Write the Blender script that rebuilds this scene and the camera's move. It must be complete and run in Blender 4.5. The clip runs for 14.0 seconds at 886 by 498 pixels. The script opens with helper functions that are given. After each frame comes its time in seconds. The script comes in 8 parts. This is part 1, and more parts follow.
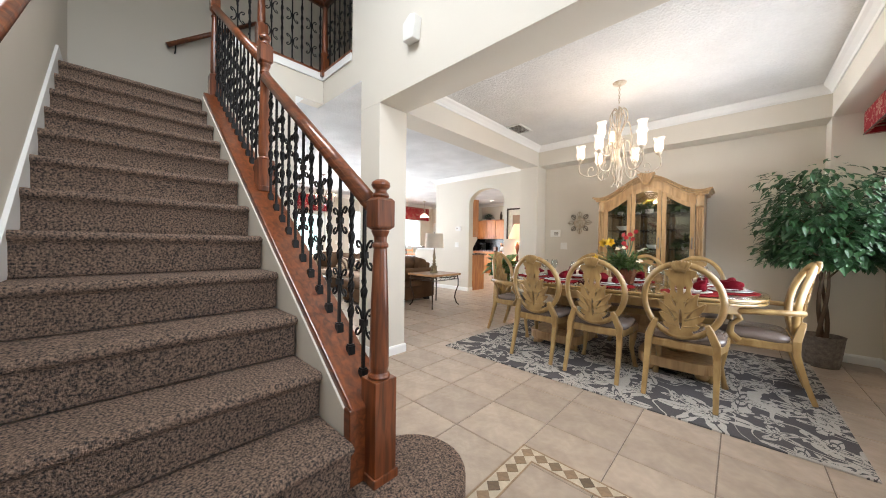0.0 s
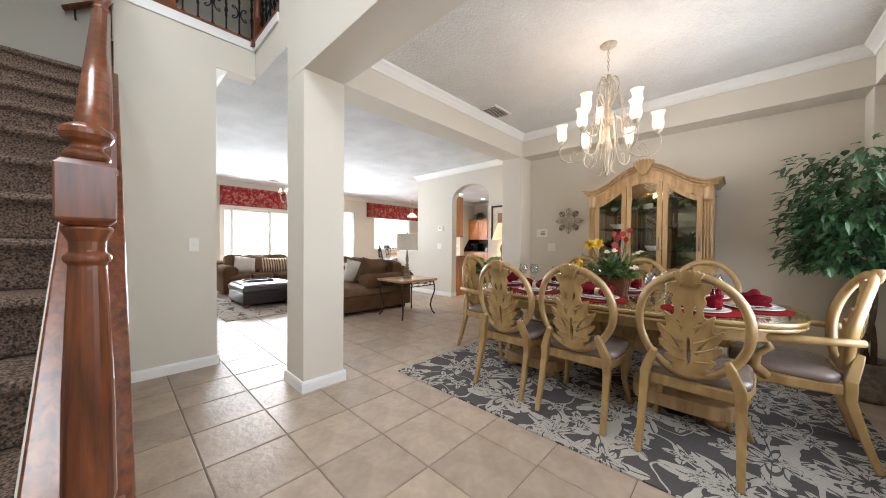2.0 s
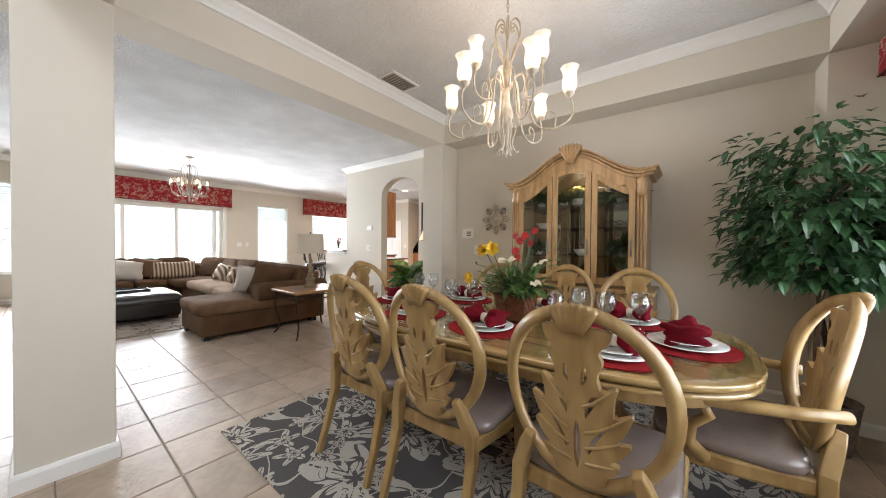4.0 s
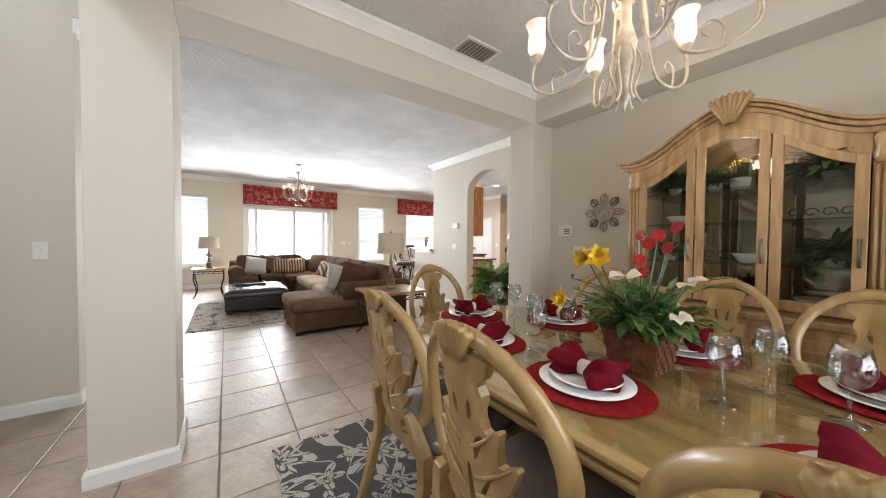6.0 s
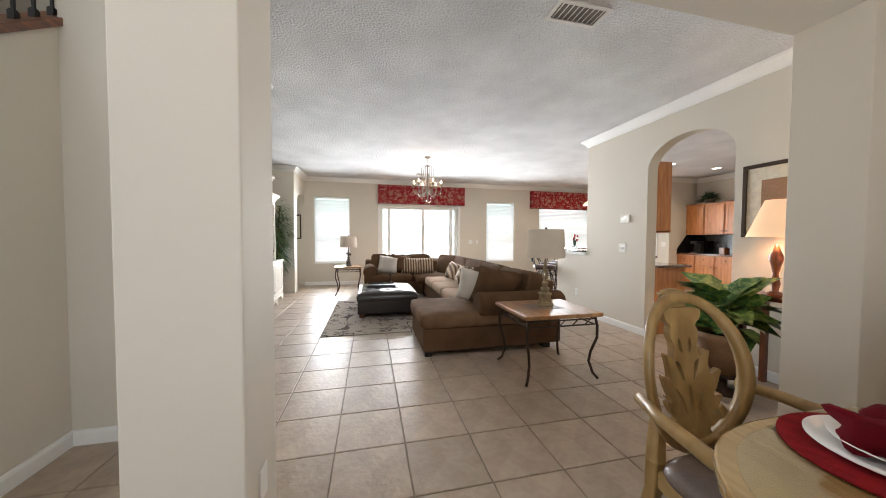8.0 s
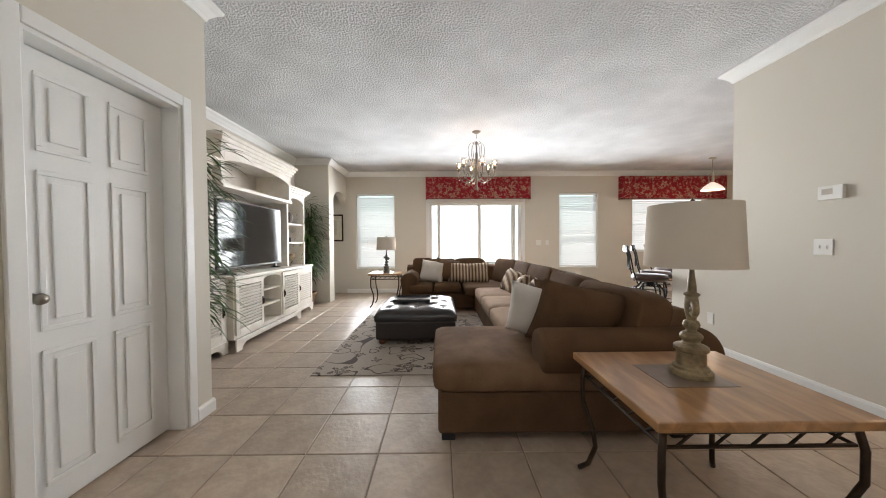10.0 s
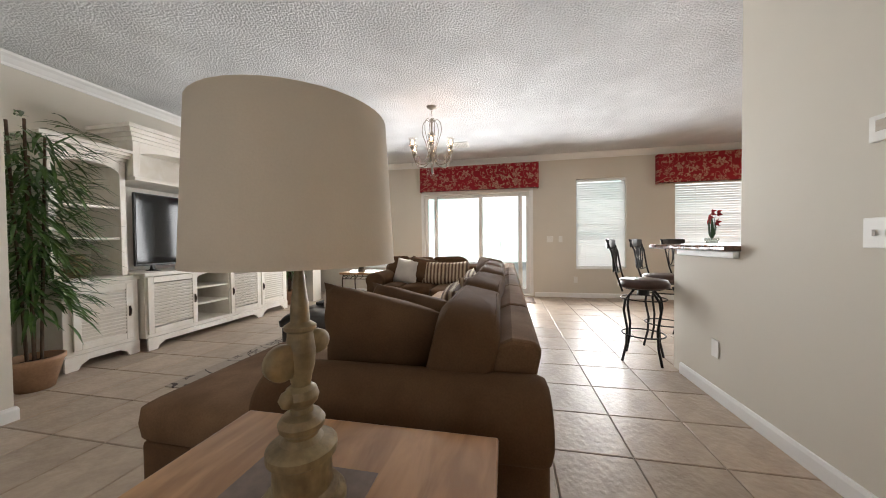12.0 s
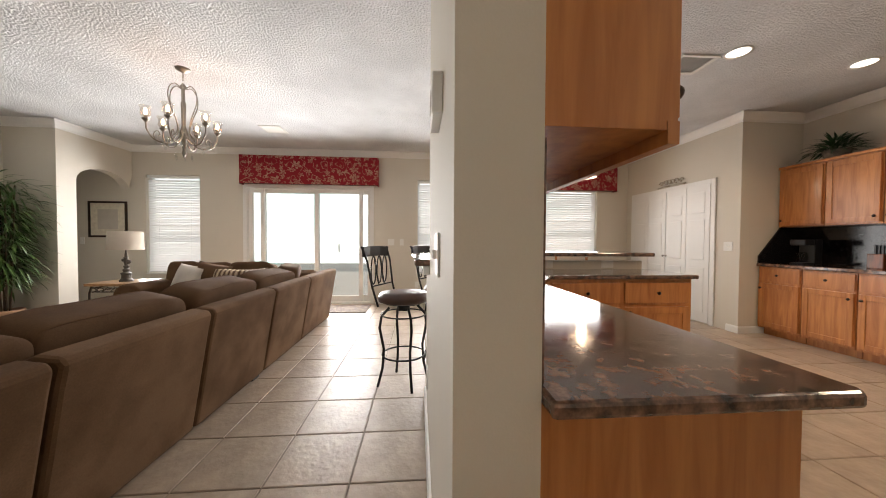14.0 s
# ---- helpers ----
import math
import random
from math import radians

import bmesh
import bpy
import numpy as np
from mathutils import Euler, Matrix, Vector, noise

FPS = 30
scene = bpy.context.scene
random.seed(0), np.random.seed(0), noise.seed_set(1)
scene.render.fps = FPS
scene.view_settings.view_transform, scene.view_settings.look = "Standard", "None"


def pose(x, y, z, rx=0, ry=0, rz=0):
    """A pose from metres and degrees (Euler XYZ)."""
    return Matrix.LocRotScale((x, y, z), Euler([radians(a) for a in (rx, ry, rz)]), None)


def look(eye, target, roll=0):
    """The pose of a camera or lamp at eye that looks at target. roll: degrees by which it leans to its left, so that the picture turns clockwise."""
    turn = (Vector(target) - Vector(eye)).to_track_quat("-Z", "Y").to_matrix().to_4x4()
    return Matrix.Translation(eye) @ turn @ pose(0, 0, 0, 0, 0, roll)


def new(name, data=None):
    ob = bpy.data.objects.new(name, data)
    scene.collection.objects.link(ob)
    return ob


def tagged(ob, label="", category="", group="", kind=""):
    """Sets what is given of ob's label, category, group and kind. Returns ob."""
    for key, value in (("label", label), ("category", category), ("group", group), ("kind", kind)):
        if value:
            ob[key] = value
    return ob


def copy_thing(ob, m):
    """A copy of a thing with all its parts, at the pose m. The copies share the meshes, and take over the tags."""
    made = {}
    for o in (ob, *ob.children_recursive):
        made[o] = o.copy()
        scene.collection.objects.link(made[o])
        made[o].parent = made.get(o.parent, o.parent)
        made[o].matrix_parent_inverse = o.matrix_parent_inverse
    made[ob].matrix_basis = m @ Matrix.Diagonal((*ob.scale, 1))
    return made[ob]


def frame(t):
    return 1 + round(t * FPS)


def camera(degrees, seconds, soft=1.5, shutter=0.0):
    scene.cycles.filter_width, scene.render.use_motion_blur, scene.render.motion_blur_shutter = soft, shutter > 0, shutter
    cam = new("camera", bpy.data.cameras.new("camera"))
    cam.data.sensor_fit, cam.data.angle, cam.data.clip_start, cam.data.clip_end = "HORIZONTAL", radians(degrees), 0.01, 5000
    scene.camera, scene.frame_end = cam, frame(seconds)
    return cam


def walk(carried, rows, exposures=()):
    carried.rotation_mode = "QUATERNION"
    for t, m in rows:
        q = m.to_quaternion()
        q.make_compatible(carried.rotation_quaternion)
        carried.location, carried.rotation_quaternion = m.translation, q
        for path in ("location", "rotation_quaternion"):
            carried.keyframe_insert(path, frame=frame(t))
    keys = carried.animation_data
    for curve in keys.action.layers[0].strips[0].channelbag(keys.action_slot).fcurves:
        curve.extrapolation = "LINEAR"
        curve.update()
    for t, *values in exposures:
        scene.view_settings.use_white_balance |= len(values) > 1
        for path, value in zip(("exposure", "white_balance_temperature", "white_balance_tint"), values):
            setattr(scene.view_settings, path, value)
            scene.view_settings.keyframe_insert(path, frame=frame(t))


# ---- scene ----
cam = camera(109.4, 14.0, soft=1.0)
PATH = [
    (0, (0.07, 0.243, 1.137), (-1.302, 1.698, 1.106), 0.8),
    (0.5, (0.003, 0.353, 1.158), (-1.373, 1.803, 1.121), 0.7),
    (1, (-0.046, 0.532, 1.156), (-1.428, 1.977, 1.119), 0.6),
    (1.5, (-0.04, 0.764, 1.158), (-1.421, 2.21, 1.129), 0.5),
    (2, (-0.039, 1.019, 1.161), (-1.416, 2.469, 1.133), 0.5),
    (2.5, (-0.018, 1.282, 1.179), (-1.342, 2.781, 1.151), 0.5),
    (3, (0.029, 1.575, 1.184), (-1.214, 3.142, 1.156), 0.5),
    (3.2, (0.043, 1.692, 1.192), (-1.176, 3.277, 1.164), 0.5),
    (5.3, (-0.091, 2.499, 1.216), (-1.474, 3.944, 1.174), 0.6),
    (5.5, (-0.116, 2.516, 1.228), (-1.575, 3.884, 1.181), 0.7),
    (6, (-0.251, 2.596, 1.232), (-1.894, 3.734, 1.183), 0.5),
    (6.5, (-0.42, 2.619, 1.242), (-2.192, 3.544, 1.189), 0.6),
    (7, (-0.683, 2.67, 1.253), (-2.544, 3.401, 1.194), 0.5),
    (7.5, (-1.008, 2.716, 1.25), (-2.924, 3.285, 1.185), 0.5),
    (8, (-1.376, 2.761, 1.245), (-3.322, 3.215, 1.177), 0.3),
    (8.5, (-1.769, 2.837, 1.226), (-3.735, 3.199, 1.16), 0.3),
    (8.7, (-1.919, 2.872, 1.218), (-3.894, 3.187, 1.155), 0.1),
    (10.8, (-3.103, 3.842, 1.158), (-5.096, 3.686, 1.119), -0.5),
    (11, (-3.178, 4.001, 1.152), (-5.168, 3.805, 1.113), -0.6),
    (11.5, (-3.356, 4.382, 1.131), (-5.333, 4.08, 1.089), -0.6),
    (12, (-3.552, 4.784, 1.104), (-5.512, 4.383, 1.064), -0.6),
    (12.5, (-3.735, 5.171, 1.113), (-5.691, 4.755, 1.066), -0.6),
    (13, (-3.912, 5.525, 1.126), (-5.878, 5.157, 1.075), -0.4),
    (13.5, (-4.066, 5.837, 1.141), (-6.062, 5.712, 1.097), 0.1),
    (14, (-4.183, 6.144, 1.16), (-6.177, 6.296, 1.115), 0.3),
]
walk(cam, [(t, look(eye, target, roll)) for t, eye, target, roll in PATH],
     [(0, 0.92, 6150, 10), (1.5, 0.80, 6150, 10), (3, 0.50, 6200, 10), (6.5, 0.40, 6300, 10), (8.5, 0.18, 6400, 10), (11, -0.14, 6450, 10), (14, -0.24, 6900, 13)])

# ---------------- light ----------------
world = bpy.data.worlds.new("world")
scene.world = world
world.use_nodes = True
wn = world.node_tree
sky = wn.nodes.new("ShaderNodeTexSky")
sky.sky_type, sky.sun_disc = "NISHITA", False
sky.sun_elevation, sky.sun_rotation = radians(52), radians(250)
wn.links.new(sky.outputs[0], wn.nodes["Background"].inputs[0])
wn.nodes["Background"].inputs[1].default_value = 0.12

sun = new("sun", bpy.data.lights.new("sun", "SUN"))
sun.data.energy, sun.data.angle, sun.data.color = 3.0, radians(0.5), (1.0, 0.95, 0.88)
sun.matrix_world = look((-14, 2, 14), (-9, 4, 0))


def area(name, eye, target, w, h, watts, color):
    """Daylight that enters by an opening, fill that is added, or the light of a lit lamp."""
    ob = new(name, bpy.data.lights.new(name, "AREA"))
    ob.data.shape, ob.data.size, ob.data.size_y = "RECTANGLE", w, h
    ob.data.energy, ob.data.color = watts, color
    ob.data.spread = radians(140)
    ob.matrix_world = look(eye, target)
    return ob


def bulb(name, place, watts, color=(1.0, 0.72, 0.42), radius=0.03):
    ob = new(name, bpy.data.lights.new(name, "POINT"))
    ob.data.energy, ob.data.color, ob.data.shadow_soft_size = watts, color, radius
    ob.location = place
    return ob


DAY = (0.96, 0.98, 1.0)
area("daylight_slider", (-10.05, 4.2, 1.1), (-5, 4.2, 0.9), 2.1, 2.0, 180, DAY)
area("daylight_window_a", (-10.0, 1.79, 1.45), (-5, 2.2, 1.0), 0.8, 1.7, 50, DAY)
area("daylight_window_b", (-10.0, 6.56, 1.45), (-5, 6.2, 1.0), 0.8, 1.7, 58, DAY)
area("daylight_nook", (-10.0, 8.7, 1.55), (-6, 8.7, 1.0), 1.7, 1.2, 28, DAY)
area("daylight_dining", (0.95, 3.9, 1.30), (-2, 3.9, 1.75), 1.8, 1.4, 29, DAY)
# fill added at the unseen entry side to light the foyer
area("daylight_entry", (2.3, 1.0, 3.0), (-2.5, 0.9, 0.6), 1.7, 3.2, 24, (0.96, 0.98, 1.0))
# fill added high over the stairs to brighten treads; no window is known there
area("daylight_clerestory", (-1.4, 0.0, 4.55), (-1.7, 1.3, 0.6), 2.4, 1.2, 50, (0.98, 0.985, 0.98))

# ---------------- materials ----------------


def material(name, color, rough=0.6, metal=0.0, vary=0.12, scale=6.0, grain=60.0, bump=0.05, dist=0.004,
             second=None, amount=0.5, sheen=0.0, coat=0.0, per=0.0, island=False):
    """A painted or solid surface with broad stains, fine grain and relief. second: a colour that the broad stains turn to."""
    m = bpy.data.materials.new(name)
    m.use_nodes = True
    nt = m.node_tree
    bs = nt.nodes["Principled BSDF"]
    co = nt.nodes.new("ShaderNodeTexCoord")
    broad = nt.nodes.new("ShaderNodeTexNoise")
    broad.inputs["Scale"].default_value, broad.inputs["Detail"].default_value = scale, 4
    fine = nt.nodes.new("ShaderNodeTexNoise")
    fine.inputs["Scale"].default_value, fine.inputs["Detail"].default_value = grain, 3
    nt.links.new(co.outputs["Object"], broad.inputs["Vector"])
    nt.links.new(co.outputs["Object"], fine.inputs["Vector"])
    ramp = nt.nodes.new("ShaderNodeValToRGB")
    c = Vector(color)
    lo = second if second else tuple(c * (1 - vary))
    hi = color if second else tuple(min(1, v * (1 + vary * 0.6)) for v in color)
    ramp.color_ramp.elements[0].position, ramp.color_ramp.elements[1].position = 0.5 - amount / 2, 0.5 + amount / 2
    ramp.color_ramp.elements[0].color, ramp.color_ramp.elements[1].color = (*lo, 1), (*hi, 1)
    nt.links.new(broad.outputs["Fac"], ramp.inputs["Fac"])
    mix = nt.nodes.new("ShaderNodeMix")
    mix.data_type, mix.blend_type = "RGBA", "MULTIPLY"
    mix.inputs["Factor"].default_value = min(1.0, vary * 1.5)
    nt.links.new(ramp.outputs["Color"], mix.inputs["A"])
    nt.links.new(fine.outputs["Fac"], mix.inputs["B"])
    out = mix.outputs["Result"]
    if per:
        info = nt.nodes.new("ShaderNodeNewGeometry" if island else "ShaderNodeObjectInfo")
        mr = nt.nodes.new("ShaderNodeMapRange")
        mr.inputs["To Min"].default_value, mr.inputs["To Max"].default_value = 1 - per, 1 + per
        hs = nt.nodes.new("ShaderNodeHueSaturation")
        nt.links.new(info.outputs["Random Per Island" if island else "Random"], mr.inputs["Value"])
        nt.links.new(mr.outputs[0], hs.inputs["Value"])
        nt.links.new(out, hs.inputs["Color"])
        out = hs.outputs["Color"]
    nt.links.new(out, bs.inputs["Base Color"])
    bs.inputs["Roughness"].default_value, bs.inputs["Metallic"].default_value = rough, metal
    bs.inputs["Coat Weight"].default_value, bs.inputs["Coat Roughness"].default_value = coat, 0.12
    bs.inputs["Sheen Weight"].default_value = sheen
    if rough >= 0.78:
        bs.inputs["Specular IOR Level"].default_value = 0.12
    if bump:
        b = nt.nodes.new("ShaderNodeBump")
        b.inputs["Strength"].default_value, b.inputs["Distance"].default_value = bump, dist
        nt.links.new(fine.outputs["Fac"], b.inputs["Height"])
        nt.links.new(b.outputs["Normal"], bs.inputs["Normal"])
    return m


def wood(name, dark, light, rough=0.4, scale=3.0, stretch=(1, 12, 12), coat=0.2, bump=0.08):
    """Wood with its grain along the axis that is stretched least."""
    m = bpy.data.materials.new(name)
    m.use_nodes = True
    nt = m.node_tree
    bs = nt.nodes["Principled BSDF"]
    co = nt.nodes.new("ShaderNodeTexCoord")
    mp = nt.nodes.new("ShaderNodeMapping")
    mp.inputs["Scale"].default_value = stretch
    nz = nt.nodes.new("ShaderNodeTexNoise")
    nz.inputs["Scale"].default_value, nz.inputs["Detail"].default_value, nz.inputs["Distortion"].default_value = scale, 6, 0.6
    big = nt.nodes.new("ShaderNodeTexNoise")
    big.inputs["Scale"].default_value = 2.0
    ramp = nt.nodes.new("ShaderNodeValToRGB")
    ramp.color_ramp.elements[0].position, ramp.color_ramp.elements[1].position = 0.32, 0.66
    ramp.color_ramp.elements[0].color, ramp.color_ramp.elements[1].color = (*dark, 1), (*light, 1)
    add = nt.nodes.new("ShaderNodeMath")
    add.operation = "MULTIPLY_ADD"
    add.inputs[1].default_value, add.inputs[2].default_value = 0.35, -0.175
    sm = nt.nodes.new("ShaderNodeMath")
    nt.links.new(co.outputs["Object"], mp.inputs["Vector"])
    nt.links.new(mp.outputs[0], nz.inputs["Vector"])
    nt.links.new(co.outputs["Object"], big.inputs["Vector"])
    nt.links.new(big.outputs["Fac"], add.inputs[0])
    nt.links.new(add.outputs[0], sm.inputs[0])
    nt.links.new(nz.outputs["Fac"], sm.inputs[1])
    nt.links.new(sm.outputs[0], ramp.inputs["Fac"])
    nt.links.new(ramp.outputs["Color"], bs.inputs["Base Color"])
    bs.inputs["Roughness"].default_value = rough
    bs.inputs["Coat Weight"].default_value, bs.inputs["Coat Roughness"].default_value = coat, 0.15
    b = nt.nodes.new("ShaderNodeBump")
    b.inputs["Strength"].default_value, b.inputs["Distance"].default_value = bump, 0.002
    nt.links.new(nz.outputs["Fac"], b.inputs["Height"])
    nt.links.new(b.outputs["Normal"], bs.inputs["Normal"])
    return m


def glow(name, color, strength):
    m = bpy.data.materials.new(name)
    m.use_nodes = True
    bs = m.node_tree.nodes["Principled BSDF"]
    bs.inputs["Base Color"].default_value = (*color, 1)
    bs.inputs["Emission Color"].default_value = (*color, 1)
    bs.inputs["Emission Strength"].default_value = strength
    return m


def glass(name, color=(1, 1, 1), rough=0.0, ior=1.45):
    m = bpy.data.materials.new(name)
    m.use_nodes = True
    bs = m.node_tree.nodes["Principled BSDF"]
    bs.inputs["Base Color"].default_value = (*color, 1)
    bs.inputs["Transmission Weight"].default_value = 1
    bs.inputs["Roughness"].default_value, bs.inputs["IOR"].default_value = rough, ior
    return m


def pane_glass(name, tint=(1, 1, 1), gloss=0.06):
    """Thin flat glass: clear, with a faint mirror on it."""
    m = bpy.data.materials.new(name)
    m.use_nodes = True
    nt = m.node_tree
    nt.nodes.remove(nt.nodes["Principled BSDF"])
    tr, gl, mx = (nt.nodes.new("ShaderNodeBsdf" + k) for k in ("Transparent", "Glossy", "Diffuse"))
    nt.nodes.remove(mx)
    mx = nt.nodes.new("ShaderNodeMixShader")
    tr.inputs["Color"].default_value = (*tint, 1)
    gl.inputs["Roughness"].default_value = 0.02
    lw, pw, ma = nt.nodes.new("ShaderNodeLayerWeight"), nt.nodes.new("ShaderNodeMath"), nt.nodes.new("ShaderNodeMath")
    lw.inputs["Blend"].default_value = 0.5
    pw.operation, ma.operation = "POWER", "MULTIPLY_ADD"
    pw.inputs[1].default_value, ma.inputs[1].default_value, ma.inputs[2].default_value = 4.0, 0.55, gloss * 0.6
    nt.links.new(lw.outputs["Facing"], pw.inputs[0])
    nt.links.new(pw.outputs[0], ma.inputs[0])
    nt.links.new(ma.outputs[0], mx.inputs[0])
    nt.links.new(tr.outputs[0], mx.inputs[1])
    nt.links.new(gl.outputs[0], mx.inputs[2])
    nt.links.new(mx.outputs[0], nt.nodes["Material Output"].inputs[0])
    return m


WALL = material("wall_paint", (0.675, 0.632, 0.550), 0.75, vary=0.03, scale=1.2, grain=220, bump=0.12, dist=0.002)
WHITE = material("white_trim", (0.84, 0.84, 0.82), 0.45, vary=0.03, scale=3, grain=90, bump=0.02)
CEIL_D = material("dining_ceiling_paint", (0.79, 0.785, 0.77), 0.85, vary=0.10, scale=2, grain=46, bump=0.8, dist=0.014)
CEIL = material("knockdown_ceiling", (0.80, 0.81, 0.82), 0.9, vary=0.16, scale=2, grain=60, bump=1.0, dist=0.024)
TILE = material("travertine_tile", (0.485, 0.388, 0.300), 0.38, vary=0.16, scale=6, grain=26, bump=0.55, dist=0.007,
                second=(0.385, 0.300, 0.226), amount=0.32, per=0.10)
TILE_J = material("travertine_tile_field", (0.485, 0.388, 0.300), 0.38, vary=0.16, scale=6, grain=26, bump=0.55, dist=0.007,
                second=(0.385, 0.300, 0.226), amount=0.32, per=0.10, island=True)
GROUT = material("grout", (0.27, 0.222, 0.178), 0.85, vary=0.15, scale=4, grain=120, bump=0.1)
MOSAIC = material("mosaic_stone", (0.30, 0.20, 0.11), 0.4, vary=0.3, scale=14, grain=60, bump=0.1, second=(0.20, 0.13, 0.075), per=0.45)
CARPET = material("shag_carpet", (0.80, 0.55, 0.40), 0.95, vary=0.5, scale=125, grain=240, bump=1.0, dist=0.025,
                  second=(0.110, 0.098, 0.094), amount=0.30, sheen=0.0)
CHERRY = wood("cherry_wood", (0.085, 0.023, 0.008), (0.235, 0.066, 0.019), 0.3, 3, (1.5, 14, 14), 0.5)
CHERRY_V = wood("cherry_wood_upright", (0.085, 0.023, 0.008), (0.235, 0.066, 0.019), 0.3, 3, (14, 14, 1.5), 0.5)
IRON = material("wrought_iron", (0.022, 0.021, 0.022), 0.42, metal=0.6, vary=0.3, scale=20, grain=120, bump=0.15)
MAPLE = wood("maple_wood", (0.41, 0.145, 0.040), (0.60, 0.255, 0.080), 0.35, 2.4, (10, 10, 1.0), 0.3)
CREAMWOOD = wood("antique_cream_wood", (0.245, 0.145, 0.050), (0.40, 0.265, 0.105), 0.34, 2.6, (5, 5, 2), 0.25)
GRANITE = material("brown_granite", (0.40, 0.215, 0.140), 0.10, vary=0.5, scale=30, grain=110, bump=0.0, second=(0.040, 0.030, 0.026), amount=0.34, coat=0.5)
GOLDWOOD = wood("golden_oak_wood", (0.29, 0.170, 0.070), (0.50, 0.325, 0.155), 0.38, 2.4, (9, 9, 1.2), 0.25)
TOPWOOD = wood("lacquered_table_wood", (0.28, 0.175, 0.062), (0.43, 0.30, 0.128), 0.06, 2.2, (1.5, 8, 8), 1.0, 0.01)
WHITEWOOD = wood("antique_white_wood", (0.80, 0.745, 0.655), (0.88, 0.845, 0.78), 0.5, 2.2, (3, 3, 3), 0.1)
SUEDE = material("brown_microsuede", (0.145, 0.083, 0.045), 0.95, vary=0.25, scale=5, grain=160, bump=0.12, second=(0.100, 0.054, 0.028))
# brushed copy of the sofa suede, its colour lightened to carry the sun sheen
SUEDE_M = material("brushed_sheen_brown_microsuede", (0.230, 0.138, 0.080), 0.95, vary=0.25, scale=3.2, grain=160, bump=0.12, second=(0.135, 0.076, 0.041), amount=0.26)
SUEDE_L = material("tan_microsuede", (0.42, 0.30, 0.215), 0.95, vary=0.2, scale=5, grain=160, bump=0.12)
LEATHER = material("dark_leather", (0.026, 0.018, 0.015), 0.3, vary=0.3, scale=9, grain=180, bump=0.2, dist=0.002, coat=0.2)
SEATPAD = material("taupe_satin_leather", (0.22, 0.175, 0.155), 0.25, vary=0.2, scale=8, grain=140, bump=0.15, dist=0.002, coat=0.2)
RED = material("burgundy_cloth", (0.16, 0.004, 0.012), 0.85, vary=0.3, scale=9, grain=300, bump=0.3, dist=0.002)
REDMAT = material("red_woven_placemat", (0.30, 0.012, 0.016), 0.85, vary=0.3, scale=30, grain=400, bump=0.5, dist=0.003)
CHINA = material("white_china", (0.86, 0.85, 0.83), 0.12, vary=0.02, bump=0, coat=0.4)
SHADE = material("linen_lamp_shade", (0.62, 0.545, 0.45), 0.9, vary=0.05, scale=8, grain=300, bump=0.2, dist=0.001)
LAMPBASE = material("aged_cream_resin", (0.46, 0.36, 0.19), 0.5, vary=0.4, scale=14, grain=60, bump=0.2, second=(0.22, 0.15, 0.08), amount=0.4)
LAMPDARK = material("aged_bronze_resin", (0.12, 0.10, 0.075), 0.5, vary=0.4, scale=14, grain=60, bump=0.2)
LEAF = material("green_leaf", (0.060, 0.165, 0.050), 0.42, vary=0.4, scale=9, grain=40, bump=0.05, second=(0.022, 0.062, 0.026), amount=0.5)
LEAF_B = material("bright_leaf", (0.13, 0.235, 0.050), 0.4, vary=0.4, scale=12, grain=40, bump=0.05, second=(0.035, 0.095, 0.022), amount=0.5)
BARK = material("bark", (0.13, 0.085, 0.055), 0.85, vary=0.4, scale=12, grain=70, bump=0.6, dist=0.006)
WICKER = material("wicker", (0.30, 0.255, 0.215), 0.8, vary=0.4, scale=30, grain=110, bump=0.8, dist=0.006)
WICKERRED = material("red_brown_wicker", (0.26, 0.085, 0.028), 0.6, vary=0.5, scale=25, grain=90, bump=0.6, dist=0.005)
TERRA = material("terracotta", (0.40, 0.23, 0.13), 0.7, vary=0.25, scale=7, grain=60, bump=0.15)
SOIL = material("soil_moss", (0.05, 0.04, 0.025), 0.95, vary=0.4, scale=20, grain=80, bump=0.6)
CREAMMETAL = material("antique_cream_metal", (0.66, 0.60, 0.49), 0.45, vary=0.25, scale=18, grain=70, bump=0.1, second=(0.42, 0.35, 0.25), amount=0.35)
PEWTER = material("brushed_pewter", (0.30, 0.27, 0.23), 0.35, metal=0.9, vary=0.2, scale=18, grain=90, bump=0.1)
BRONZE = material("dark_bronze", (0.075, 0.050, 0.034), 0.42, metal=0.7, vary=0.3, scale=18, grain=90, bump=0.15)
FROST = glow("lit_frosted_glass", (1.0, 0.84, 0.70), 0.75)
BULB = glow("lit_bulb", (1.0, 0.82, 0.60), 7.0)
DOWN = glow("lit_downlight", (1.0, 0.95, 0.85), 5.0)
CLEAR = pane_glass("clear_glass", (0.97, 0.98, 0.98), 0.08)
PANE = pane_glass("window_glass")
CABGLASS = pane_glass("cabinet_glass", (0.84, 0.86, 0.84), 0.05)
BLACK = material("black_plastic", (0.012, 0.012, 0.013), 0.3, vary=0.1, bump=0)
SCREEN = material("television_screen", (0.010, 0.011, 0.012), 0.07, vary=0.05, bump=0)
PLASTIC = material("white_plastic", (0.80, 0.79, 0.75), 0.35, vary=0.02, bump=0)
MIRROR = material("cabinet_back_mirror", (0.62, 0.58, 0.50), 0.04, metal=1.0, vary=0.04, bump=0)
YELLOW = material("yellow_petal", (0.85, 0.56, 0.03), 0.55, vary=0.2, scale=20, bump=0.05)
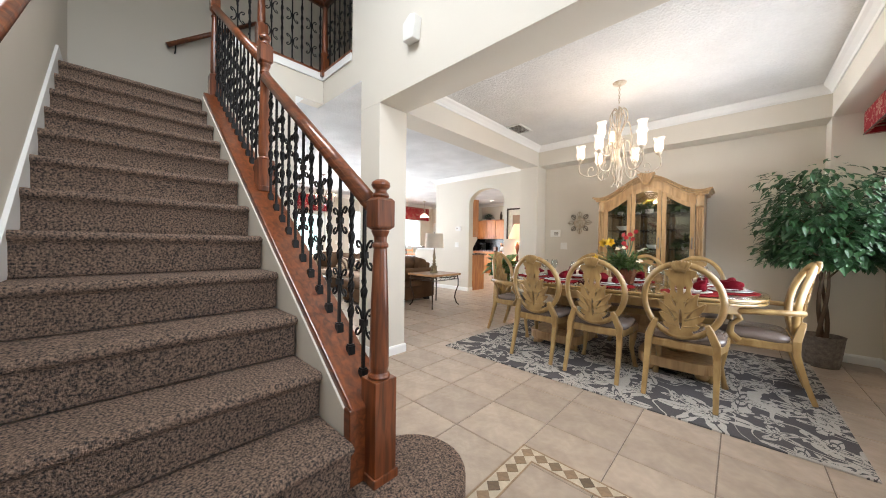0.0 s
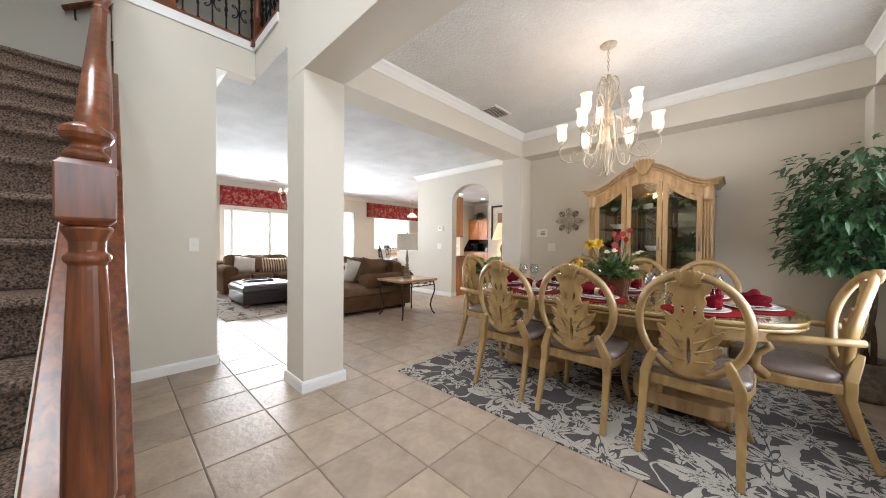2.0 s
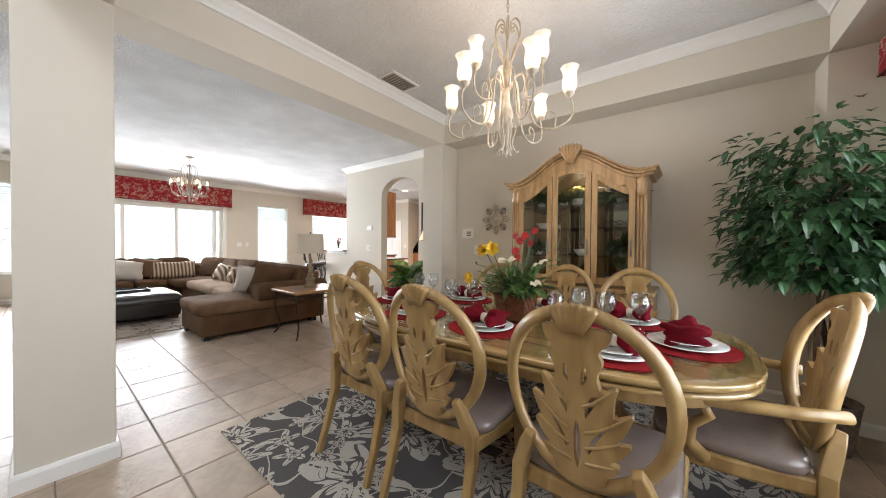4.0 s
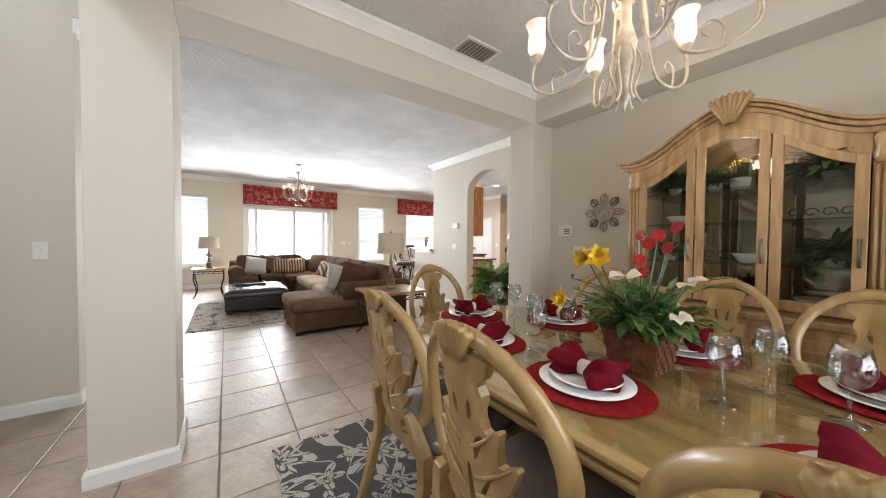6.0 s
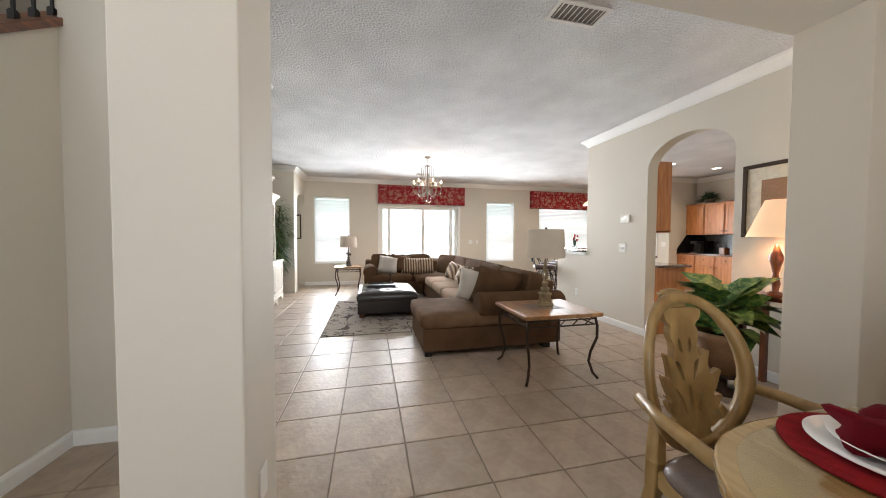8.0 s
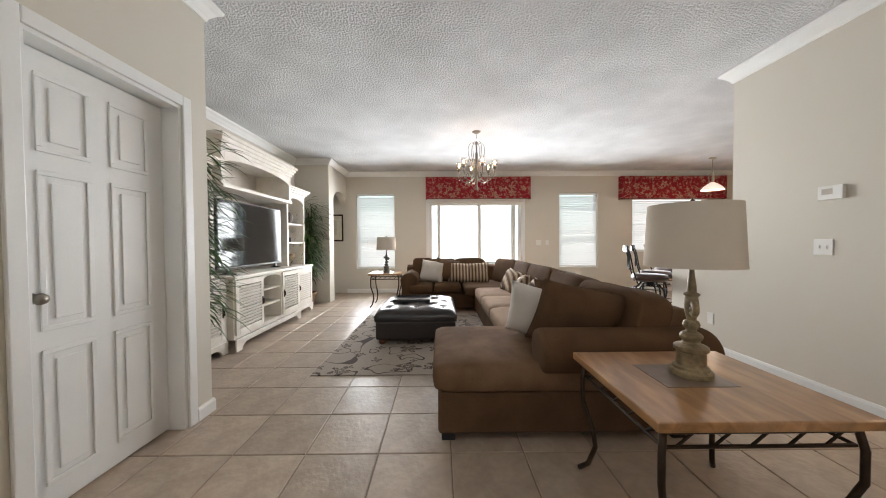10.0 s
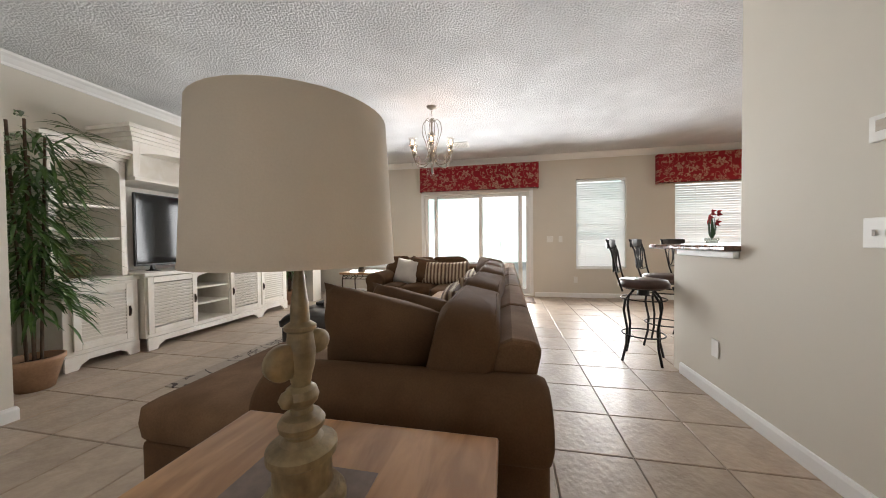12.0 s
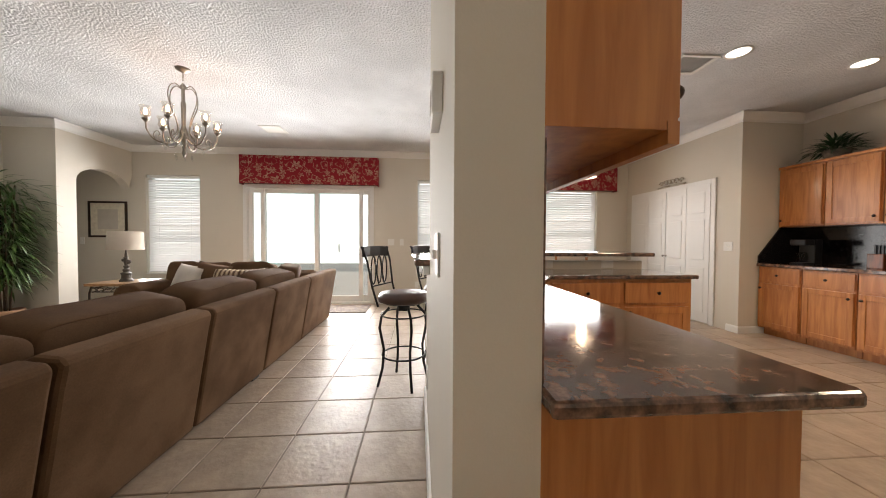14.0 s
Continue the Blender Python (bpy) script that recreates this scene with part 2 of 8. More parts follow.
CREAMPETAL = material("cream_petal", (0.80, 0.74, 0.60), 0.55, vary=0.15, scale=20, bump=0.05)
REDPETAL = material("red_petal", (0.48, 0.008, 0.012), 0.5, vary=0.2, scale=20, bump=0.05)
PALECUSHION = material("ivory_cushion", (0.62, 0.57, 0.50), 0.85, vary=0.1, scale=6, grain=200, bump=0.2)
STONETOP = material("slate_inlay", (0.24, 0.17, 0.13), 0.3, vary=0.3, scale=9, grain=40, bump=0.1)
PINETOP = wood("honey_pine_wood", (0.30, 0.15, 0.060), (0.50, 0.28, 0.125), 0.28, 2.0, (2, 9, 9), 0.4)


def floral(name, ground, petal, vein, scale=4.5, petals=6.0, size=0.40, rough=0.9, axes="xy", bumpy=0.5):
    """Woven cloth with scattered many-petalled flowers and thin scrolling stems."""
    m = bpy.data.materials.new(name)
    m.use_nodes = True
    nt, N = m.node_tree, m.node_tree.nodes
    bs = N["Principled BSDF"]

    def math_(op, a, b=None):
        n = N.new("ShaderNodeMath")
        n.operation = op
        for i, v in enumerate((a, b)):
            if v is None:
                continue
            if isinstance(v, (int, float)):
                n.inputs[i].default_value = v
            else:
                nt.links.new(v, n.inputs[i])
        return n.outputs[0]
    co = N.new("ShaderNodeTexCoord")
    sp = N.new("ShaderNodeSeparateXYZ")
    nt.links.new(co.outputs["Object"], sp.inputs[0])
    cb = N.new("ShaderNodeCombineXYZ")
    names = {"x": "X", "y": "Y", "z": "Z"}
    nt.links.new(sp.outputs[names[axes[0]]], cb.inputs[0])
    nt.links.new(sp.outputs[names[axes[1]]], cb.inputs[1])
    warp = N.new("ShaderNodeTexNoise")
    warp.inputs["Scale"].default_value = scale * 1.3
    nt.links.new(cb.outputs[0], warp.inputs["Vector"])
    wv = N.new("ShaderNodeVectorMath")
    wv.operation = "MULTIPLY_ADD"
    nt.links.new(warp.outputs["Color"], wv.inputs[0])
    wv.inputs[1].default_value = (0.35 / scale,) * 3
    nt.links.new(cb.outputs[0], wv.inputs[2])
    flat = N.new("ShaderNodeVectorMath")
    flat.operation = "MULTIPLY"
    nt.links.new(wv.outputs[0], flat.inputs[0])
    flat.inputs[1].default_value = (1, 1, 0)
    masks = []
    for k, (sc, np_, sz) in enumerate(((scale, petals, size), (scale * 1.9, petals - 1, size * 0.9))):
        vo = N.new("ShaderNodeTexVoronoi")
        vo.voronoi_dimensions = "2D"
        vo.inputs["Scale"].default_value, vo.inputs["Randomness"].default_value = sc, 0.75
        nt.links.new(flat.outputs[0], vo.inputs["Vector"])
        df = N.new("ShaderNodeVectorMath")
        df.operation = "SUBTRACT"
        nt.links.new(flat.outputs[0], df.inputs[0])
        nt.links.new(vo.outputs["Position"], df.inputs[1])
        s2 = N.new("ShaderNodeSeparateXYZ")
        nt.links.new(df.outputs[0], s2.inputs[0])
        ang = math_("ARCTAN2", s2.outputs[1], s2.outputs[0])
        cs = N.new("ShaderNodeSeparateXYZ")
        nt.links.new(vo.outputs["Color"], cs.inputs[0])
        wavy = math_("COSINE", math_("ADD", math_("MULTIPLY", ang, np_), math_("MULTIPLY", cs.outputs[0], 6.28)))
        grow = math_("ADD", math_("MULTIPLY", cs.outputs[1], 0.5), 0.6)
        reach = math_("MULTIPLY", math_("ADD", math_("MULTIPLY", wavy, 0.30), 0.70), math_("MULTIPLY", grow, sz))
        rel = math_("DIVIDE", vo.outputs["Distance"], reach)
        inside = math_("LESS_THAN", rel, 1.0)
        ring = math_("GREATER_THAN", math_("ABSOLUTE", math_("SUBTRACT", rel, 0.52)), 0.075)
        eye = math_("GREATER_THAN", rel, 0.20)
        rays = math_("GREATER_THAN", math_("ABSOLUTE", math_("SINE", math_("MULTIPLY", ang, np_ * 1.5))), 0.22)
        masks.append(math_("MULTIPLY", math_("MULTIPLY", inside, ring), math_("MULTIPLY", eye, rays)))
    nz = N.new("ShaderNodeTexNoise")
    nz.inputs["Scale"].default_value, nz.inputs["Detail"].default_value = scale * 0.9, 1.0
    nt.links.new(flat.outputs[0], nz.inputs["Vector"])
    stem = math_("LESS_THAN", math_("ABSOLUTE", math_("SUBTRACT", math_("FRACT", math_("MULTIPLY", nz.outputs["Fac"], 7.0)), 0.5)), 0.035)
    total = math_("MAXIMUM", math_("MAXIMUM", masks[0], masks[1]), stem)
    tint = N.new("ShaderNodeMix")
    tint.data_type = "RGBA"
    tint.inputs["A"].default_value, tint.inputs["B"].default_value = (*petal, 1), (*vein, 1)
    nt.links.new(nz.outputs["Fac"], tint.inputs["Factor"])
    mix = N.new("ShaderNodeMix")
    mix.data_type = "RGBA"
    mix.inputs["A"].default_value = (*ground, 1)
    nt.links.new(total, mix.inputs["Factor"])
    nt.links.new(tint.outputs["Result"], mix.inputs["B"])
    weave = N.new("ShaderNodeTexNoise")
    weave.inputs["Scale"].default_value = 220
    nt.links.new(co.outputs["Object"], weave.inputs["Vector"])
    mul = N.new("ShaderNodeMix")
    mul.data_type, mul.blend_type = "RGBA", "MULTIPLY"
    mul.inputs["Factor"].default_value = 0.5
    nt.links.new(mix.outputs["Result"], mul.inputs["A"])
    nt.links.new(weave.outputs["Fac"], mul.inputs["B"])
    nt.links.new(mul.outputs["Result"], bs.inputs["Base Color"])
    bs.inputs["Roughness"].default_value = rough
    b = N.new("ShaderNodeBump")
    b.inputs["Strength"].default_value, b.inputs["Distance"].default_value = bumpy, 0.004
    nt.links.new(math_("ADD", math_("MULTIPLY", total, 0.6), weave.outputs["Fac"]), b.inputs["Height"])
    nt.links.new(b.outputs["Normal"], bs.inputs["Normal"])
    return m


RUG_D = floral("grey_floral_rug", (0.092, 0.085, 0.085), (0.64, 0.60, 0.53), (0.46, 0.42, 0.37), 2.1, 6.0, 0.60)
RUG_L = floral("beige_scroll_rug", (0.46, 0.395, 0.33), (0.06, 0.045, 0.04), (0.12, 0.08, 0.07), 2.2, 5.0, 0.26)
VALANCE = floral("red_floral_cloth", (0.34, 0.008, 0.020), (0.66, 0.45, 0.33), (0.42, 0.20, 0.14), 4.2, 5.0, 0.37, axes="yz", bumpy=0.2)
MATCLOTH = floral("patterned_door_mat", (0.10, 0.07, 0.06), (0.42, 0.33, 0.24), (0.30, 0.2, 0.14), 10, 5, 0.45)

# ---------------- building blocks ----------------


def part(name, bm, mat, parent=None, label="", smooth=False, edge=0.0):
    """One mesh object out of a bmesh, under its thing."""
    me = bpy.data.meshes.new(name)
    bmesh.ops.recalc_face_normals(bm, faces=bm.faces)
    bm.to_mesh(me)
    bm.free()
    me.materials.append(mat)
    if smooth:
        me.polygons.foreach_set("use_smooth", [True] * len(me.polygons))
    ob = new(name, me)
    if parent is not None:
        ob.parent = parent
        ob.matrix_parent_inverse = parent.matrix_basis.inverted()
    if label:
        ob["label"] = label
    if edge:
        bv = ob.modifiers.new("bevel", "BEVEL")
        bv.width, bv.segments, bv.limit_method, bv.angle_limit = edge, 2, "ANGLE", radians(40)
    return ob


def thing(name, place, label, category, group="", turn=0.0):
    """An empty at the base of a thing, to hold its parts."""
    ob = new(name)
    ob.empty_display_size = 0.1
    ob.matrix_basis = pose(*place, 0, 0, turn)
    return tagged(ob, label, category, group)


def local(parent, ob):
    """Lays a part that was built round the origin into its thing's own axes."""
    ob.parent = parent
    ob.matrix_parent_inverse = Matrix()
    return ob


def lpart(name, bm, mat, parent, label="", smooth=False, edge=0.0):
    return local(parent, part(name, bm, mat, None, label, smooth, edge))


def box(bm, x0, x1, y0, y1, z0, z1, m=None):
    v = [bm.verts.new(m @ Vector(p) if m else p) for p in
         ((x0, y0, z0), (x1, y0, z0), (x1, y1, z0), (x0, y1, z0), (x0, y0, z1), (x1, y0, z1), (x1, y1, z1), (x0, y1, z1))]
    for f in ((0, 3, 2, 1), (4, 5, 6, 7), (0, 1, 5, 4), (1, 2, 6, 5), (2, 3, 7, 6), (3, 0, 4, 7)):
        bm.faces.new([v[i] for i in f])
    return bm


def boxes(*rows):
    bm = bmesh.new()
    for r in rows:
        box(bm, *r)
    return bm


def prism(bm, pts, axis, a, b, m=None):
    """A flat outline pushed along an axis from a to b. pts are the other two axes in order."""
    def at(p, w):
        c = {"x": (w, p[0], p[1]), "y": (p[0], w, p[1]), "z": (p[0], p[1], w)}[axis]
        return m @ Vector(c) if m else Vector(c)
    lo, hi = [bm.verts.new(at(p, a)) for p in pts], [bm.verts.new(at(p, b)) for p in pts]
    n = len(pts)
    bm.faces.new(lo[::-1])
    bm.faces.new(hi)
    for i in range(n):
        bm.faces.new((lo[i], lo[(i + 1) % n], hi[(i + 1) % n], hi[i]))
    return bm


def lathe(bm, prof, m=None, seg=20, caps=True):
    """A turned shape: prof is rows of radius and height."""
    rings = []
    for r, z in prof:
        rings.append([bm.verts.new((m or Matrix()) @ Vector((r * math.cos(2 * math.pi * k / seg), r * math.sin(2 * math.pi * k / seg), z)))
                      for k in range(seg)])
    for a, b in zip(rings, rings[1:]):
        for k in range(seg):
            bm.faces.new((a[k], a[(k + 1) % seg], b[(k + 1) % seg], b[k]))
    if caps:
        bm.faces.new(rings[0][::-1])
        bm.faces.new(rings[-1])
    return bm


def tube(bm, pts, r, seg=8, m=None, flat=1.0):
    """A rod along points; r is one radius or one for each point. flat squeezes its section."""
    pts = [Vector(p) for p in pts]
    rs = list(r) if hasattr(r, "__len__") else [r] * len(pts)
    rings, side = [], None
    for i, p in enumerate(pts):
        d = (pts[min(i + 1, len(pts) - 1)] - pts[max(i - 1, 0)]).normalized()
        if side is None:
            side = d.orthogonal().normalized()
        side = (side - d * side.dot(d)).normalized()
        other = d.cross(side)
        rings.append([bm.verts.new((m or Matrix()) @ (p + rs[i] * (side * math.cos(2 * math.pi * k / seg) + other * flat * math.sin(2 * math.pi * k / seg))))
                      for k in range(seg)])
    for a, b in zip(rings, rings[1:]):
        for k in range(seg):
            bm.faces.new((a[k], a[(k + 1) % seg], b[(k + 1) % seg], b[k]))
    bm.faces.new(rings[0][::-1])
    bm.faces.new(rings[-1])
    return bm


def flow(pts, n=5):
    """A smooth line through points, n steps from one to the next."""
    p = [Vector(q) for q in pts]
    p = [p[0] * 2 - p[1]] + p + [p[-1] * 2 - p[-2]]
    out = []
    for a, b, c, d in zip(p, p[1:], p[2:], p[3:]):
        for k in range(n):
            t = k / n
            out.append(0.5 * (2 * b + (c - a) * t + (2 * a - 5 * b + 4 * c - d) * t * t + (3 * b - a - 3 * c + d) * t ** 3))
    return out + [p[-2]]


def rod(bm, path, w, h, m=None):
    """A bar of rectangular section w wide (level) and h high along points."""
    pts, rings = [Vector(p) for p in path], []
    for i, p in enumerate(pts):
        d = (pts[min(i + 1, len(pts) - 1)] - pts[max(i - 1, 0)]).normalized()
        side = d.cross(Vector((0, 0, 1)))
        side = side.normalized() if side.length > 1e-4 else Vector((1, 0, 0))
        up = side.cross(d)
        rings.append([bm.verts.new((m or Matrix()) @ (p + side * a * w / 2 + up * b * h / 2)) for a, b in ((-1, -1), (1, -1), (1, 1), (-1, 1))])
    for a, b in zip(rings, rings[1:]):
        for k in range(4):
            bm.faces.new((a[k], a[(k + 1) % 4], b[(k + 1) % 4], b[k]))
    bm.faces.new(rings[0][::-1])
    bm.faces.new(rings[-1])
    return bm


def sweep(bm, prof, path, closed=False):
    """A moulding: prof is rows of (out from the wall, height), path the wall's foot line, with the room on its left."""
    pts = [Vector((*p, 0)) for p in path]
    n = len(pts)
    seg = [(pts[(i + 1) % n] - pts[i]).normalized() for i in range(n if closed else n - 1)]
    nor = [Vector((-d.y, d.x, 0)) for d in seg]
    rings = []
    for i, p in enumerate(pts):
        a = nor[i - 1] if (i > 0 or closed) else nor[0]
        b = nor[i] if i < len(nor) else nor[-1]
        out = (a + b) / (1 + a.dot(b))
        rings.append([bm.verts.new(p + out * u + Vector((0, 0, v))) for u, v in prof])
    k = len(prof)
    for i in range(n if closed else n - 1):
        a, b = rings[i], rings[(i + 1) % n]
        for j in range(k):
            bm.faces.new((a[j], a[(j + 1) % k], b[(j + 1) % k], b[j]))
    if not closed:
        bm.faces.new(rings[0][::-1])
        bm.faces.new(rings[-1])
    return bm


def structure(name, bm, mat, label, category, **k):
    return tagged(part(name, bm, mat, None, **k), label, category, kind="structure")


BASE = ((0, 0), (0.016, 0), (0.016, 0.07), (0.010, 0.088), (0, 0.09))


def crown(z, k=1.0):
    return tuple((u * k, z + (v - z) * k) for u, v in crown_line(z))


def crown_line(z):
    return ((0, z - 0.11), (0.012, z - 0.11), (0.020, z - 0.085), (0.055, z - 0.045), (0.080, z - 0.025), (0.088, z - 0.004), (0, z - 0.004))


# ---------------- plan ----------------
HIGH = 2.82     # living room and kitchen ceiling
BEAM = 2.50     # underside of the beams
TRAY = 2.835     # dining tray ceiling
TOP = 5.4       # foyer ceiling
FAR = -10.2     # garden wall of the living room, in the living room's own measure
LIVING = 0.09   # living room and kitchen stand this much nearer the foyer than their own measure says

# ---------------- floor bed, walls, ceilings ----------------
structure("floor", boxes((-10.4, 2.6, -1.0, 11.5, -0.12, -0.0062)), GROUT, "beige travertine tile floor with darker grout", "floor")

# pillar and beams between foyer, dining and living room
structure("pillar", boxes((-2.81, -2.48, 2.03, 2.37, 0, BEAM)), WALL, "beige painted square pillar with white baseboard", "pillar", edge=0.006)
structure("wall_beam_south", prism(bmesh.new(), [(-3.66, HIGH), (-2.81, HIGH), (-2.81, BEAM), (1.1, BEAM), (1.1, 0), (2.4, 0), (2.4, TOP), (-3.0, TOP), (-3.0, 3.14), (-3.66, 3.14)], "y", 2.03, 2.37), WALL,
          "beige painted wall above the dining opening", "wall", edge=0.004)
structure("beam_west", boxes((-2.81, -2.48, 2.37, 5.30, BEAM, 3.1)), WALL, "beige boxed beam between dining and living room", "beam", edge=0.004)
structure("wall_dining_north", boxes((-2.48, 1.1, 5.62, 5.80, 0, 3.1), (-2.81, -2.48, 5.30, 5.80, 0, 3.1), (0.74, 1.1, 5.35, 5.62, 0, BEAM),
                                     (-2.48, 1.1, 5.33, 5.62, BEAM, 3.1)), WALL, "beige dining room wall with a boxed soffit", "wall", edge=0.004)
# window wall of the dining room: opening y 3.0..4.8, z 0.75..2.2
structure("wall_dining_east", boxes((1.1, 1.28, 2.37, 2.95, 0, 3.1), (1.1, 1.28, 4.85, 5.80, 0, 3.1), (1.1, 1.28, 2.95, 4.85, 0, 0.6), (1.1, 1.28, 2.95, 4.85, 2.15, 3.1),
                                    (0.74, 1.1, 2.37, 5.33, BEAM, 3.1)), WALL, "beige window wall of the dining room", "wall", edge=0.004)
structure("ceiling_dining", boxes((-2.6, 1.2, 2.3, 5.7, TRAY, TRAY + 0.1)), CEIL_D, "white textured tray ceiling", "ceiling")
structure("trim_tray_crown", sweep(bmesh.new(), crown(TRAY, 0.86), [(-2.48, 2.37), (0.74, 2.37), (0.74, 5.33), (-2.48, 5.33)], True), WHITE, "white crown moulding round the tray ceiling", "moulding")

# living room
structure("wall_garden", boxes((FAR - 0.2, FAR, -1.0, 1.34, 0, 3.0), (FAR - 0.2, FAR, 2.24, 2.98, 0, 3.0), (FAR - 0.2, FAR, 5.30, 6.11, 0, 3.0), (FAR - 0.2, FAR, 7.01, 7.83, 0, 3.0), (FAR - 0.2, FAR, 9.62, 11.5, 0, 3.0),
                               (FAR - 0.2, FAR, 1.34, 2.24, 0, 0.56), (FAR - 0.2, FAR, 1.34, 2.24, 2.32, 3.0), (FAR - 0.2, FAR, 6.11, 7.01, 0, 0.56), (FAR - 0.2, FAR, 6.11, 7.01, 2.32, 3.0),
                               (FAR - 0.2, FAR, 2.98, 5.30, 2.2, 3.0), (FAR - 0.2, FAR, 7.83, 9.62, 0, 0.92), (FAR - 0.2, FAR, 7.83, 9.62, 2.2, 3.0)), WALL,
          "beige garden wall with windows and a sliding door", "wall")
structure("wall_television", boxes((-9.04, -5.03, 0.25, 0.45, 0, 3.0)), WALL, "beige wall behind the entertainment unit", "wall")
# block with the arched passage beside the garden wall
bm = boxes((-9.24, -9.04, 0.25, 1.12, 0, 3.0))
prism(bm, [(-9.24, 0.0), (-9.24, 3.0), (FAR, 3.0), (FAR, 2.28)] + [(-10.13 + 0.83 / 2 + 0.42 * math.cos(a), 2.05 + 0.23 * math.sin(a)) for a in np.linspace(math.pi, 0, 13)] + [(-9.295, 0.0)], "y", 0.97, 1.12)
structure("wall_passage", bm, WALL, "beige wall with an arched passage", "wall")
structure("wall_passage_end", boxes((-10.2, -9.04, -1.0, -0.85, 0, 3.0), (-9.24, -9.04, -0.85, 0.25, 0, 3.0)), WALL, "beige end wall of the passage", "wall")
# closet block under the upper stairs, with a door opening
DX0, DX1 = -4.73, -3.97
structure("wall_closet", boxes((-4.94, DX0, 1.55, 1.70, 0, 3.14), (DX1, -3.66, 1.55, 1.70, 0, 3.14), (DX0, DX1, 1.55, 1.70, 2.04, 3.14), (-4.94, -4.86, 0.45, 1.55, 0, 3.14),
                               (-3.81, -3.66, 1.03, 1.55, 0, 3.14), (-4.88, -3.81, 1.40, 1.45, 0, 2.5)), WALL, "beige closet wall beside the stairs", "wall")
structure("ceiling_living", boxes((-10.3, -2.81, 2.37, 6.28, HIGH, HIGH + 0.1), (-10.3, -3.81, 1.70, 2.37, HIGH, HIGH + 0.1), (-3.81, -2.81, 2.03, 2.37, HIGH - 0.012, HIGH - 0.002), (-10.3, -5.03, -1.0, 1.70, HIGH, HIGH + 0.1)), CEIL,
          "white knockdown textured ceiling of the living room", "ceiling")
structure("ceiling_kitchen", boxes((-10.3, -2.4, 6.28, 11.5, HIGH, HIGH + 0.1), (-2.81, -2.4, 5.8, 6.28, HIGH, HIGH + 0.1)), CEIL, "white textured kitchen ceiling", "ceiling")
structure("wall_balcony_fascia", boxes((-3.81, -3.66, 1.70, 2.03, HIGH, 3.14)), WALL, "beige wall below the balcony rail", "wall")
# arch wall between living room and kitchen
AX0, AX1 = -4.69, -3.71
arch = [((AX0 + AX1) / 2 + (AX1 - AX0) / 2 * math.cos(a), 2.12 + 0.32 * math.sin(a)) for a in np.linspace(math.pi, 0, 25)]
bm = prism(bmesh.new(), [(-5.82, 0), (-5.82, HIGH), (-2.66, HIGH), (-2.66, 0), (AX1, 0)] + arch[::-1] + [(AX0, 0)], "y", 6.20, 6.35)
box(bm, -6.49, -5.82, 6.20, 6.35, 0, 1.03)
box(bm, -2.81, -2.66, 5.80, 6.20, 0, HIGH)
structure("wall_arch", bm, WALL, "beige wall with an arched opening to the kitchen", "wall")
structure("trim_crown_arch_wall", sweep(bmesh.new(), crown(HIGH), [(-2.81, 6.20), (-5.82, 6.20), (-5.82, 6.35)]), WHITE, "white crown moulding", "moulding")
structure("trim_crown_living", sweep(bmesh.new(), crown(HIGH), [(FAR, 11.4), (FAR, 1.12), (-9.04, 1.12), (-9.04, 0.45), (-5.03, 0.45), (-5.03, 1.70), (-3.75, 1.70)]), WHITE,
          "white crown moulding", "moulding")

# kitchen shell
structure("wall_kitchen_north", boxes((-10.2, -8.0, 10.25, 10.40, 0, HIGH), (-8.15, -8.0, 10.40, 11.2, 0, HIGH), (-8.0, -2.4, 11.1, 11.3, 0, HIGH)), WALL, "beige kitchen wall", "wall")
structure("wall_kitchen_east", boxes((-2.6, -2.4, 6.35, 11.1, 0, HIGH)), WALL, "beige kitchen wall", "wall")
structure("trim_crown_kitchen", sweep(bmesh.new(), crown(HIGH), [(-2.6, 11.1), (-8.0, 11.1), (-8.0, 10.25), (-10.2, 10.25)]), WHITE, "white crown moulding", "moulding")

# foyer shell
# the gap at z 3.9 to 5.2 is added for the stair fill
structure("wall_stairs_south", boxes((-5.03, 2.6, -0.25, -0.05, 0, 3.9), (-5.03, 2.6, -0.25, -0.05, 5.2, TOP), (-5.03, -2.7, -0.25, -0.05, 3.9, 5.2), (-0.1, 2.6, -0.25, -0.05, 3.9, 5.2)), WALL, "pale painted wall beside the stairs", "wall")
structure("wall_landing_west", boxes((-5.03, -4.88, -0.05, 6.0, 3.14, TOP), (-5.03, -4.88, -0.05, 0.45, 0, 3.14)), WALL, "pale wall behind the stair landing", "wall")
structure("wall_upper_north", boxes((-4.88, -2.6, 5.9, 6.05, 3.14, TOP)), WALL, "beige wall of the upper hall", "wall")
structure("wall_upper_east", boxes((-3.0, -2.85, 2.37, 5.9, 3.14, TOP)), WALL, "beige wall of the upper hall", "wall")
structure("ceiling_foyer", boxes((-5.1, 2.6, -0.25, 6.1, TOP, TOP + 0.1)), CEIL_D, "white ceiling high over the foyer", "ceiling")
# unseen front wall; its tall opening is added to let the entry fill in
structure("wall_entry", boxes((2.4, 2.6, -0.05, 0.15, 0, TOP), (2.4, 2.6, 1.85, 2.37, 0, TOP), (2.4, 2.6, 0.15, 1.85, 4.6, TOP), (2.4, 2.6, 0.15, 1.85, 0, 0.9)), WALL, "unseen beige entry wall with a tall opening added for light", "wall")
structure("floor_upper", boxes((-4.88, -3.70, 1.60, 6.0, 2.95, 3.12), (-3.70, -3.0, 2.38, 6.0, 2.95, 3.12)), CARPET, "carpeted upper hall floor", "floor")

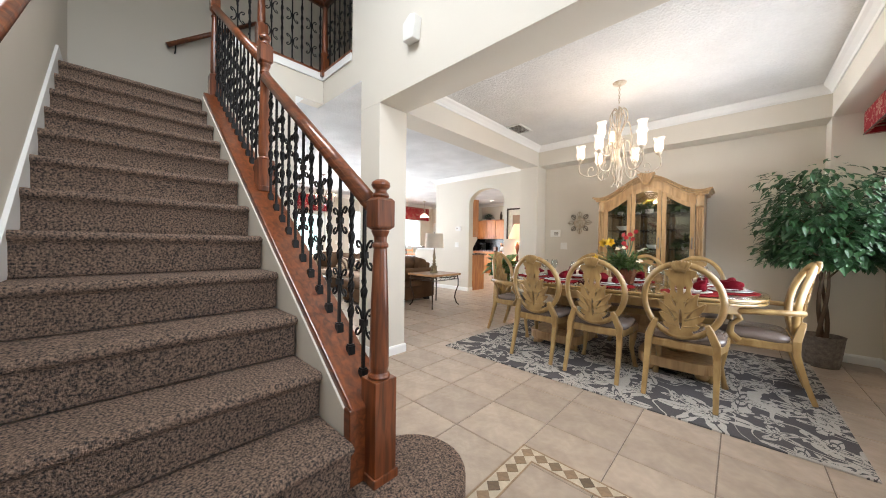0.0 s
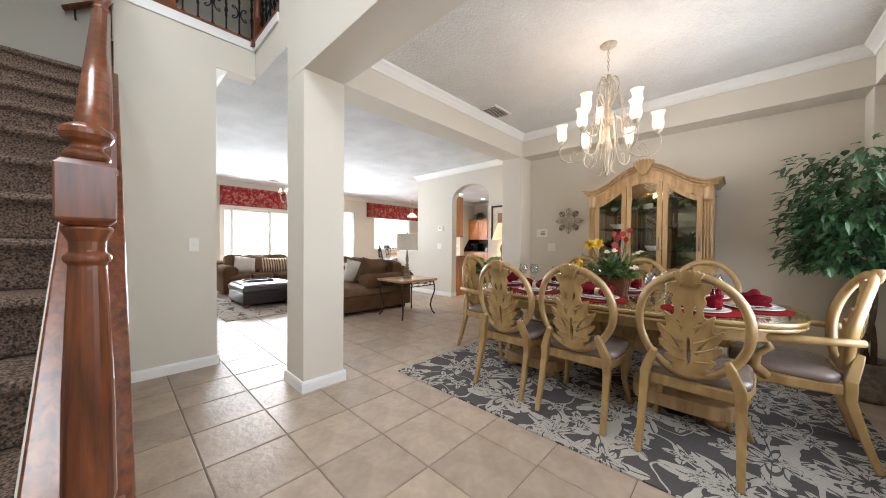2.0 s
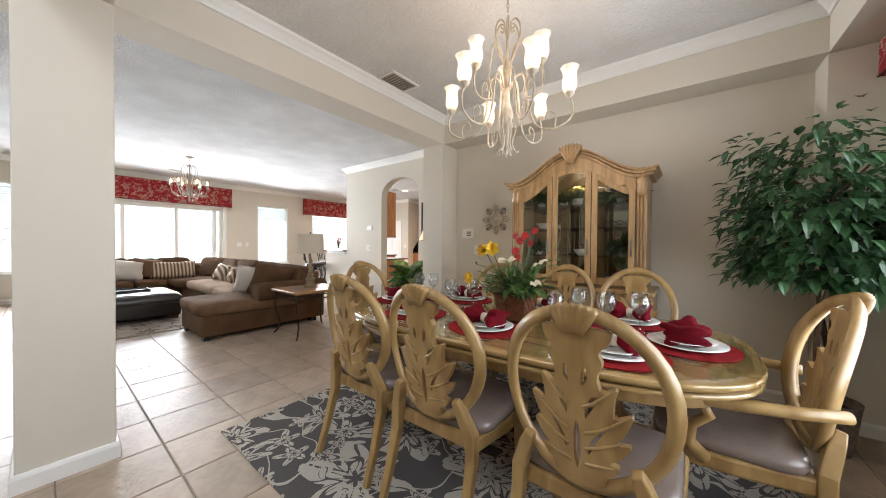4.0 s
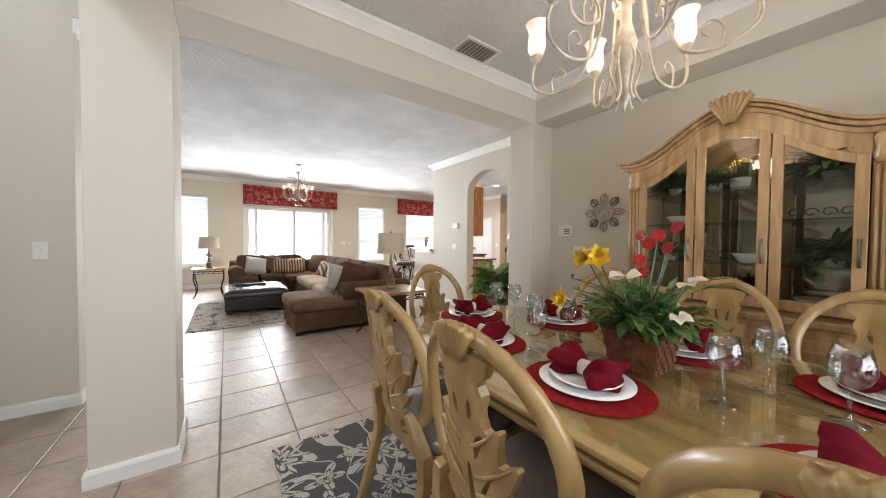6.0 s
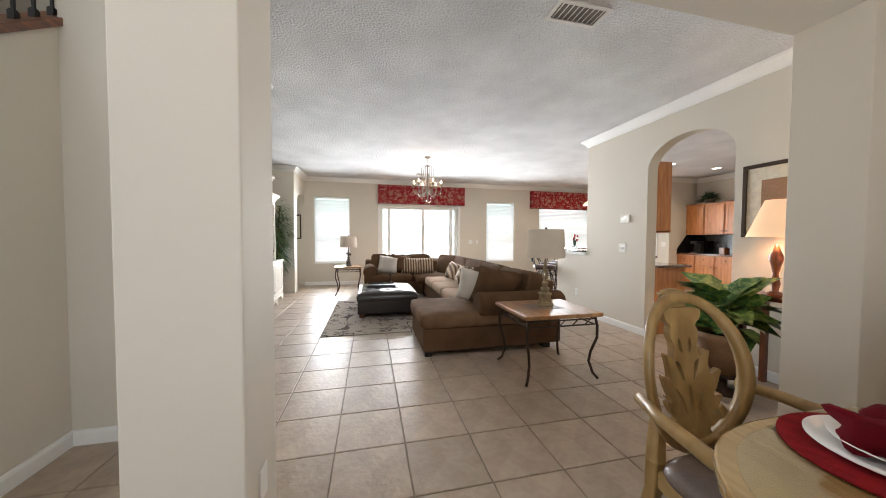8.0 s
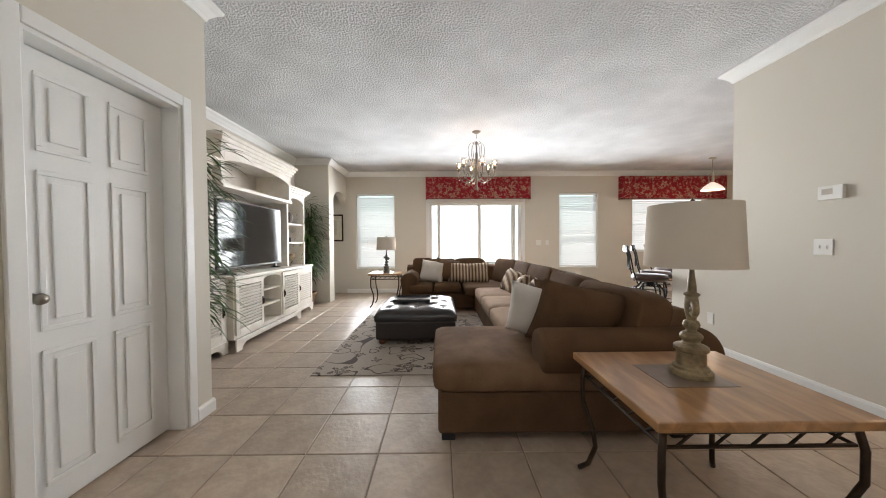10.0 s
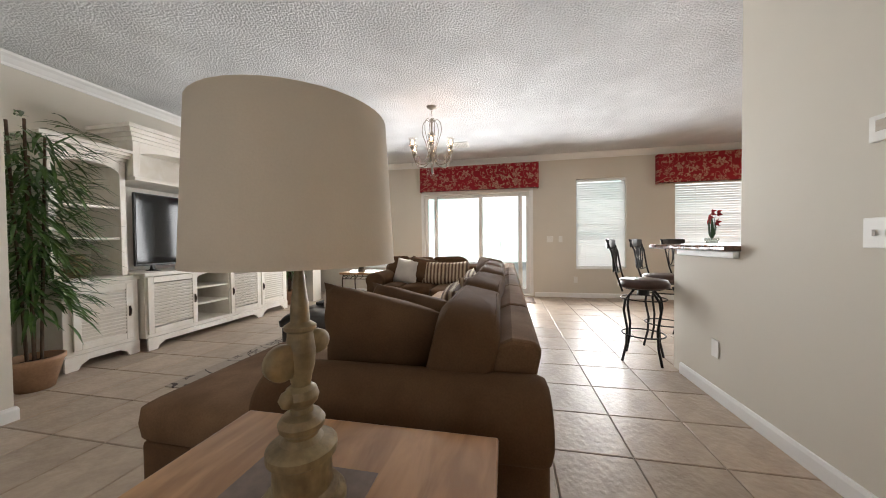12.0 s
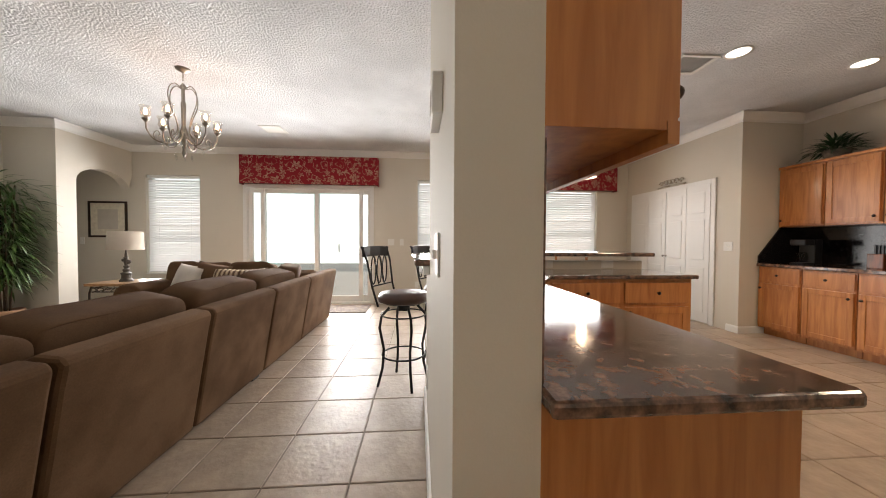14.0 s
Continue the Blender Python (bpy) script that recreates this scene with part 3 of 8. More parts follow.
# baseboards
for path in ([(-2.48, 2.03), (-2.81, 2.03), (-2.81, 2.37), (-2.48, 2.37)],):
    structure("baseboard_pillar", sweep(bmesh.new(), BASE, path, True), WHITE, "white baseboard round the pillar", "baseboard")
structure("baseboard_foyer", sweep(bmesh.new(), BASE, [(DX1 + 0.07, 1.70), (-3.66, 1.70), (-3.66, 1.03), (-1.05, 1.03)]), WHITE, "white baseboard", "baseboard")
structure("baseboard_closet", sweep(bmesh.new(), BASE, [(-8.95, 0.45), (-4.94, 0.45), (-4.94, 1.70), (DX0 - 0.07, 1.70)]), WHITE, "white baseboard", "baseboard")
structure("baseboard_dining", sweep(bmesh.new(), BASE, [(1.1, 2.40), (1.1, 5.35), (0.74, 5.35), (0.74, 5.62), (-2.48, 5.62), (-2.48, 5.30), (-2.81, 5.30), (-2.81, 6.20), (AX1, 6.20), (AX1, 6.35)]), WHITE, "white baseboard", "baseboard")
structure("baseboard_arch", sweep(bmesh.new(), BASE, [(AX0, 6.35), (AX0, 6.20), (-6.49, 6.20)]), WHITE, "white baseboard", "baseboard")
structure("baseboard_garden", sweep(bmesh.new(), BASE, [(FAR, 2.95), (FAR, 1.12)]), WHITE, "white baseboard", "baseboard")
structure("baseboard_garden_nook", sweep(bmesh.new(), BASE, [(FAR, 10.25), (FAR, 5.33)]), WHITE, "white baseboard", "baseboard")
structure("baseboard_kitchen", sweep(bmesh.new(), BASE, [(-8.0, 10.6), (-8.0, 10.25), (-8.15, 10.25)]), WHITE, "white baseboard", "baseboard")

# ---------------- stairs ----------------
RISE, RUN, X1, SY0, SY1 = 0.195, 0.26, -0.70, -0.05, 0.865
bm = boxes((-4.88, -3.815, SY1, 1.40, RISE * 12.5, RISE * 13))
for n in range(1, 4):
    box(bm, -4.88, -3.815, 0.85 + 0.24 * n, 1.60, RISE * 12.9 + RISE * (n - 1), RISE * 13 + RISE * n)
stairs = structure("staircase", bm, CARPET, "staircase carpeted in brown and grey shag", "staircase", edge=0.014)
for n in range(1, 14):
    x, z = X1 - RUN * (n - 1), RISE * n
    back = x - RUN - 0.03 if n < 13 else -4.88
    part("step", prism(bmesh.new(), [(x - 0.015, z - RISE), (x - 0.012, z - 0.05), (x + 0.014, z - 0.035), (x + 0.016, z - 0.012), (x - 0.004, z), (back, z), (back, z - RISE)], "y", SY0, SY1), CARPET, stairs, edge=0.014)
# rounded end of the first step, round the newel
part("step_end", prism(bmesh.new(), [(-0.684, SY1)] + [(-0.684 - 0.24 + 0.24 * math.cos(a), SY1 + 0.24 + 0.24 * math.sin(a)) for a in np.linspace(0, math.pi, 15)] + [(-1.164, SY1)], "z", 0.0, RISE), CARPET, stairs, edge=0.014)


def slope(x):
    """Height of the wooden cap on the low wall beside the flight."""
    return RISE * ((X1 - x) / RUN + 1) + 0.075


bm = prism(bmesh.new(), [(-1.02, 0), (-1.02, slope(-1.02) - 0.04), (-3.81, slope(-3.81) - 0.04), (-3.81, 0)], "y", 0.867, 1.03)
structure("wall_stairs_low", bm, WALL, "pale low wall under the stair rail", "wall")
SKIRT = prism(bmesh.new(), [(-0.74, 0.0), (-0.74, 0.20), (-3.86, slope(-3.86) + 0.02), (-4.88, 2.70), (-4.88, 2.5), (-3.9, 2.45)], "y", SY0, SY0 + 0.016)
structure("trim_stair_skirt", SKIRT, WHITE, "white skirting board up the stair wall", "moulding")

RAILY = 0.985
railing = thing("stair_railing", (-0.975, RAILY, RISE), "cherry wood stair railing with black wrought iron balusters", "railing")
bm = rod(bmesh.new(), [(-1.0, 0.965, slope(-1.0) - 0.02), (-3.82, 0.965, slope(-3.82) - 0.02)], 0.18, 0.04)
box(bm, -1.04, -0.99, 0.865, 1.035, RISE, slope(-1.0))
part("shoe_board", bm, CHERRY, railing, edge=0.006)


def newel(name, x, y, z, low, high, parent, s=0.078, ball=True):
    """A square newel with a tapered turned shaft, a chamfered head block and a mushroom cap."""
    bm = boxes((x - s * 0.65, x + s * 0.65, y - s * 0.65, y + s * 0.65, z, z + low))
    box(bm, x - s * 0.74, x + s * 0.74, y - s * 0.74, y + s * 0.74, z, z + 0.035)
    top, foot = high - 0.006, high - 0.120
    rings = []
    for r, zz in ((0.36, foot - 0.012), (0.52, foot), (0.52, top - 0.012), (0.40, top)):
        rings.append([bm.verts.new((x + a * s * r, y + b * s * r, z + zz)) for a, b in ((-1, -1), (1, -1), (1, 1), (-1, 1))])
    for p, q in zip(rings, rings[1:]):
        for k in range(4):
            bm.faces.new((p[k], p[(k + 1) % 4], q[(k + 1) % 4], q[k]))
    bm.faces.new(rings[0][::-1])
    bm.faces.new(rings[-1])
    h, l = foot - 0.012, low
    prof = [(0.042, l), (0.046, l + 0.008), (0.040, l + 0.016), (0.034, l + 0.022), (0.039, l + 0.045), (0.036, l + (h - l) * 0.45), (0.027, h - 0.085), (0.026, h - 0.075), (0.033, h - 0.068), (0.033, h - 0.058),
            (0.025, h - 0.050), (0.026, h - 0.030), (0.033, h - 0.014), (0.036, h - 0.006), (0.034, h)]
    lathe(bm, prof, Matrix.Translation((x, y, z)), 24)
    if ball:
        lathe(bm, [(0.030, -0.006), (0.034, 0.004), (0.030, 0.012), (0.023, 0.018), (0.022, 0.026), (0.033, 0.034), (0.038, 0.044), (0.036, 0.056), (0.022, 0.066), (0.0005, 0.069)], Matrix.Translation((x, y, z + high)), 24)
    return part(name, bm, CHERRY_V, parent, edge=0.003)


newel("newel_post", -0.975, RAILY, RISE, 0.405, 1.128, railing)
newel("newel_post", -2.36, RAILY, slope(-2.36) - 0.03, 0.22, 1.02, railing)
newel("newel_post", -3.90, RAILY, slope(-3.82) - 0.03, 0.25, 1.05, railing)
RAILUP = 0.80


def hand_profile(bm, path, w=0.062, h=0.062):
    rod(bm, path, w, h * 0.55)
    return tube(bm, [(a, b, c + h * 0.16) for a, b, c in path], w * 0.52, 12, None, 1.0)


part("handrail", hand_profile(bmesh.new(), [(-0.99, RAILY, slope(-0.99) + RAILUP - 0.03), (-2.34, RAILY, slope(-2.34) + RAILUP - 0.03)]), CHERRY, railing, smooth=True)
part("handrail", hand_profile(bmesh.new(), [(-2.38, RAILY, slope(-2.38) + RAILUP + 0.06), (-3.88, RAILY, slope(-3.88) + RAILUP + 0.06)]), CHERRY, railing, smooth=True)


def scroll(bm, z, half, reach):
    """Two flat C-bars back to back on a baluster, their ends curled in."""
    for k in (-1, 1):
        pts = []
        for a in np.linspace(-1.0, 1.0, 29):
            f = abs(a)
            if f < 0.55:
                u, w = 0.012 + reach * 0.25 * (f / 0.55) ** 2, half * 0.80 * a / 0.55
            else:
                t = (f - 0.55) / 0.45 * 4.6
                r = reach * 0.42 * (1 - 0.11 * t)
                u = 0.012 + reach * 0.25 + reach * 0.36 - r * math.cos(t + 0.5) * 0.95 - reach * 0.02
                w = math.copysign(half * 0.80 + r * math.sin(t) * 0.9 - reach * 0.02, a)
            pts.append((k * u, 0, z + w))
        tube(bm, pts, 0.0055, 6)
    box(bm, -0.016, 0.016, -0.012, 0.012, z - 0.014, z + 0.014)


def twist(bm, z, half):
    """A stretch of the bar hammered wide and twisted."""
    rings, n = [], 15
    for i in range(n):
        f = i / (n - 1)
        w, a = 0.006 + 0.0095 * math.sin(math.pi * f) ** 0.7, f * math.pi * 1.25
        c, s_ = math.cos(a), math.sin(a)
        rings.append([bm.verts.new((u * c - v * s_, u * s_ + v * c, z - half + 2 * half * f)) for u, v in ((-w, -0.0055), (w, -0.0055), (w, 0.0055), (-w, 0.0055))])
    for p, q in zip(rings, rings[1:]):
        for k in range(4):
            bm.faces.new((p[k], p[(k + 1) % 4], q[(k + 1) % 4], q[k]))
    bm.faces.new(rings[0][::-1])
    bm.faces.new(rings[-1])


def baluster(kind, height):
    bm = bmesh.new()
    box(bm, -0.015, 0.015, -0.015, 0.015, 0, 0.04)
    box(bm, -0.0125, 0.0125, -0.0125, 0.0125, 0.04, 0.047)
    box(bm, -0.0062, 0.0062, -0.0062, 0.0062, 0.045, height)
    if kind == 0:
        scroll(bm, height * 0.30, 0.056, 0.056)
        scroll(bm, height * 0.66, 0.056, 0.056)
        twist(bm, height * 0.48, 0.045)
    else:
        for c in (0.26, 0.40, 0.54, 0.68, 0.82):
            twist(bm, height * c, 0.050)
    return bm


meshes = []
for k in range(2):
    ob = part("baluster", baluster(k, 0.80), IRON, None)
    meshes.append(ob.data)
    bpy.data.objects.remove(ob)


def put_baluster(k, m, parent):
    ob = new("baluster", meshes[k])
    ob.matrix_basis = m
    ob.parent = parent
    ob.matrix_parent_inverse = parent.matrix_basis.inverted()


for i in range(27):
    x = -1.09 - 0.104 * i
    if abs(x + 2.36) < 0.06:
        continue
    put_baluster(i % 2, pose(x, RAILY, slope(x) - 0.005, 0, 0, 0) @ Matrix.Diagonal((1, 1, 1.0 if x > -2.36 else 1.1, 1)), railing)

# upper balcony rail
upper = thing("balcony_railing", (-3.70, 1.5, 3.2), "cherry wood balcony railing with black iron scroll balusters", "railing")
structure("trim_balcony", sweep(bmesh.new(), ((0, 3.10), (0.012, 3.10), (0.02, 3.18), (0, 3.18)), [(-3.66, 2.03), (-3.66, 1.10)]), WHITE, "white trim under the balcony rail", "moulding")
structure("trim_balcony_side", boxes((-3.66, -3.0, 2.012, 2.03, 3.10, 3.18)), WHITE, "white trim under the balcony rail", "moulding")
bm = rod(bmesh.new(), [(-3.71, 1.08, 3.195), (-3.71, 2.06, 3.195), ], 0.13, 0.03)
box(bm, -3.64, -3.0, 2.01, 2.14, 3.18, 3.21)
box(bm, -3.70, -3.60, 1.98, 2.14, 3.135, 3.185)
part("shoe_board", bm, CHERRY, upper)
for x, y in ((-3.71, 1.36), (-3.71, 2.07)):
    newel("newel_post", x, y, 3.21, 0.25, 1.0, upper)
part("handrail", hand_profile(bmesh.new(), [(-3.71, 1.1, 4.05), (-3.71, 2.05, 4.05)]), CHERRY, upper, smooth=True)
part("handrail", hand_profile(bmesh.new(), [(-3.70, 2.07, 4.05), (-3.0, 2.07, 4.05)]), CHERRY, upper, smooth=True)
for i in range(6):
    put_baluster(i % 2, pose(-3.71, 1.46 + 0.11 * i, 3.205, 0, 0, 90), upper)
for i in range(5):
    put_baluster(i % 2, pose(-3.58 + 0.115 * i, 2.07, 3.205), upper)
for i in range(2):
    put_baluster(i % 2, pose(-3.71, 1.14 + 0.11 * i, 3.205, 0, 0, 90), upper)

# wall handrails
for name, pts in (("wall_handrail", [(-1.0, 0.02, 1.40), (-3.7, 0.02, 3.43)]), ("wall_handrail", [(-4.81, 0.70, 3.40), (-4.81, 1.62, 4.12)])):
    rail = thing(name, pts[0], "wood handrail on iron brackets on the stair wall", "handrail")
    part("rail", hand_profile(bmesh.new(), pts, 0.05, 0.05), CHERRY, rail, smooth=True)
    for f in (0.08, 0.5, 0.92):
        p = Vector(pts[0]).lerp(Vector(pts[1]), f)
        wall = Vector((p.x, -0.05, p.z - 0.09)) if pts[0][1] < 0.1 else Vector((-4.88, p.y, p.z - 0.09))
        part("bracket", tube(bmesh.new(), [wall, p - Vector((0, 0, 0.08)), p - Vector((0, 0, 0.02))], 0.008, 6), IRON, rail)
sensor = tagged(part("alarm_sensor", prism(bmesh.new(), [(-0.07, -0.09), (0.06, -0.10), (0.085, 0.085), (0.02, 0.11), (-0.075, 0.06)], "y", 1.95, 2.03, Matrix.Translation((-1.977, 0, 2.942))), PLASTIC, edge=0.008),
                "white plastic alarm sensor on the wall", "sensor")

# ---------------- soft and leafy shapes ----------------


def spow(v, e):
    return math.copysign(abs(v) ** e, v)


def cushion(bm, w, d, h, m, e=0.28, e2=0.5, nu=28, nv=12):
    """A stuffed block with rounded edges."""
    rings = []
    for j in range(nv + 1):
        b = -math.pi / 2 + math.pi * j / nv
        cb, sb = spow(math.cos(b), e2), spow(math.sin(b), e2)
        rings.append([bm.verts.new(m @ Vector((w / 2 * cb * spow(math.cos(2 * math.pi * i / nu), e), d / 2 * cb * spow(math.sin(2 * math.pi * i / nu), e), h / 2 * sb)))
                      for i in range(nu)])
    for a, b in zip(rings, rings[1:]):
        for i in range(nu):
            bm.faces.new((a[i], a[(i + 1) % nu], b[(i + 1) % nu], b[i]))
    bmesh.ops.remove_doubles(bm, verts=bm.verts, dist=1e-4)
    return bm


def pillow(bm, w, h, t, m, n=12, seed=0):
    """A scatter cushion, plump in the middle, thin at its seam, standing in the x-z plane."""
    for side in (-1, 1):
        g = [[bm.verts.new(m @ Vector((w / 2 * u * (1 - 0.06 * (1 - v * v)), side * t / 2 * ((1 - u ** 4) * (1 - v ** 4)) ** 0.6 * (1 + 0.10 * noise.noise((u * 2 + seed, v * 2, side * 3))),
                                       h / 2 * v * (1 - 0.06 * (1 - u * u)))))
              for u in np.linspace(-1, 1, n)] for v in np.linspace(-1, 1, n)]
        for j in range(n - 1):
            for i in range(n - 1):
                f = (g[j][i], g[j][i + 1], g[j + 1][i + 1], g[j + 1][i])
                bm.faces.new(f if side < 0 else f[::-1])
    bmesh.ops.remove_doubles(bm, verts=bm.verts, dist=1e-5)
    return bm


def leaf(bm, base, way, up, length, width, bend=0.25):
    """A pointed leaf, folded along its rib and drooping."""
    way, up = Vector(way).normalized(), Vector(up)
    side = way.cross(up)
    side = side.normalized() if side.length > 1e-4 else way.orthogonal().normalized()
    nor = side.cross(way)
    base = Vector(base)
    rib, lft, rgt = [], [], []
    for f, wd in ((0, 0.05), (0.3, 0.85), (0.6, 0.8), (1.0, 0.0)):
        c = base + way * length * f - nor * bend * length * f * f
        rib.append(bm.verts.new(c))
        if wd:
            lft.append(bm.verts.new(c + side * width / 2 * wd + nor * width * 0.15 * wd))
            rgt.append(bm.verts.new(c - side * width / 2 * wd + nor * width * 0.15 * wd))
    for i in range(2):
        bm.faces.new((rib[i], rib[i + 1], lft[i + 1], lft[i]))
        bm.faces.new((rib[i + 1], rib[i], rgt[i], rgt[i + 1]))
    bm.faces.new((rib[2], rib[3], lft[2]))
    bm.faces.new((rib[3], rib[2], rgt[2]))


def rnd(a, b):
    return random.uniform(a, b)


def sphere_dir():
    while True:
        v = Vector((rnd(-1, 1), rnd(-1, 1), rnd(-1, 1)))
        if 0.1 < v.length < 1:
            return v.normalized()


# ---------------- dining room ----------------
tagged(part("dining_rug", boxes((-2.29, 0.60, 2.81, 4.97, 0.0, 0.012)), RUG_D, edge=0.003), "dark grey rug with large ivory flowers and leaves", "rug")

TX, TY, TZ = -0.87, 3.92, 0.76


def superellipse(a, b, n, k=64):
    return [(a * spow(math.cos(2 * math.pi * i / k), 2 / n), b * spow(math.sin(2 * math.pi * i / k), 2 / n)) for i in range(k)]


table = thing("dining_table", (TX, TY, 0.012), "large antique cream dining table with rounded ends on two pedestals", "table")
bm = bmesh.new()
for a, b, z0, z1 in ((1.13, 0.625, 0.690, 0.708), (1.115, 0.61, 0.708, 0.722), (1.135, 0.63, 0.722, 0.742)):
    prism(bm, superellipse(a, b, 3.2), "z", z0, z1)
lpart("tabletop", bm, TOPWOOD, table, "glossy cream wood top under glass", edge=0.006)
lpart("glass_top", prism(bmesh.new(), superellipse(1.10, 0.595, 3.2), "z", 0.7425, 0.748), pane_glass("table_glass", (0.97, 0.98, 0.96), 0.10), table).visible_shadow = False
lpart("apron", prism(bmesh.new(), superellipse(1.04, 0.53, 3.2), "z", 0.61, 0.690), CREAMWOOD, table, edge=0.01)
for sx in (-0.55, 0.55):
    bm = lathe(bmesh.new(), [(0.10, 0.16), (0.15, 0.20), (0.17, 0.28), (0.10, 0.36), (0.085, 0.44), (0.14, 0.52), (0.16, 0.56), (0.10, 0.60), (0.15, 0.61)], Matrix.Translation((sx, 0, 0)), 24)
    prism(bm, superellipse(0.30, 0.36, 4, 24), "z", 0.07, 0.16, Matrix.Translation((sx, 0, 0)))
    lpart("pedestal", bm, GOLDWOOD, table, "carved golden wood pedestal", edge=0.008)
    for a in (45, 135, 225, 315):
        c, s_ = math.cos(radians(a)), math.sin(radians(a))
        lpart("foot", lathe(bmesh.new(), [(0.03, 0.0), (0.055, 0.02), (0.06, 0.045), (0.04, 0.07), (0.05, 0.08)], Matrix.Translation((sx + 0.27 * c, 0.33 * s_, 0)), 14), GOLDWOOD, table, smooth=True)


def fan(bm, cz, r0, r1, half, flutes, place, thick):
    """A fluted scallop shell; place maps x, z and depth to the thing's own space."""
    n, rows = flutes * 4, (0.0, 0.35, 0.7, 0.92, 1.0)
    grids = []
    for side in (0, 1):
        g = []
        for i in range(n + 1):
            a = radians(90 + half - 2 * half * i / n)
            wave = 0.5 + 0.5 * math.cos(2 * math.pi * flutes * i / n + math.pi)
            row = []
            for f in rows:
                r = r0 + (r1 * (0.94 + 0.06 * wave) - r0) * f
                d = (0.35 + 0.45 * math.sin(math.pi * (0.15 + 0.75 * f)) + 0.25 * wave * f) * thick if side else -0.012
                row.append(bm.verts.new(place(r * math.cos(a), cz + r * math.sin(a), d)))
            g.append(row)
        grids.append(g)
        for p, q in zip(g, g[1:]):
            for k in range(len(rows) - 1):
                bm.faces.new((p[k], p[k + 1], q[k + 1], q[k]))
    lo, hi = grids
    rim = [(i, 0) for i in range(n + 1)] + [(n, k) for k in range(1, len(rows))] + [(i, len(rows) - 1) for i in range(n - 1, -1, -1)] + [(0, k) for k in range(len(rows) - 2, 0, -1)]
    for (i, k), (j, l) in zip(rim, rim[1:] + rim[:1]):
        bm.faces.new((lo[i][k], lo[j][l], hi[j][l], hi[i][k]))
    return bm


def carved_chair(name, place, turn, arms, label, group):
    """An oval-backed carved chair. It faces +y; its back leans to -y."""
    ch = thing(name, place, label, "chair", group, turn)

    def back(x, z):
        return Vector((x, -0.235 - 0.17 * max(0, z - 0.45) + 0.05 * (x / 0.24) ** 2, z))
    # seat
    outline = [(-0.215, -0.22), (0.215, -0.22), (0.255, 0.0), (0.26, 0.20), (0.20, 0.25), (-0.20, 0.25), (-0.26, 0.20), (-0.255, 0.0)]
    lpart("seat_frame", prism(bmesh.new(), outline, "z", 0.36, 0.425), CREAMWOOD, ch, edge=0.012)
    lpart("seat", cushion(bmesh.new(), 0.50, 0.46, 0.10, Matrix.Translation((0, 0.015, 0.445)), 0.35, 0.7), SEATPAD, ch, "taupe satin leather seat pad", smooth=True)
    # oval ring
    bm, N = bmesh.new(), 36
    rings = []
    for i in range(N):
        a = 2 * math.pi * i / N
        c, s_ = math.cos(a), math.sin(a)
        row = []
        for du, dv in ((-0.021, -0.016), (-0.008, 0.004), (0.008, -0.002), (0.022, -0.010), (0.020, -0.026), (-0.019, -0.028)):
            p = back((0.235 + du) * c, 0.735 + (0.270 + du) * s_)
            p.y -= dv * 1.2
            p.z = 0.735 + (0.270 + du) * s_
            row.append(bm.verts.new(p + Vector((0, -0.02, 0))))
        rings.append(row)
    for i in range(N):
        a, b = rings[i], rings[(i + 1) % N]
        for k in range(6):
            bm.faces.new((a[k], a[(k + 1) % 6], b[(k + 1) % 6], b[k]))
    lpart("back_frame", bm, CREAMWOOD, ch, smooth=True)
    # shell crest
    lpart("shell_crest", fan(bmesh.new(), 0.895, 0.055, 0.140, 30, 7, lambda x, z, d: back(x, z) + Vector((0, -0.020 - d, 0)), 0.026), CREAMWOOD, ch, "carved scallop shell", smooth=True)
    # pierced leaf splat, one flat carved board
    right = [(0.048, 0.478), (0.076, 0.500), (0.066, 0.522), (0.092, 0.528), (0.112, 0.560), (0.082, 0.572), (0.112, 0.590), (0.142, 0.640), (0.098, 0.632), (0.124, 0.672), (0.148, 0.735),
             (0.096, 0.706), (0.096, 0.755), (0.110, 0.806), (0.066, 0.778), (0.056, 0.826), (0.074, 0.866), (0.060, 0.900), (0.088, 0.922), (0.096, 0.966)]
    slits = [[(0.0, 0.515), (0.010, 0.56), (0.008, 0.66), (0.0, 0.685), (-0.008, 0.66), (-0.010, 0.56)]]
    for k in (-1, 1):
        slits.append([(k * 0.030, 0.575), (k * 0.044, 0.612), (k * 0.082, 0.682), (k * 0.056, 0.655), (k * 0.034, 0.618)])
        slits.append([(k * 0.024, 0.690), (k * 0.042, 0.722), (k * 0.062, 0.775), (k * 0.036, 0.760), (k * 0.026, 0.725)])
        slits.append([(k * 0.016, 0.790), (k * 0.034, 0.815), (k * 0.030, 0.855), (k * 0.018, 0.835)])
    bm = bmesh.new()
    edges = []
    for loop in [[(-x, z) for x, z in right[::-1]] + right] + slits:
        soft = []
        for p, q in zip(loop, loop[1:] + loop[:1]):
            soft += [(p[0] * 0.8 + q[0] * 0.2, p[1] * 0.8 + q[1] * 0.2), (p[0] * 0.2 + q[0] * 0.8, p[1] * 0.2 + q[1] * 0.8)]
        vs = [bm.verts.new((x, 0, z)) for x, z in soft]
        edges += [bm.edges.new((u, v)) for u, v in zip(vs, vs[1:] + vs[:1])]
    bmesh.ops.triangle_fill(bm, edges=edges, use_beauty=True, use_dissolve=False, normal=(0, -1, 0))
    top = bmesh.ops.extrude_face_region(bm, geom=list(bm.faces))["geom"]
    raised = {v for v in top if isinstance(v, bmesh.types.BMVert)}
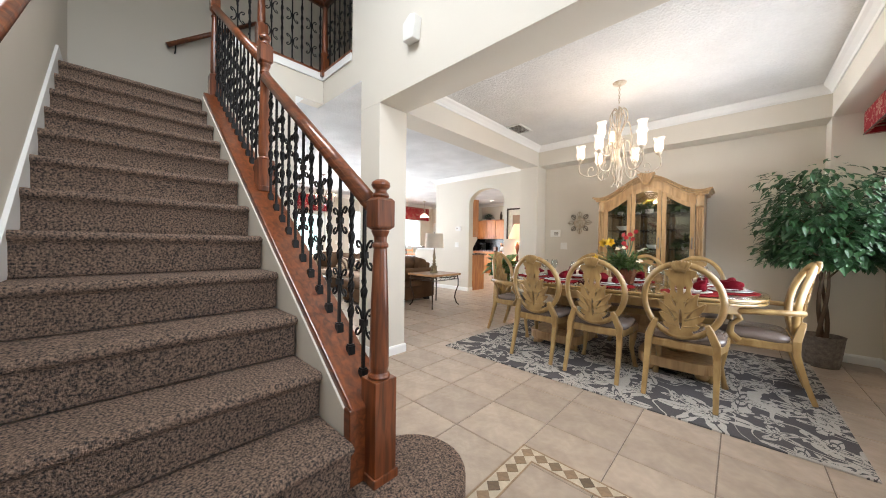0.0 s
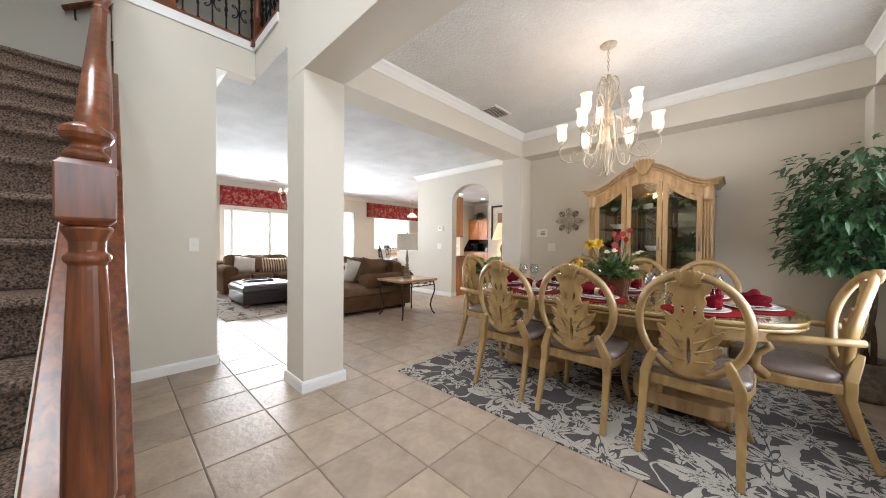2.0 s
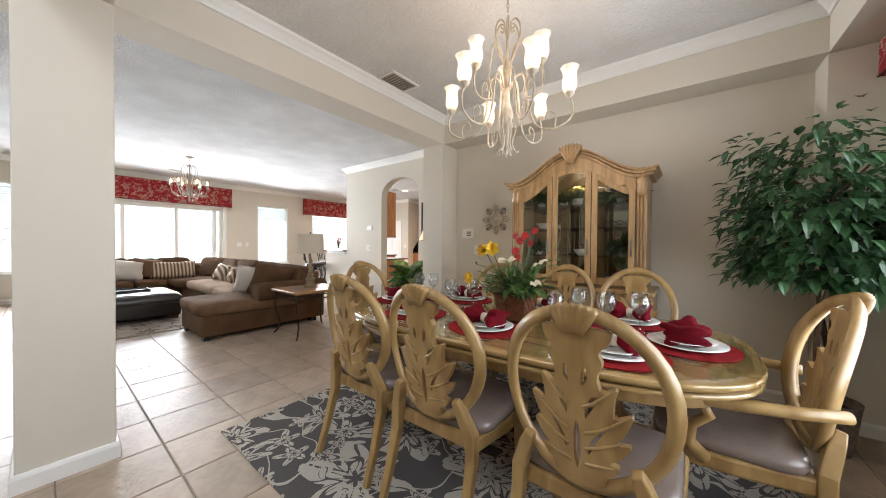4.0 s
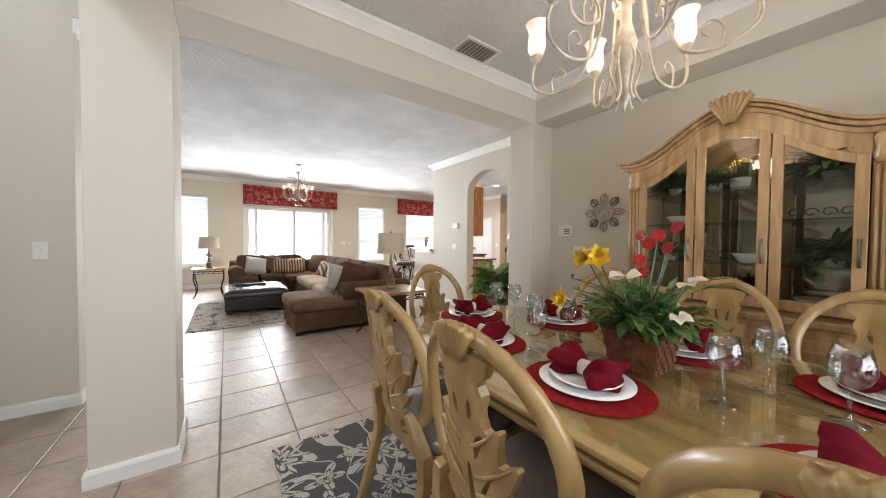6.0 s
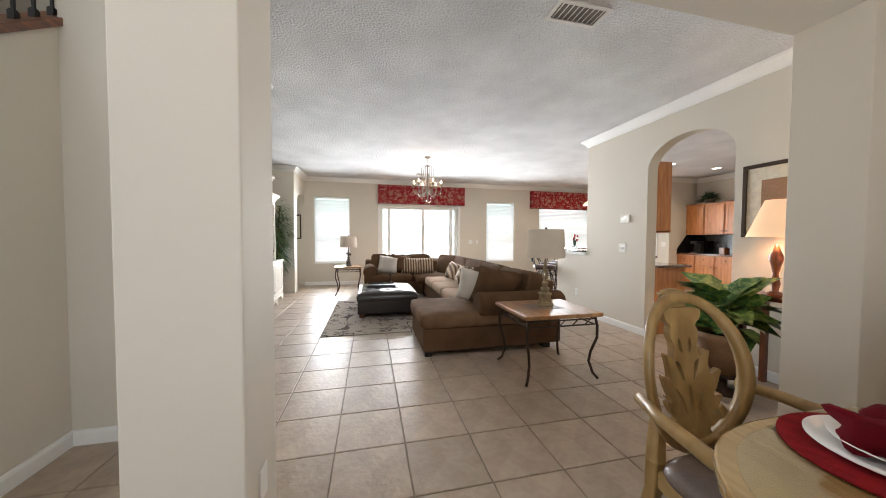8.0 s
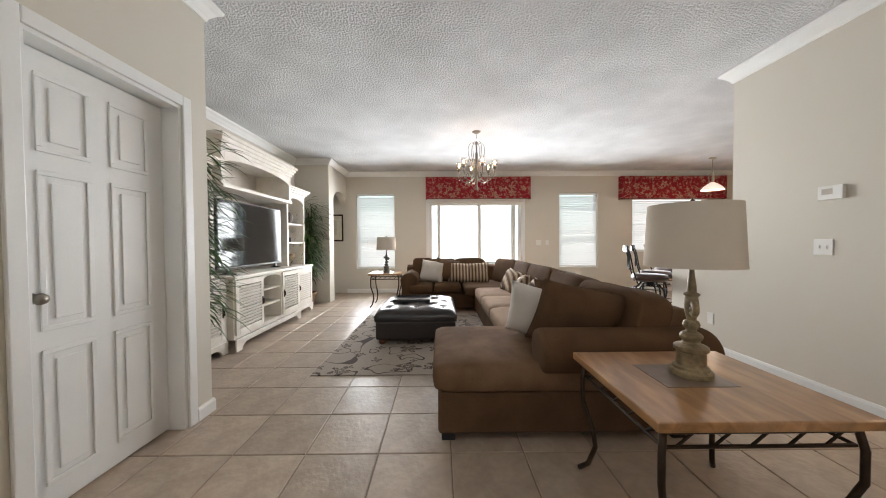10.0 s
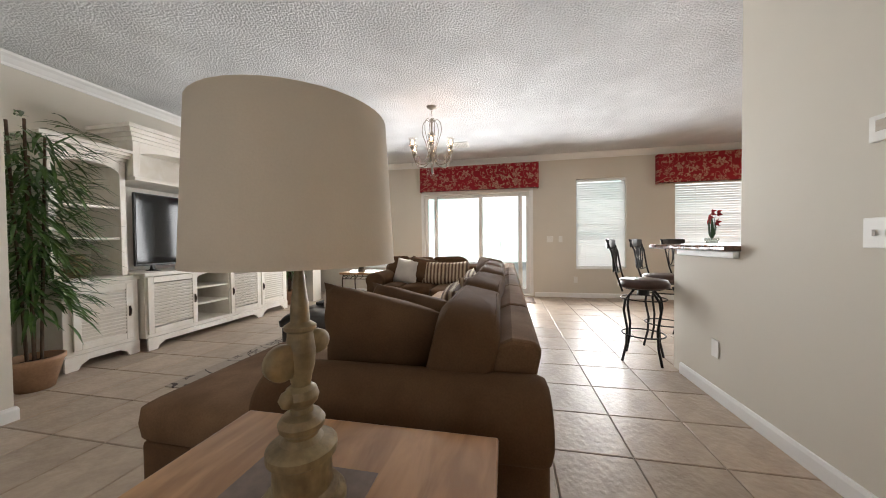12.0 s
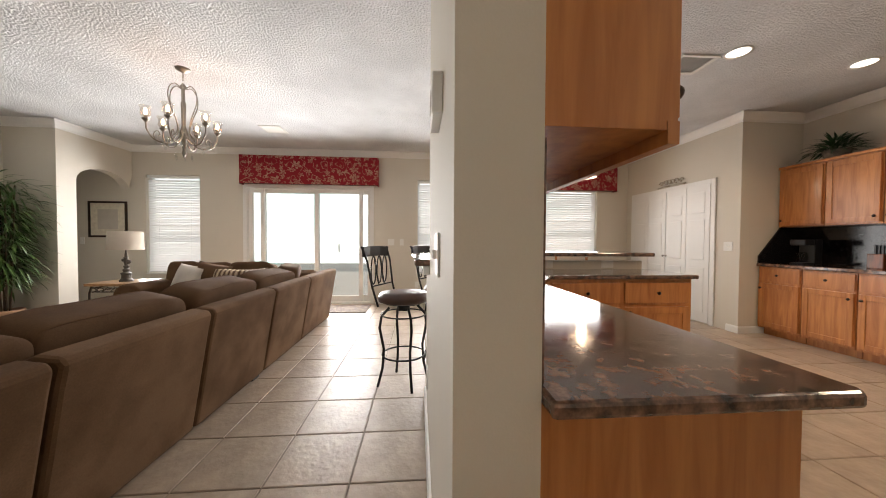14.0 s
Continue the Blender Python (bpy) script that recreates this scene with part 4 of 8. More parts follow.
    for v in bm.verts:
        d = 0.020 + 0.010 * math.cos(min(1.0, abs(v.co.x) / 0.15) * math.pi / 2) if v in raised else 0.0
        v.co = back(v.co.x, v.co.z) + Vector((0, 0.004 - d, 0))
    lpart("splat", bm, CREAMWOOD, ch, "pierced acanthus leaf carving", edge=0.004)
    bm = bmesh.new()
    for k in (-1, 1):
        for x0, z0, x1, z1 in ((0.020, 0.60, 0.120, 0.650), (0.022, 0.65, 0.128, 0.725), (0.018, 0.73, 0.092, 0.795), (0.020, 0.55, 0.095, 0.560)):
            tube(bm, [back(k * (x0 + (x1 - x0) * f), z0 + (z1 - z0) * f ** 1.4) + Vector((0, -0.022 - 0.004 * (1 - f), 0)) for f in (0, 0.35, 0.7, 1)], [0.006, 0.006, 0.005, 0.002], 5)
    lpart("leaf_carving", bm, CREAMWOOD, ch, smooth=True)
    # legs
    for k in (-1, 1):
        bm = tube(bmesh.new(), [(0.21 * k, -0.335, 0.0), (0.208 * k, -0.285, 0.15), (0.205 * k, -0.235, 0.34), (0.20 * k, -0.235, 0.44), (0.165 * k, -0.262, 0.54), (0.15 * k, -0.275, 0.58)],
                  [0.022, 0.025, 0.031, 0.034, 0.030, 0.022], 4)
        lpart("leg", bm, CREAMWOOD, ch, edge=0.006)
        bm = tube(bmesh.new(), [(0.235 * k, 0.245, 0.0), (0.225 * k, 0.235, 0.05), (0.205 * k, 0.205, 0.18), (0.215 * k, 0.215, 0.30), (0.22 * k, 0.215, 0.40)], [0.026, 0.018, 0.020, 0.032, 0.038], 8)
        lpart("leg", bm, CREAMWOOD, ch, smooth=True)
        if arms:
            bm = tube(bmesh.new(), [(0.24 * k, -0.27, 0.66), (0.285 * k, -0.15, 0.655), (0.31 * k, 0.02, 0.645), (0.30 * k, 0.17, 0.64), (0.285 * k, 0.22, 0.625)], [0.020, 0.021, 0.024, 0.027, 0.022], 10)
            lpart("arm", bm, CREAMWOOD, ch, smooth=True)
            bm = tube(bmesh.new(), [(0.255 * k, 0.08, 0.40), (0.275 * k, 0.13, 0.46), (0.29 * k, 0.12, 0.53), (0.295 * k, 0.07, 0.58), (0.30 * k, 0.10, 0.63)], [0.028, 0.026, 0.021, 0.020, 0.022], 8)
            lpart("arm_support", bm, CREAMWOOD, ch, smooth=True)
    return ch


CL = "carved cream wood chair with an oval leaf back and taupe seat"
side = carved_chair("dining_chair", (-1.41, 3.42, 0.012), 0, False, CL, "chairs round the dining table")
for x, y, a in ((-0.845, 3.385, 1), (-0.225, 3.375, -1), (-1.42, 4.58, 180), (-0.80, 4.58, 179), (-0.27, 4.57, 182)):
    copy_thing(side, pose(x, y, 0.012, 0, 0, a))
carver = carved_chair("dining_armchair", (0.155, 3.90, 0.012), 91, True, "carved cream wood armchair with an oval leaf back", "chairs round the dining table")
copy_thing(carver, pose(-2.04, 3.96, 0.012, 0, 0, -88))

# place settings


def setting(x, y, turn):
    m = tagged(part("placemat", prism(bmesh.new(), superellipse(0.205, 0.190, 2.0, 44), "z", 0, 0.004, pose(x, y, TZ, 0, 0, turn)), REDMAT), "round red woven placemat on the table", "placemat", "place settings")
    z = TZ + 0.004
    for r, h, nm in ((0.148, 0.0, "dinner_plate"), (0.112, 0.014, "salad_plate")):
        bm = lathe(bmesh.new(), [(r * 0.55, 0), (r * 0.6, 0.002), (r * 0.75, 0.004), (r, 0.014), (r, 0.017), (r * 0.74, 0.008), (0.0005, 0.006)], pose(x, y, z + h), 40)
        tagged(part(nm, bm, CHINA, smooth=True), "white china plate on a red placemat", "plate", "place settings")
    nap = thing("napkin", (x, y, z + 0.022), "burgundy napkin gathered in a cream ring", "napkin", "place settings", turn)
    bm = bmesh.new()
    for k in (-1, 1):
        N = 36
        rings = []
        for i in range(10):
            f = i / 9
            row = []
            for j in range(N):
                a = 2 * math.pi * j / N
                wob = 1 + 0.26 * f * math.sin(4 * a + k * 1.3 + x * 9) + 0.14 * f * math.sin(7 * a + y * 7) + 0.16 * noise.noise((k * 3 + math.cos(a) * 2, math.sin(a) * 2, f * 3 + x))
                rad = 0.016 + 0.052 * math.sin(math.pi * min(1, f * 0.72)) ** 0.85
                row.append(bm.verts.new((k * (0.012 + 0.100 * f - 0.018 * f * abs(math.cos(a))), math.cos(a) * rad * wob * 1.20, 0.030 + 0.008 * f + math.sin(a) * rad * wob * 0.68)))
            rings.append(row)
        for a, b in zip(rings, rings[1:]):
            for j in range(N):
                bm.faces.new((a[j], a[(j + 1) % N], b[(j + 1) % N], b[j]))
        bm.faces.new(rings[-1])
    lpart("cloth", bm, RED, nap, smooth=True)
    lpart("ring", tube(bmesh.new(), [(-0.016, 0, 0.028), (0.016, 0, 0.028)], 0.026, 16), CREAMPETAL, nap, "cream napkin ring", smooth=True)


for x, y, a in ((-1.36, 3.60, 5), (-0.83, 3.58, -6), (-0.22, 3.57, 8), (-1.38, 4.24, 176), (-0.78, 4.24, 184), (-0.24, 4.23, 178), (0.02, 3.89, 88), (-1.80, 3.90, 272)):
    setting(x, y, a)


WINE = pane_glass("wine_glass_clear", (0.93, 0.95, 0.95), 0.20)


def wine_glass(x, y, s=1.10):
    p = [(0.034, 0), (0.034, 0.002), (0.006, 0.006), (0.004, 0.03), (0.004, 0.075), (0.010, 0.082), (0.030, 0.100), (0.040, 0.125), (0.039, 0.150), (0.031, 0.185),
         (0.0295, 0.185), (0.037, 0.150), (0.038, 0.126), (0.028, 0.104), (0.0005, 0.088)]
    return tagged(part("wine_glass", lathe(bmesh.new(), [(r * s, h * s) for r, h in p], pose(x, y, TZ), 24), WINE, smooth=True), "clear stemmed wine glass on the dining table", "wine glass", "place settings")


for x, y in ((-0.53, 3.80), (-0.47, 4.02), (-0.31, 3.95), (-0.17, 4.02), (-1.30, 3.90), (-1.16, 3.97), (-1.72, 4.04), (-1.63, 4.11), (-1.06, 4.30), (-1.14, 3.72)):
    wine_glass(x, y)

# flower arrangement
fl = thing("flower_arrangement", (-0.79, 3.88, TZ), "yellow, cream and red silk flowers in a square wicker pot", "flowers")
bm = bmesh.new()
b0, b1 = 0.075, 0.098
for z0, z1, f0, f1 in ((0, 0.15, b0, b1),):
    v = [bm.verts.new((sx * f, sy * f, z)) for z, f in ((z0, f0), (z1, f1)) for sx, sy in ((-1, -1), (1, -1), (1, 1), (-1, 1))]
    for q in ((3, 2, 1, 0), (4, 5, 6, 7), (0, 1, 5, 4), (1, 2, 6, 5), (2, 3, 7, 6), (3, 0, 4, 7)):
        bm.faces.new([v[i] for i in q])
lpart("pot", bm, WICKERRED, fl, "red-brown square wicker pot", edge=0.003)
bm = boxes((-0.104, 0.104, -0.104, 0.104, 0.145, 0.165))
lpart("pot_rim", bm, BRONZE, fl, edge=0.004)
for k in range(4):
    m = pose(0, 0, 0, 0, 0, 90 * k)
    bm = bmesh.new()
    for j in range(6):
        z, half = 0.012 + 0.0225 * j, 0.075 + 0.023 * (0.02 + 0.0225 * j) / 0.15
        for i in range(7):
            x0 = -half + 2 * half * i / 7
            d = 0.006 if (i + j) % 2 else 0.002
            box(bm, x0 + 0.001, x0 + 2 * half / 7 - 0.001, -half - d, -half + 0.004, z + 0.001, z + 0.0205, m)
    lpart("woven_side", bm, WICKERRED, fl)
bm = bmesh.new()
for i in range(230):
    d = sphere_dir()
    d.z = abs(d.z) * 0.65 + 0.08
    b = Vector((rnd(-0.08, 0.08), rnd(-0.08, 0.08), 0.16)) + d * rnd(0.02, 0.16)
    leaf(bm, b, d + Vector((0, 0, rnd(-0.5, 0.3))), (0, 0, 1), rnd(0.05, 0.11), rnd(0.022, 0.060), rnd(0.1, 0.6))
for i in range(60):
    d = sphere_dir()
    d.z = abs(d.z) * 0.5 + 0.15
    leaf(bm, Vector((0, 0, 0.17)) + d * rnd(0.05, 0.14), d, (0, 0, 1), rnd(0.05, 0.11), rnd(0.007, 0.014), rnd(0.2, 0.8))
for i in range(16):
    a, up = rnd(0, 6.28), rnd(0.24, 0.38)
    tube(bm, [(0.03 * math.cos(a), 0.03 * math.sin(a), 0.15), (0.12 * math.cos(a), 0.12 * math.sin(a), up - 0.03), (0.25 * math.cos(a), 0.25 * math.sin(a), up)], 0.002, 4)
    for k in range(9):
        f = 0.35 + k * 0.08
        leaf(bm, (0.25 * f * math.cos(a), 0.25 * f * math.sin(a), up - 0.10 * (1 - f)), (rnd(-1, 1), rnd(-1, 1), 0.2), (0, 0, 1), 0.030, 0.017)
lpart("foliage", bm, LEAF_B, fl, "green silk leaves")


def bloom(p, r, n, way, mat, cup=0.5):
    bm = bmesh.new()
    way = Vector(way).normalized()
    s1 = way.orthogonal().normalized()
    s2 = way.cross(s1)
    for lay in range(2):
        for k in range(n):
            a = 2 * math.pi * (k + lay * 0.5) / n
            out = s1 * math.cos(a) + s2 * math.sin(a)
            leaf(bm, Vector(p), out * (1 - cup * lay * 0.6) + way * cup * (1 + lay), way, r, r * 0.85, 0.25)
    lpart("bloom", bm, mat, fl, "", smooth=True)
    lpart("stem", tube(bmesh.new(), [(0, 0, 0.14), (p[0] * 0.6, p[1] * 0.6, p[2] * 0.65), p], 0.003, 5), LEAF, fl)


def spathe(p, way, up, size):
    """A broad heart-shaped waxy flower with a pale spike."""
    bm = bmesh.new()
    way, up = Vector(way).normalized(), Vector(up)
    nor = way.cross(up).normalized()
    for k in (-1, 1):
        leaf(bm, Vector(p), way + nor * 0.45 * k, up, size, size * 0.95, 0.2)
        leaf(bm, Vector(p), nor * k + way * 0.25, up, size * 0.72, size * 0.8, 0.1)
    lpart("bloom", bm, CREAMPETAL, fl, "cream waxy bloom", smooth=True)
    lpart("stem", tube(bmesh.new(), [(0, 0, 0.14), (p[0] * 0.6, p[1] * 0.6, p[2] * 0.65), p], 0.003, 5), LEAF, fl)


bloom((-0.16, -0.10, 0.405), 0.058, 6, (-0.4, -0.9, 0.35), YELLOW, 0.8)
bloom((-0.105, -0.12, 0.415), 0.056, 6, (0.4, -0.9, 0.3), YELLOW, 0.8)
bloom((-0.20, -0.17, 0.245), 0.062, 6, (-0.6, -0.8, 0.1), YELLOW, 0.9)
spathe((0.0, -0.13, 0.355), (0.1, -0.5, 0.15), (0.0, -0.6, 0.8), 0.075)
spathe((0.16, -0.06, 0.345), (0.5, -0.4, 0.2), (-0.2, -0.3, 0.9), 0.060)
spathe((0.15, -0.10, 0.24), (0.6, -0.5, -0.1), (0.2, -0.5, 0.8), 0.045)
for p in ((0.01, 0.02, 0.47), (0.05, 0.0, 0.50), (0.07, 0.03, 0.455), (0.00, -0.02, 0.41), (0.09, 0.05, 0.53), (0.03, -0.06, 0.37), (-0.01, 0.0, 0.50)):
    bloom(p, 0.026, 5, (rnd(-0.5, 0.5), -1, 0.3), REDPETAL, 0.15)

# china cabinet
cab = thing("china_cabinet", (-0.845, 5.60, 0.0), "carved golden wood china cabinet with arched glass doors", "cabinet")
lpart("base", boxes((-0.65, 0.65, -0.52, 0, 0.08, 0.80), (-0.67, 0.67, -0.54, 0, 0.80, 0.84), (-0.66, 0.66, -0.53, 0, 0, 0.09)), GOLDWOOD, cab, edge=0.01)
for x in (-0.43, 0.0, 0.43):
    lpart("base_door", boxes((x - 0.19, x + 0.19, -0.535, -0.52, 0.14, 0.74), (x - 0.14, x + 0.14, -0.545, -0.53, 0.20, 0.68)), GOLDWOOD, cab, edge=0.006)
FY = -0.42


def top_line(x):
    """Height of the cornice over the doors."""
    f = min(1.0, abs(x) / 0.62)
    return 1.76 + 0.27 * (0.5 + 0.5 * math.cos(math.pi * min(1, f * 1.08))) + 0.03 * f ** 6


xs = np.linspace(-0.52, 0.52, 25)
lpart("back_panel", prism(bmesh.new(), [(-0.52, 0.84), (0.52, 0.84)] + [(x, top_line(x) - 0.02) for x in xs[::-1]], "y", -0.03, -0.01), MIRROR, cab, "mirrored back panel")
lpart("inner_top", prism(bmesh.new(), [(x, top_line(x) - 0.02) for x in xs] + [(x, top_line(x) - 0.04) for x in xs[::-1]], "y", FY + 0.03, -0.03), GOLDWOOD, cab)
for x in (-0.175, 0.175):
    lpart("inner_post", boxes((x - 0.035, x + 0.035, -0.05, -0.03, 0.84, 1.78)), GOLDWOOD, cab, edge=0.004)
lpart("side_panel", boxes((-0.60, -0.52, FY, 0, 0.84, 1.80)), GOLDWOOD, cab, edge=0.006)
lpart("side_panel", boxes((0.52, 0.60, FY, 0, 0.84, 1.80)), GOLDWOOD, cab, edge=0.006)
for sx in (-1, 1):
    bm = bmesh.new()
    for k in range(3):
        tube(bm, [(sx * (0.535 + 0.025 * k), FY - 0.008, 0.90), (sx * (0.535 + 0.025 * k), FY - 0.008, 1.62)], 0.009, 8)
    lathe(bm, [(0.03, 0), (0.045, 0.03), (0.035, 0.08), (0.045, 0.12), (0.03, 0.15)], Matrix.Translation((sx * 0.56, FY + 0.005, 1.63)), 12)
    lpart("pilaster", bm, GOLDWOOD, cab, smooth=True)
xs = np.linspace(-0.52, 0.52, 33)
lpart("frieze", prism(bmesh.new(), [(x, top_line(x) + 0.02) for x in xs] + [(x, top_line(x) - 0.11) for x in xs[::-1]], "y", FY - 0.004, FY + 0.03), GOLDWOOD, cab)
bm = bmesh.new()
xs = np.linspace(-0.64, 0.64, 41)
for k, (dz, out, h) in enumerate(((0.0, 0.015, 0.03), (0.028, 0.035, 0.025), (0.05, 0.055, 0.02))):
    prism(bm, [(x * (1 + 0.03 * k), top_line(x) + dz + h) for x in xs] + [(x * (1 + 0.03 * k), top_line(x) + dz) for x in xs[::-1]], "y", FY - out, 0)
lpart("cornice", bm, GOLDWOOD, cab, edge=0.006)
lpart("shell_crest", fan(bmesh.new(), 1.915, 0.050, 0.225, 29, 7, lambda x, z, d: Vector((x, FY - 0.055 - d, z)), 0.055), GOLDWOOD, cab, "carved scallop shell", smooth=True)
for x0, x1 in ((-0.52, -0.175), (-0.175, 0.175), (0.175, 0.52)):
    door = thing("door", (0, 0, 0), "", "")
    door.pop("category", None)
    local(cab, door)
    xx = np.linspace(x0 + 0.05, x1 - 0.05, 12)
    out = [(x0 + 0.004, 0.86), (x1 - 0.004, 0.86), (x1 - 0.004, top_line(x1) - 0.10)] + [(x, top_line(x) - 0.095) for x in xx[::-1]] + [(x0 + 0.004, top_line(x0) - 0.10)]
    bm = bmesh.new()
    prism(bm, [(x0 + 0.004, 0.86), (x0 + 0.05, 0.86), (x0 + 0.05, top_line(x0 + 0.05) - 0.10), (x0 + 0.004, top_line(x0) - 0.10)], "y", FY - 0.02, FY + 0.006)
    prism(bm, [(x1 - 0.05, 0.86), (x1 - 0.004, 0.86), (x1 - 0.004, top_line(x1) - 0.10), (x1 - 0.05, top_line(x1 - 0.05) - 0.10)], "y", FY - 0.02, FY + 0.006)
    prism(bm, [(x0 + 0.05, 0.86), (x1 - 0.05, 0.86), (x1 - 0.05, 0.92), (x0 + 0.05, 0.92)], "y", FY - 0.02, FY + 0.006)
    prism(bm, [(x, top_line(x) - 0.098) for x in xx] + [(x, top_line(x) - 0.15) for x in xx[::-1]], "y", FY - 0.02, FY + 0.006)
    door.name = "door"
    lpart("door_frame", bm, GOLDWOOD, door, edge=0.004)
    gl = lpart("pane", prism(bmesh.new(), [(x0 + 0.05, 0.92), (x1 - 0.05, 0.92)] + [(x, top_line(x) - 0.15) for x in xx[::-1]], "y", FY - 0.006, FY - 0.002), CABGLASS, door)
    gl.visible_shadow = False
    lpart("handle", tube(bmesh.new(), [(x1 - 0.027, FY - 0.024, 1.12), (x1 - 0.027, FY - 0.045, 1.16), (x1 - 0.027, FY - 0.045, 1.22), (x1 - 0.027, FY - 0.024, 1.26)], 0.008, 6), PEWTER, door, "pewter drop handle")
for z in (1.10, 1.36, 1.58):
    sh = lpart("shelf", boxes((-0.52, 0.52, FY + 0.03, -0.03, z, z + 0.01)), CABGLASS, cab, "glass shelf")
    sh.visible_shadow = False


def shelf_plant(x, y, z, r, n=130):
    pl = thing("shelf_plant", (x, y, z), "small green silk plant in a pot inside the cabinet", "plant")
    lpart("pot", lathe(bmesh.new(), [(0.03, 0), (0.045, 0.05), (0.04, 0.05), (0.02, 0.045)], None, 14), CHINA, pl, smooth=True)
    bm = bmesh.new()
    for i in range(n):
        d = sphere_dir()
        d.z = abs(d.z) * 0.6 + 0.1
        leaf(bm, Vector((0, 0, 0.05)) + d * rnd(0, r * 0.5), d, (0, 0, 1), rnd(0.5, 1.0) * r, r * 0.25, rnd(0.2, 0.7))
    lpart("leaves", bm, LEAF_B, pl)


for x, z, r in ((-1.20, 1.59, 0.15), (-0.97, 1.59, 0.12), (-0.46, 1.59, 0.20), (-0.44, 1.11, 0.17), (-1.22, 1.11, 0.11), (-0.86, 0.85, 0.13)):
    shelf_plant(x, 5.36, z, r, 170)
grass = thing("potted_blossoms", (-0.84, 5.36, 1.59), "upright green stems with yellow buds in a clear pot", "plant")
lpart("pot", lathe(bmesh.new(), [(0.045, 0), (0.055, 0.07), (0.05, 0.07), (0.035, 0.02)], None, 16), CHINA, grass, smooth=True)
bm, buds = bmesh.new(), bmesh.new()
for i in range(46):
    a, r = rnd(0, 6.28), rnd(0.0, 0.075)
    tip = Vector((r * math.cos(a) * 1.1, r * math.sin(a), rnd(0.13, 0.19)))
    tube(bm, [(r * 0.4 * math.cos(a), r * 0.4 * math.sin(a), 0.05), tip], 0.0032, 4)
    lathe(buds, [(0.003, 0), (0.008, 0.007), (0.0005, 0.016)], Matrix.Translation(tip), 6)
lpart("stems", bm, LEAF_B, grass)
lpart("buds", buds, YELLOW, grass, "small yellow buds")
for x, z in ((-0.50, 1.37), (-1.02, 1.11)):
    st = thing("wire_stand", (x, 5.37, z), "scrolled dark wire stand on a cabinet shelf", "stand")
    for k in range(4):
        lpart("wire_scroll", tube(bmesh.new(), [((k - 1.5) * 0.065 + 0.03 * (1 - t / 9) * math.cos(t), -0.02, 0.045 + 0.03 * (1 - t / 9) * math.sin(t)) for t in np.linspace(0, 6, 16)], 0.0035, 5), BRONZE, st)
    lpart("wire_rail", tube(bmesh.new(), [(-0.14, -0.02, 0.008), (0.14, -0.02, 0.008)], 0.0035, 5), BRONZE, st)
for x, z, r in ((-1.16, 1.37, 0.10), (-0.80, 1.11, 0.08), (-0.48, 0.86, 0.12), (-0.85, 0.86, 0.10)):
    tagged(part("bowl", lathe(bmesh.new(), [(r * 0.4, 0), (r * 0.5, 0.005), (r, 0.06), (r * 0.96, 0.06), (r * 0.45, 0.01)], pose(x, 5.38, z), 24), CHINA, smooth=True), "white china bowl on a cabinet shelf", "bowl")

bulb("cabinet_light", (-0.845, 5.36, 1.80), 0.9, (1.0, 0.88, 0.70), 0.02)

# wall pieces beside the cabinet
med = thing("wall_medallion", (-1.87, 5.62, 1.525), "round cream and grey scrollwork wall ornament", "wall decoration")
bm = lathe(bmesh.new(), [(0.095, 0), (0.10, 0.012), (0.085, 0.02), (0.06, 0.012), (0.03, 0.022), (0.0005, 0.03)], pose(0, 0, 0, 90), 28)
lpart("disc", bm, CREAMMETAL, med, smooth=True)
for k in range(8):
    bm = bmesh.new()
    m = pose(0, 0, 0, 0, 45 * k, 0)
    for s_ in (-1, 1):
        pts = [(s_ * (0.006 + 0.032 * math.sin(a) * (1 - a / 9)), -0.012, 0.10 + 0.028 * (1 - math.cos(a)) + a * 0.008) for a in np.linspace(0, 5, 14)]
        tube(bm, pts, 0.0065, 6, m)
    tube(bm, [(0, -0.012, 0.095), (0, -0.012, 0.19 if k % 2 == 0 else 0.175)], [0.006, 0.012], 6, m)
    lpart("scroll", bm, PEWTER if k % 2 else CREAMMETAL, med, smooth=True)


def plate(name, x, y, z, axis, w, h, label, cat, toggles=1, depth=0.008, facing=-1):
    """A small plate on a wall. axis: the wall's normal; facing: which way."""
    t = thing(name, (x, y, z), label, cat)

    def bx(u0, u1, z0, z1, d0, d1):
        return (u0, u1, *sorted((facing * d0, facing * d1)), z0, z1) if axis == "y" else (*sorted((facing * d0, facing * d1)), u0, u1, z0, z1)
    lpart("plate", boxes(bx(-w / 2, w / 2, -h / 2, h / 2, 0.0, depth)), PLASTIC, t, edge=0.003)
    for k in range(toggles):
        u = (k - (toggles - 1) / 2) * 0.045
        lpart("toggle", boxes(bx(u - 0.006, u + 0.006, -0.012, 0.012, depth - 0.003, depth + 0.010)), PLASTIC, t)
    return t


plate("light_switch", -2.13, 5.62, 1.135, "y", 0.115, 0.115, "white double light switch on the wall", "light switch", 2)
kp = plate("alarm_keypad", -2.28, 5.62, 1.355, "y", 0.17, 0.12, "white alarm keypad on the wall", "keypad", 0, 0.025)
for i in range(3):
    lpart("key_row", boxes((-0.015, 0.055, -0.0275, -0.025, -0.035 + 0.022 * i, -0.022 + 0.022 * i)), PEWTER, kp)
plate("light_switch", -3.66, 1.53, 1.14, "x", 0.075, 0.12, "white light switch on the wall", "light switch", 1, 0.008, 1)
plate("wall_outlet", -2.63, 2.37, 0.34, "y", 0.075, 0.12, "white wall outlet on the pillar", "outlet", 0, 0.008, 1)
